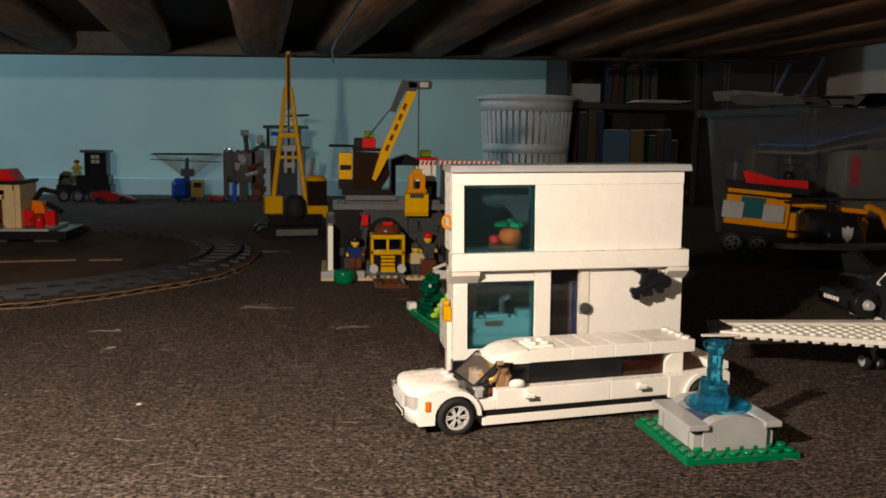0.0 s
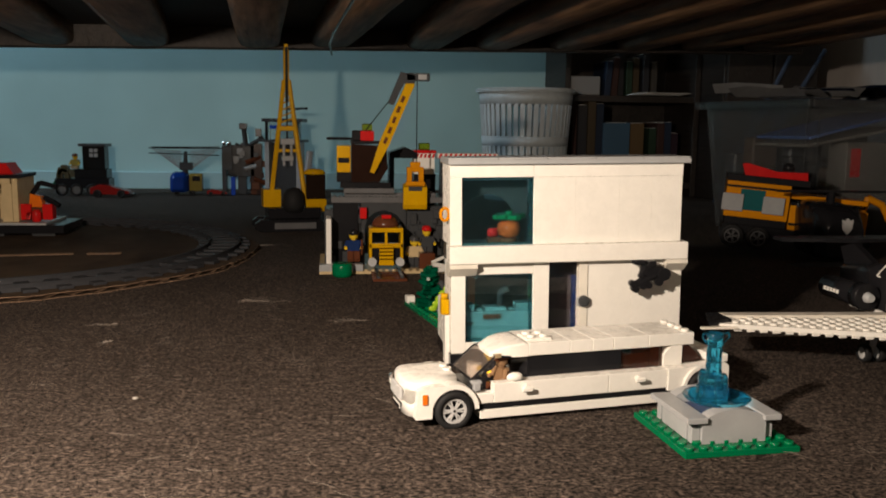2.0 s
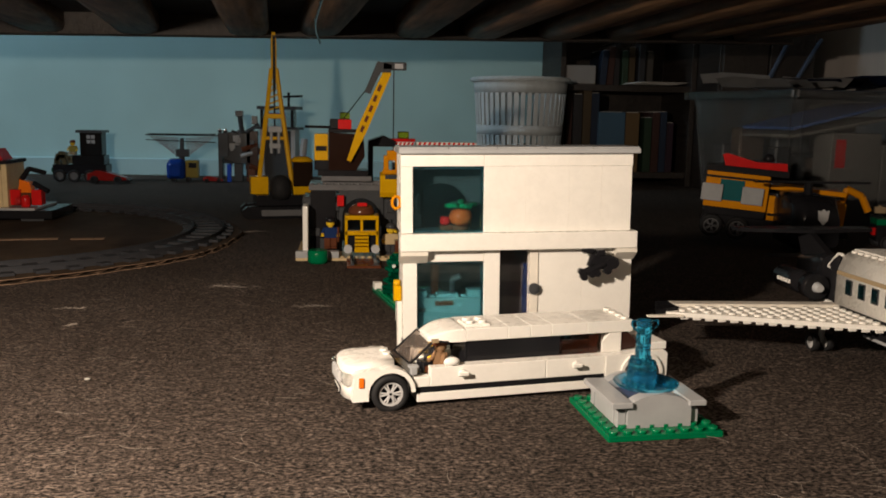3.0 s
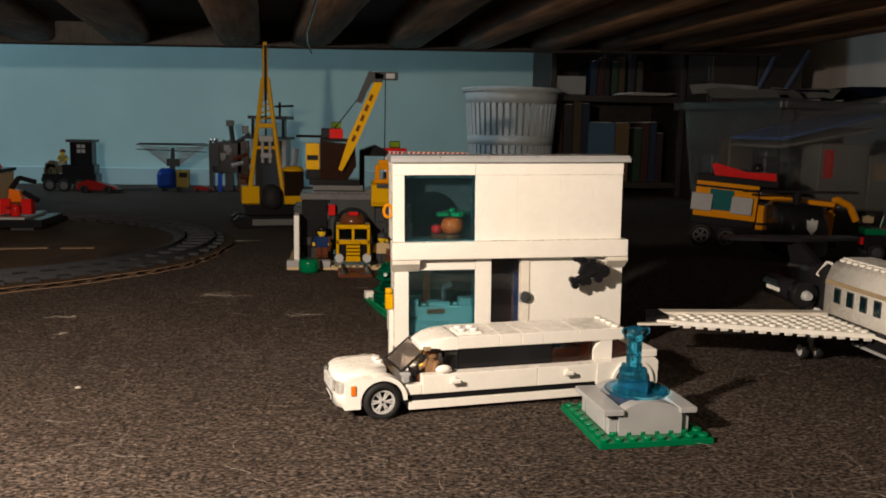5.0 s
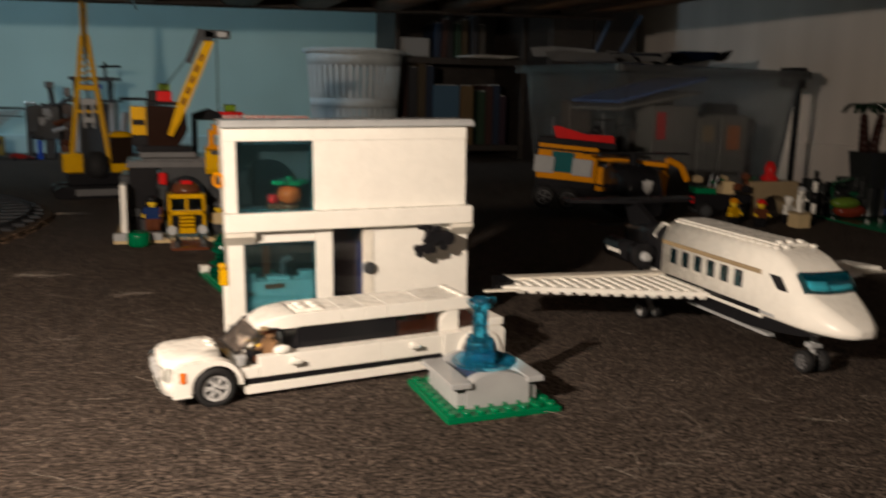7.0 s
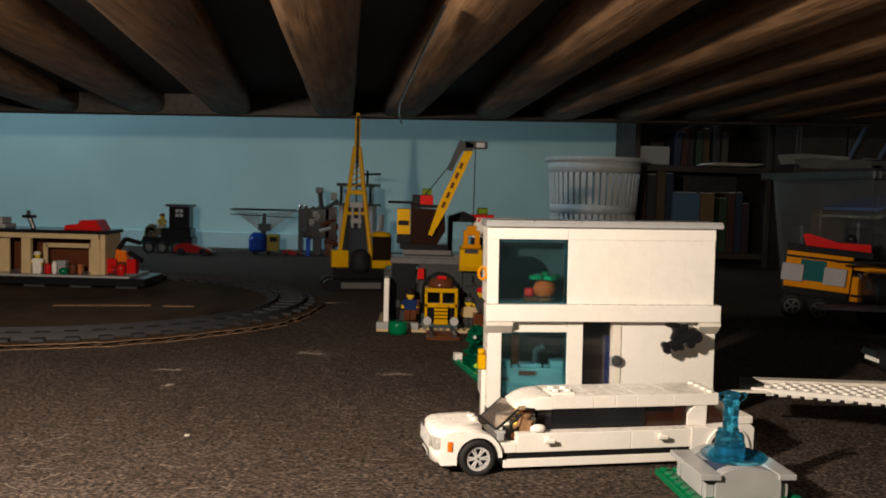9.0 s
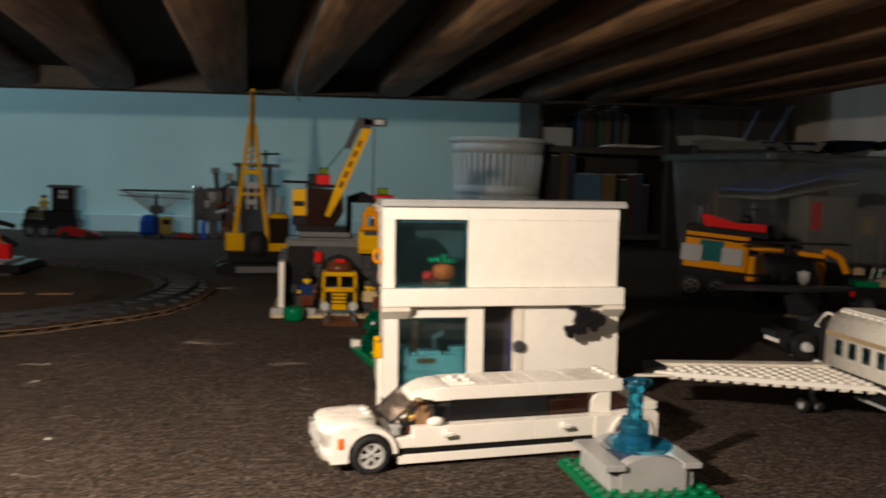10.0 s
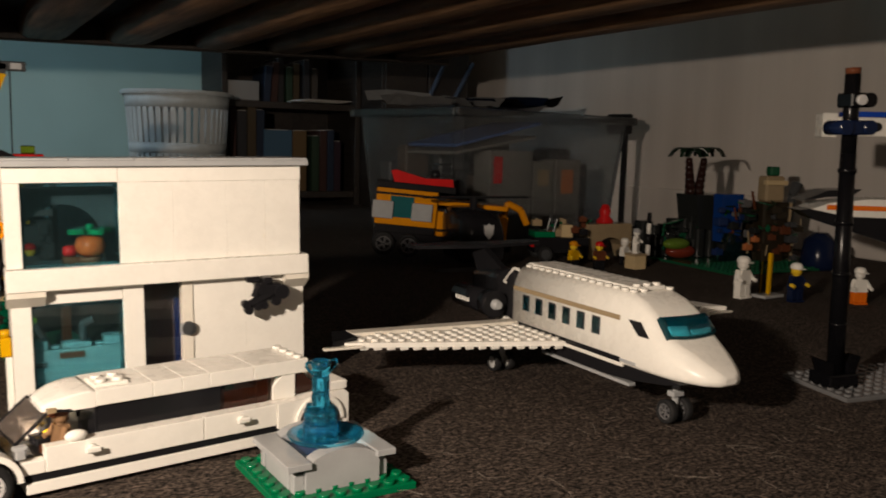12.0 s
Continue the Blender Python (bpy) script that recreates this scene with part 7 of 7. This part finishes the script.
# ---- black post with arms on a grey plate ----
PP = pose(0.684, 0.462, 0.0, 0, -1.5, -12)
post = thing("toy_lamp_post", PP, "tall black toy post with round fittings on a grey plate", "toy post")
bm = bmesh.new()
box(bm, -0.014, 0.082, -0.028, 0.036, 0.0, 0.0032, 0.0003)
studs(bm, -0.014, -0.028, 12, 8, 0.0032)
# mid grey rather than light grey: the plate's shadow is put into its colour
part("base_plate", bm, MIDGREY, post, "grey studded plate")
bm = bmesh.new()
box(bm, -0.012, 0.012, -0.010, 0.012, 0.0033, 0.0130, 0.001)
for s in (-1, 1):
    prism(bm, [(s * 0.006, 0.013), (s * 0.012, 0.013), (s * 0.016, 0.024), (s * 0.006, 0.020)], -0.006, 0.006)
part("foot", bm, JET_BLACK, post)
bm = bmesh.new()
cyl(bm, (0, 0, 0.0131), 0.0058, 0.150, seg=18, r2=0.0051)
cyl(bm, (0, 0, 0.1631), 0.0050, 0.052, seg=18)
for z in (0.045, 0.080, 0.115, 0.150):
    cyl(bm, (0, 0, z), 0.0060, 0.003, seg=18)
part("shaft", bm, JET_BLACK, post, "black ribbed shaft")
bm = bmesh.new()
cyl(bm, (0, 0, 0.2152), 0.0050, 0.004, seg=16)
part("cap", bm, BROWN, post)
for z, mat, off in ((0.198, JET_BLACK, 0.008), (0.180, NAVY, 0.0095)):
    bm = bmesh.new()
    box(bm, -0.006, 0.010, -0.0072, 0.0072, z - 0.0048, z + 0.0048, 0.001)
    for s in (-1, 1) if mat is NAVY else (1,):
        cyl(bm, (s * off, -0.0090, z), 0.0048, 0.018, "y", 16)
    part("fitting", bm, mat, post)
bm = bmesh.new()
cyl(bm, (0.000, -0.0105, 0.198), 0.0034, 0.003, "y", 14)
part("pin", bm, SILVER, post, "grey pin")

# ---- white and orange shuttle craft ----
sh = thing("toy_shuttle", pose(1.000, 0.690, 0.0, 0, 0, -34), "white toy shuttle with an orange stripe and blue tail", "toy spacecraft")
bm = bmesh.new()
prism(bm, [(-0.048, 0.104), (-0.030, 0.111), (0.010, 0.116), (0.200, 0.118), (0.200, 0.096), (-0.010, 0.097)], -0.030, 0.020)
part("hull", bm, WHITE, sh)
boxpart("stripe", sh, BORANGE, -0.033, 0.2005, -0.0312, -0.0302, 0.1040, 0.1090, bev=0.0)
bm = bmesh.new()
box(bm, 0.050, 0.200, -0.024, 0.024, 0.1182, 0.134, 0.001)
studs(bm, 0.056, -0.024, 6, 1, 0.134)
part("cargo_deck", bm, WHITE, sh)
bm = bmesh.new()
prism(bm, [(-0.056, 0.112), (-0.030, 0.124), (0.004, 0.126), (-0.006, 0.118), (-0.030, 0.117)], -0.022, 0.022)
part("canopy", bm, BLACK, sh, "black canopy")
bm = bmesh.new()
prism(bm, [(-0.060, 0.1025), (-0.048, 0.1035), (-0.010, 0.0966), (0.200, 0.0956), (0.200, 0.055), (0.070, 0.060), (0.000, 0.080), (-0.046, 0.094)], -0.026, 0.016)
part("belly", bm, BLACK, sh)
bm = bmesh.new()
prism(bm, [(0.042, 0.094), (0.062, 0.094), (0.058, 0.070), (0.050, 0.070)], -0.034, -0.0305)
part("panel", bm, WHITE, sh)
for x in (0.075, 0.185):
    for y in (-0.020, 0.020):
        bm = bmesh.new()
        rod(bm, (x, y, 0.0), (x, y, 0.058), 0.006, 8)
        part("leg", bm, BLACK, sh)
bm = bmesh.new()
box(bm, -0.022, 0.200, -0.012, 0.012, 0.182, 0.202, 0.001)
box(bm, -0.038, -0.0222, -0.012, 0.012, 0.180, 0.206, 0.001)
for k in range(8):
    cyl(bm, (0.002 + 0.016 * k, -0.0128, 0.192), 0.005, 0.002, "y", 14, mat=1)
part("boom", bm, [WHITE, BLACK], sh, "white beam with round holes")
boxpart("beam_top", sh, BLUE, -0.014, 0.200, -0.012, 0.012, 0.2022, 0.2080)
boxpart("boom_support", sh, LGREY, 0.150, 0.170, -0.008, 0.008, 0.1342, 0.1818)
bm = bmesh.new()
lathe(bm, [(0.024, 0), (0.026, 0.006), (0.022, 0.040), (0.010, 0.052)], seg=18)
solid("toy_drum", bm, NAVY, pose(1.215, 0.885, 0.0), "navy round toy drum beneath the shuttle", "drum")

# ---- lint and specks on the carpet ----
LINT = wall_mat("grey_brown_lint", (0.27, 0.23, 0.195), 300)


def hair(bm, x, y, length, angle, rng, r=0.00011):
    """One thin loose thread, bent, lying on the pile."""
    px, py, pz, a = x, y, 0.0004, angle
    for k in range(4):
        qx, qy = px + length / 4 * math.cos(a), py + length / 4 * math.sin(a)
        qz = 0.0004 + rng.uniform(0.0, 0.0011)
        rod(bm, (px, py, pz), (qx, qy, qz), r, 3)
        px, py, pz, a = qx, qy, qz, a + rng.uniform(-0.6, 0.6)


bm = bmesh.new()
ball(bm, (0, 0, 0.0008), 0.5, 0.004, 0.0026, 0.0016, seg=10)
solid("lint", bm, wall_mat("pale_crumb", (0.42, 0.40, 0.36), 300), pose(-0.023, 0.556, 0.0, 0, 0, 20), "small white crumb lying on the carpet", "lint", "lint on the carpet")
rng = random.Random(77)
for x, y, l, w, a in ((0.030, 0.850, 0.034, 0.004, -8), (0.110, 0.760, 0.024, 0.006, 15), (-0.090, 0.760, 0.018, 0.005, 5), (0.000, 1.240, 0.040, 0.006, 5), (-0.075, 0.700, 0.010, 0.004, 40)):
    bm = bmesh.new()
    for k in range(13):
        hair(bm, rng.gauss(0, l * 0.25), rng.gauss(0, w * 0.4), l * rng.uniform(0.2, 0.6), rng.gauss(0, 0.35) + (math.pi if k % 2 else 0), rng, 0.00013)
    solid("lint", bm, LINT, pose(x, y, 0.0, 0, 0, a), "wispy pale bundle of lint on the carpet", "lint", "lint on the carpet")
vs, fs = [], []
for k in range(620):
    y = 0.20 + 0.75 * rng.random() ** 1.4
    x, a, l = rng.uniform(-0.45, 0.62), rng.uniform(0, 6.28), rng.uniform(0.004, 0.020)
    bend = rng.uniform(-1.2, 1.2)
    for q in range(5):
        b = a + bend * q / 4
        z = 0.0006 + 0.0007 * rng.random()
        i = len(vs)
        vs += [(x, y, z + 0.00012), (x - 0.00011 * math.sin(b), y + 0.00011 * math.cos(b), z), (x + 0.00011 * math.sin(b), y - 0.00011 * math.cos(b), z)]
        if q:
            fs += [(i - 3, i - 2, i + 1, i), (i - 2, i - 1, i + 2, i + 1), (i - 1, i - 3, i, i + 2)]
        x, y = x + l / 4 * math.cos(b), y + l / 4 * math.sin(b)
me = bpy.data.meshes.new("loose_fibres")
me.from_pydata(vs, [], fs)
me.materials.append(LINT)
tagged(new("loose_fibres", me), "fine pale loose fibres scattered over the carpet", "fibres", kind="stuff")
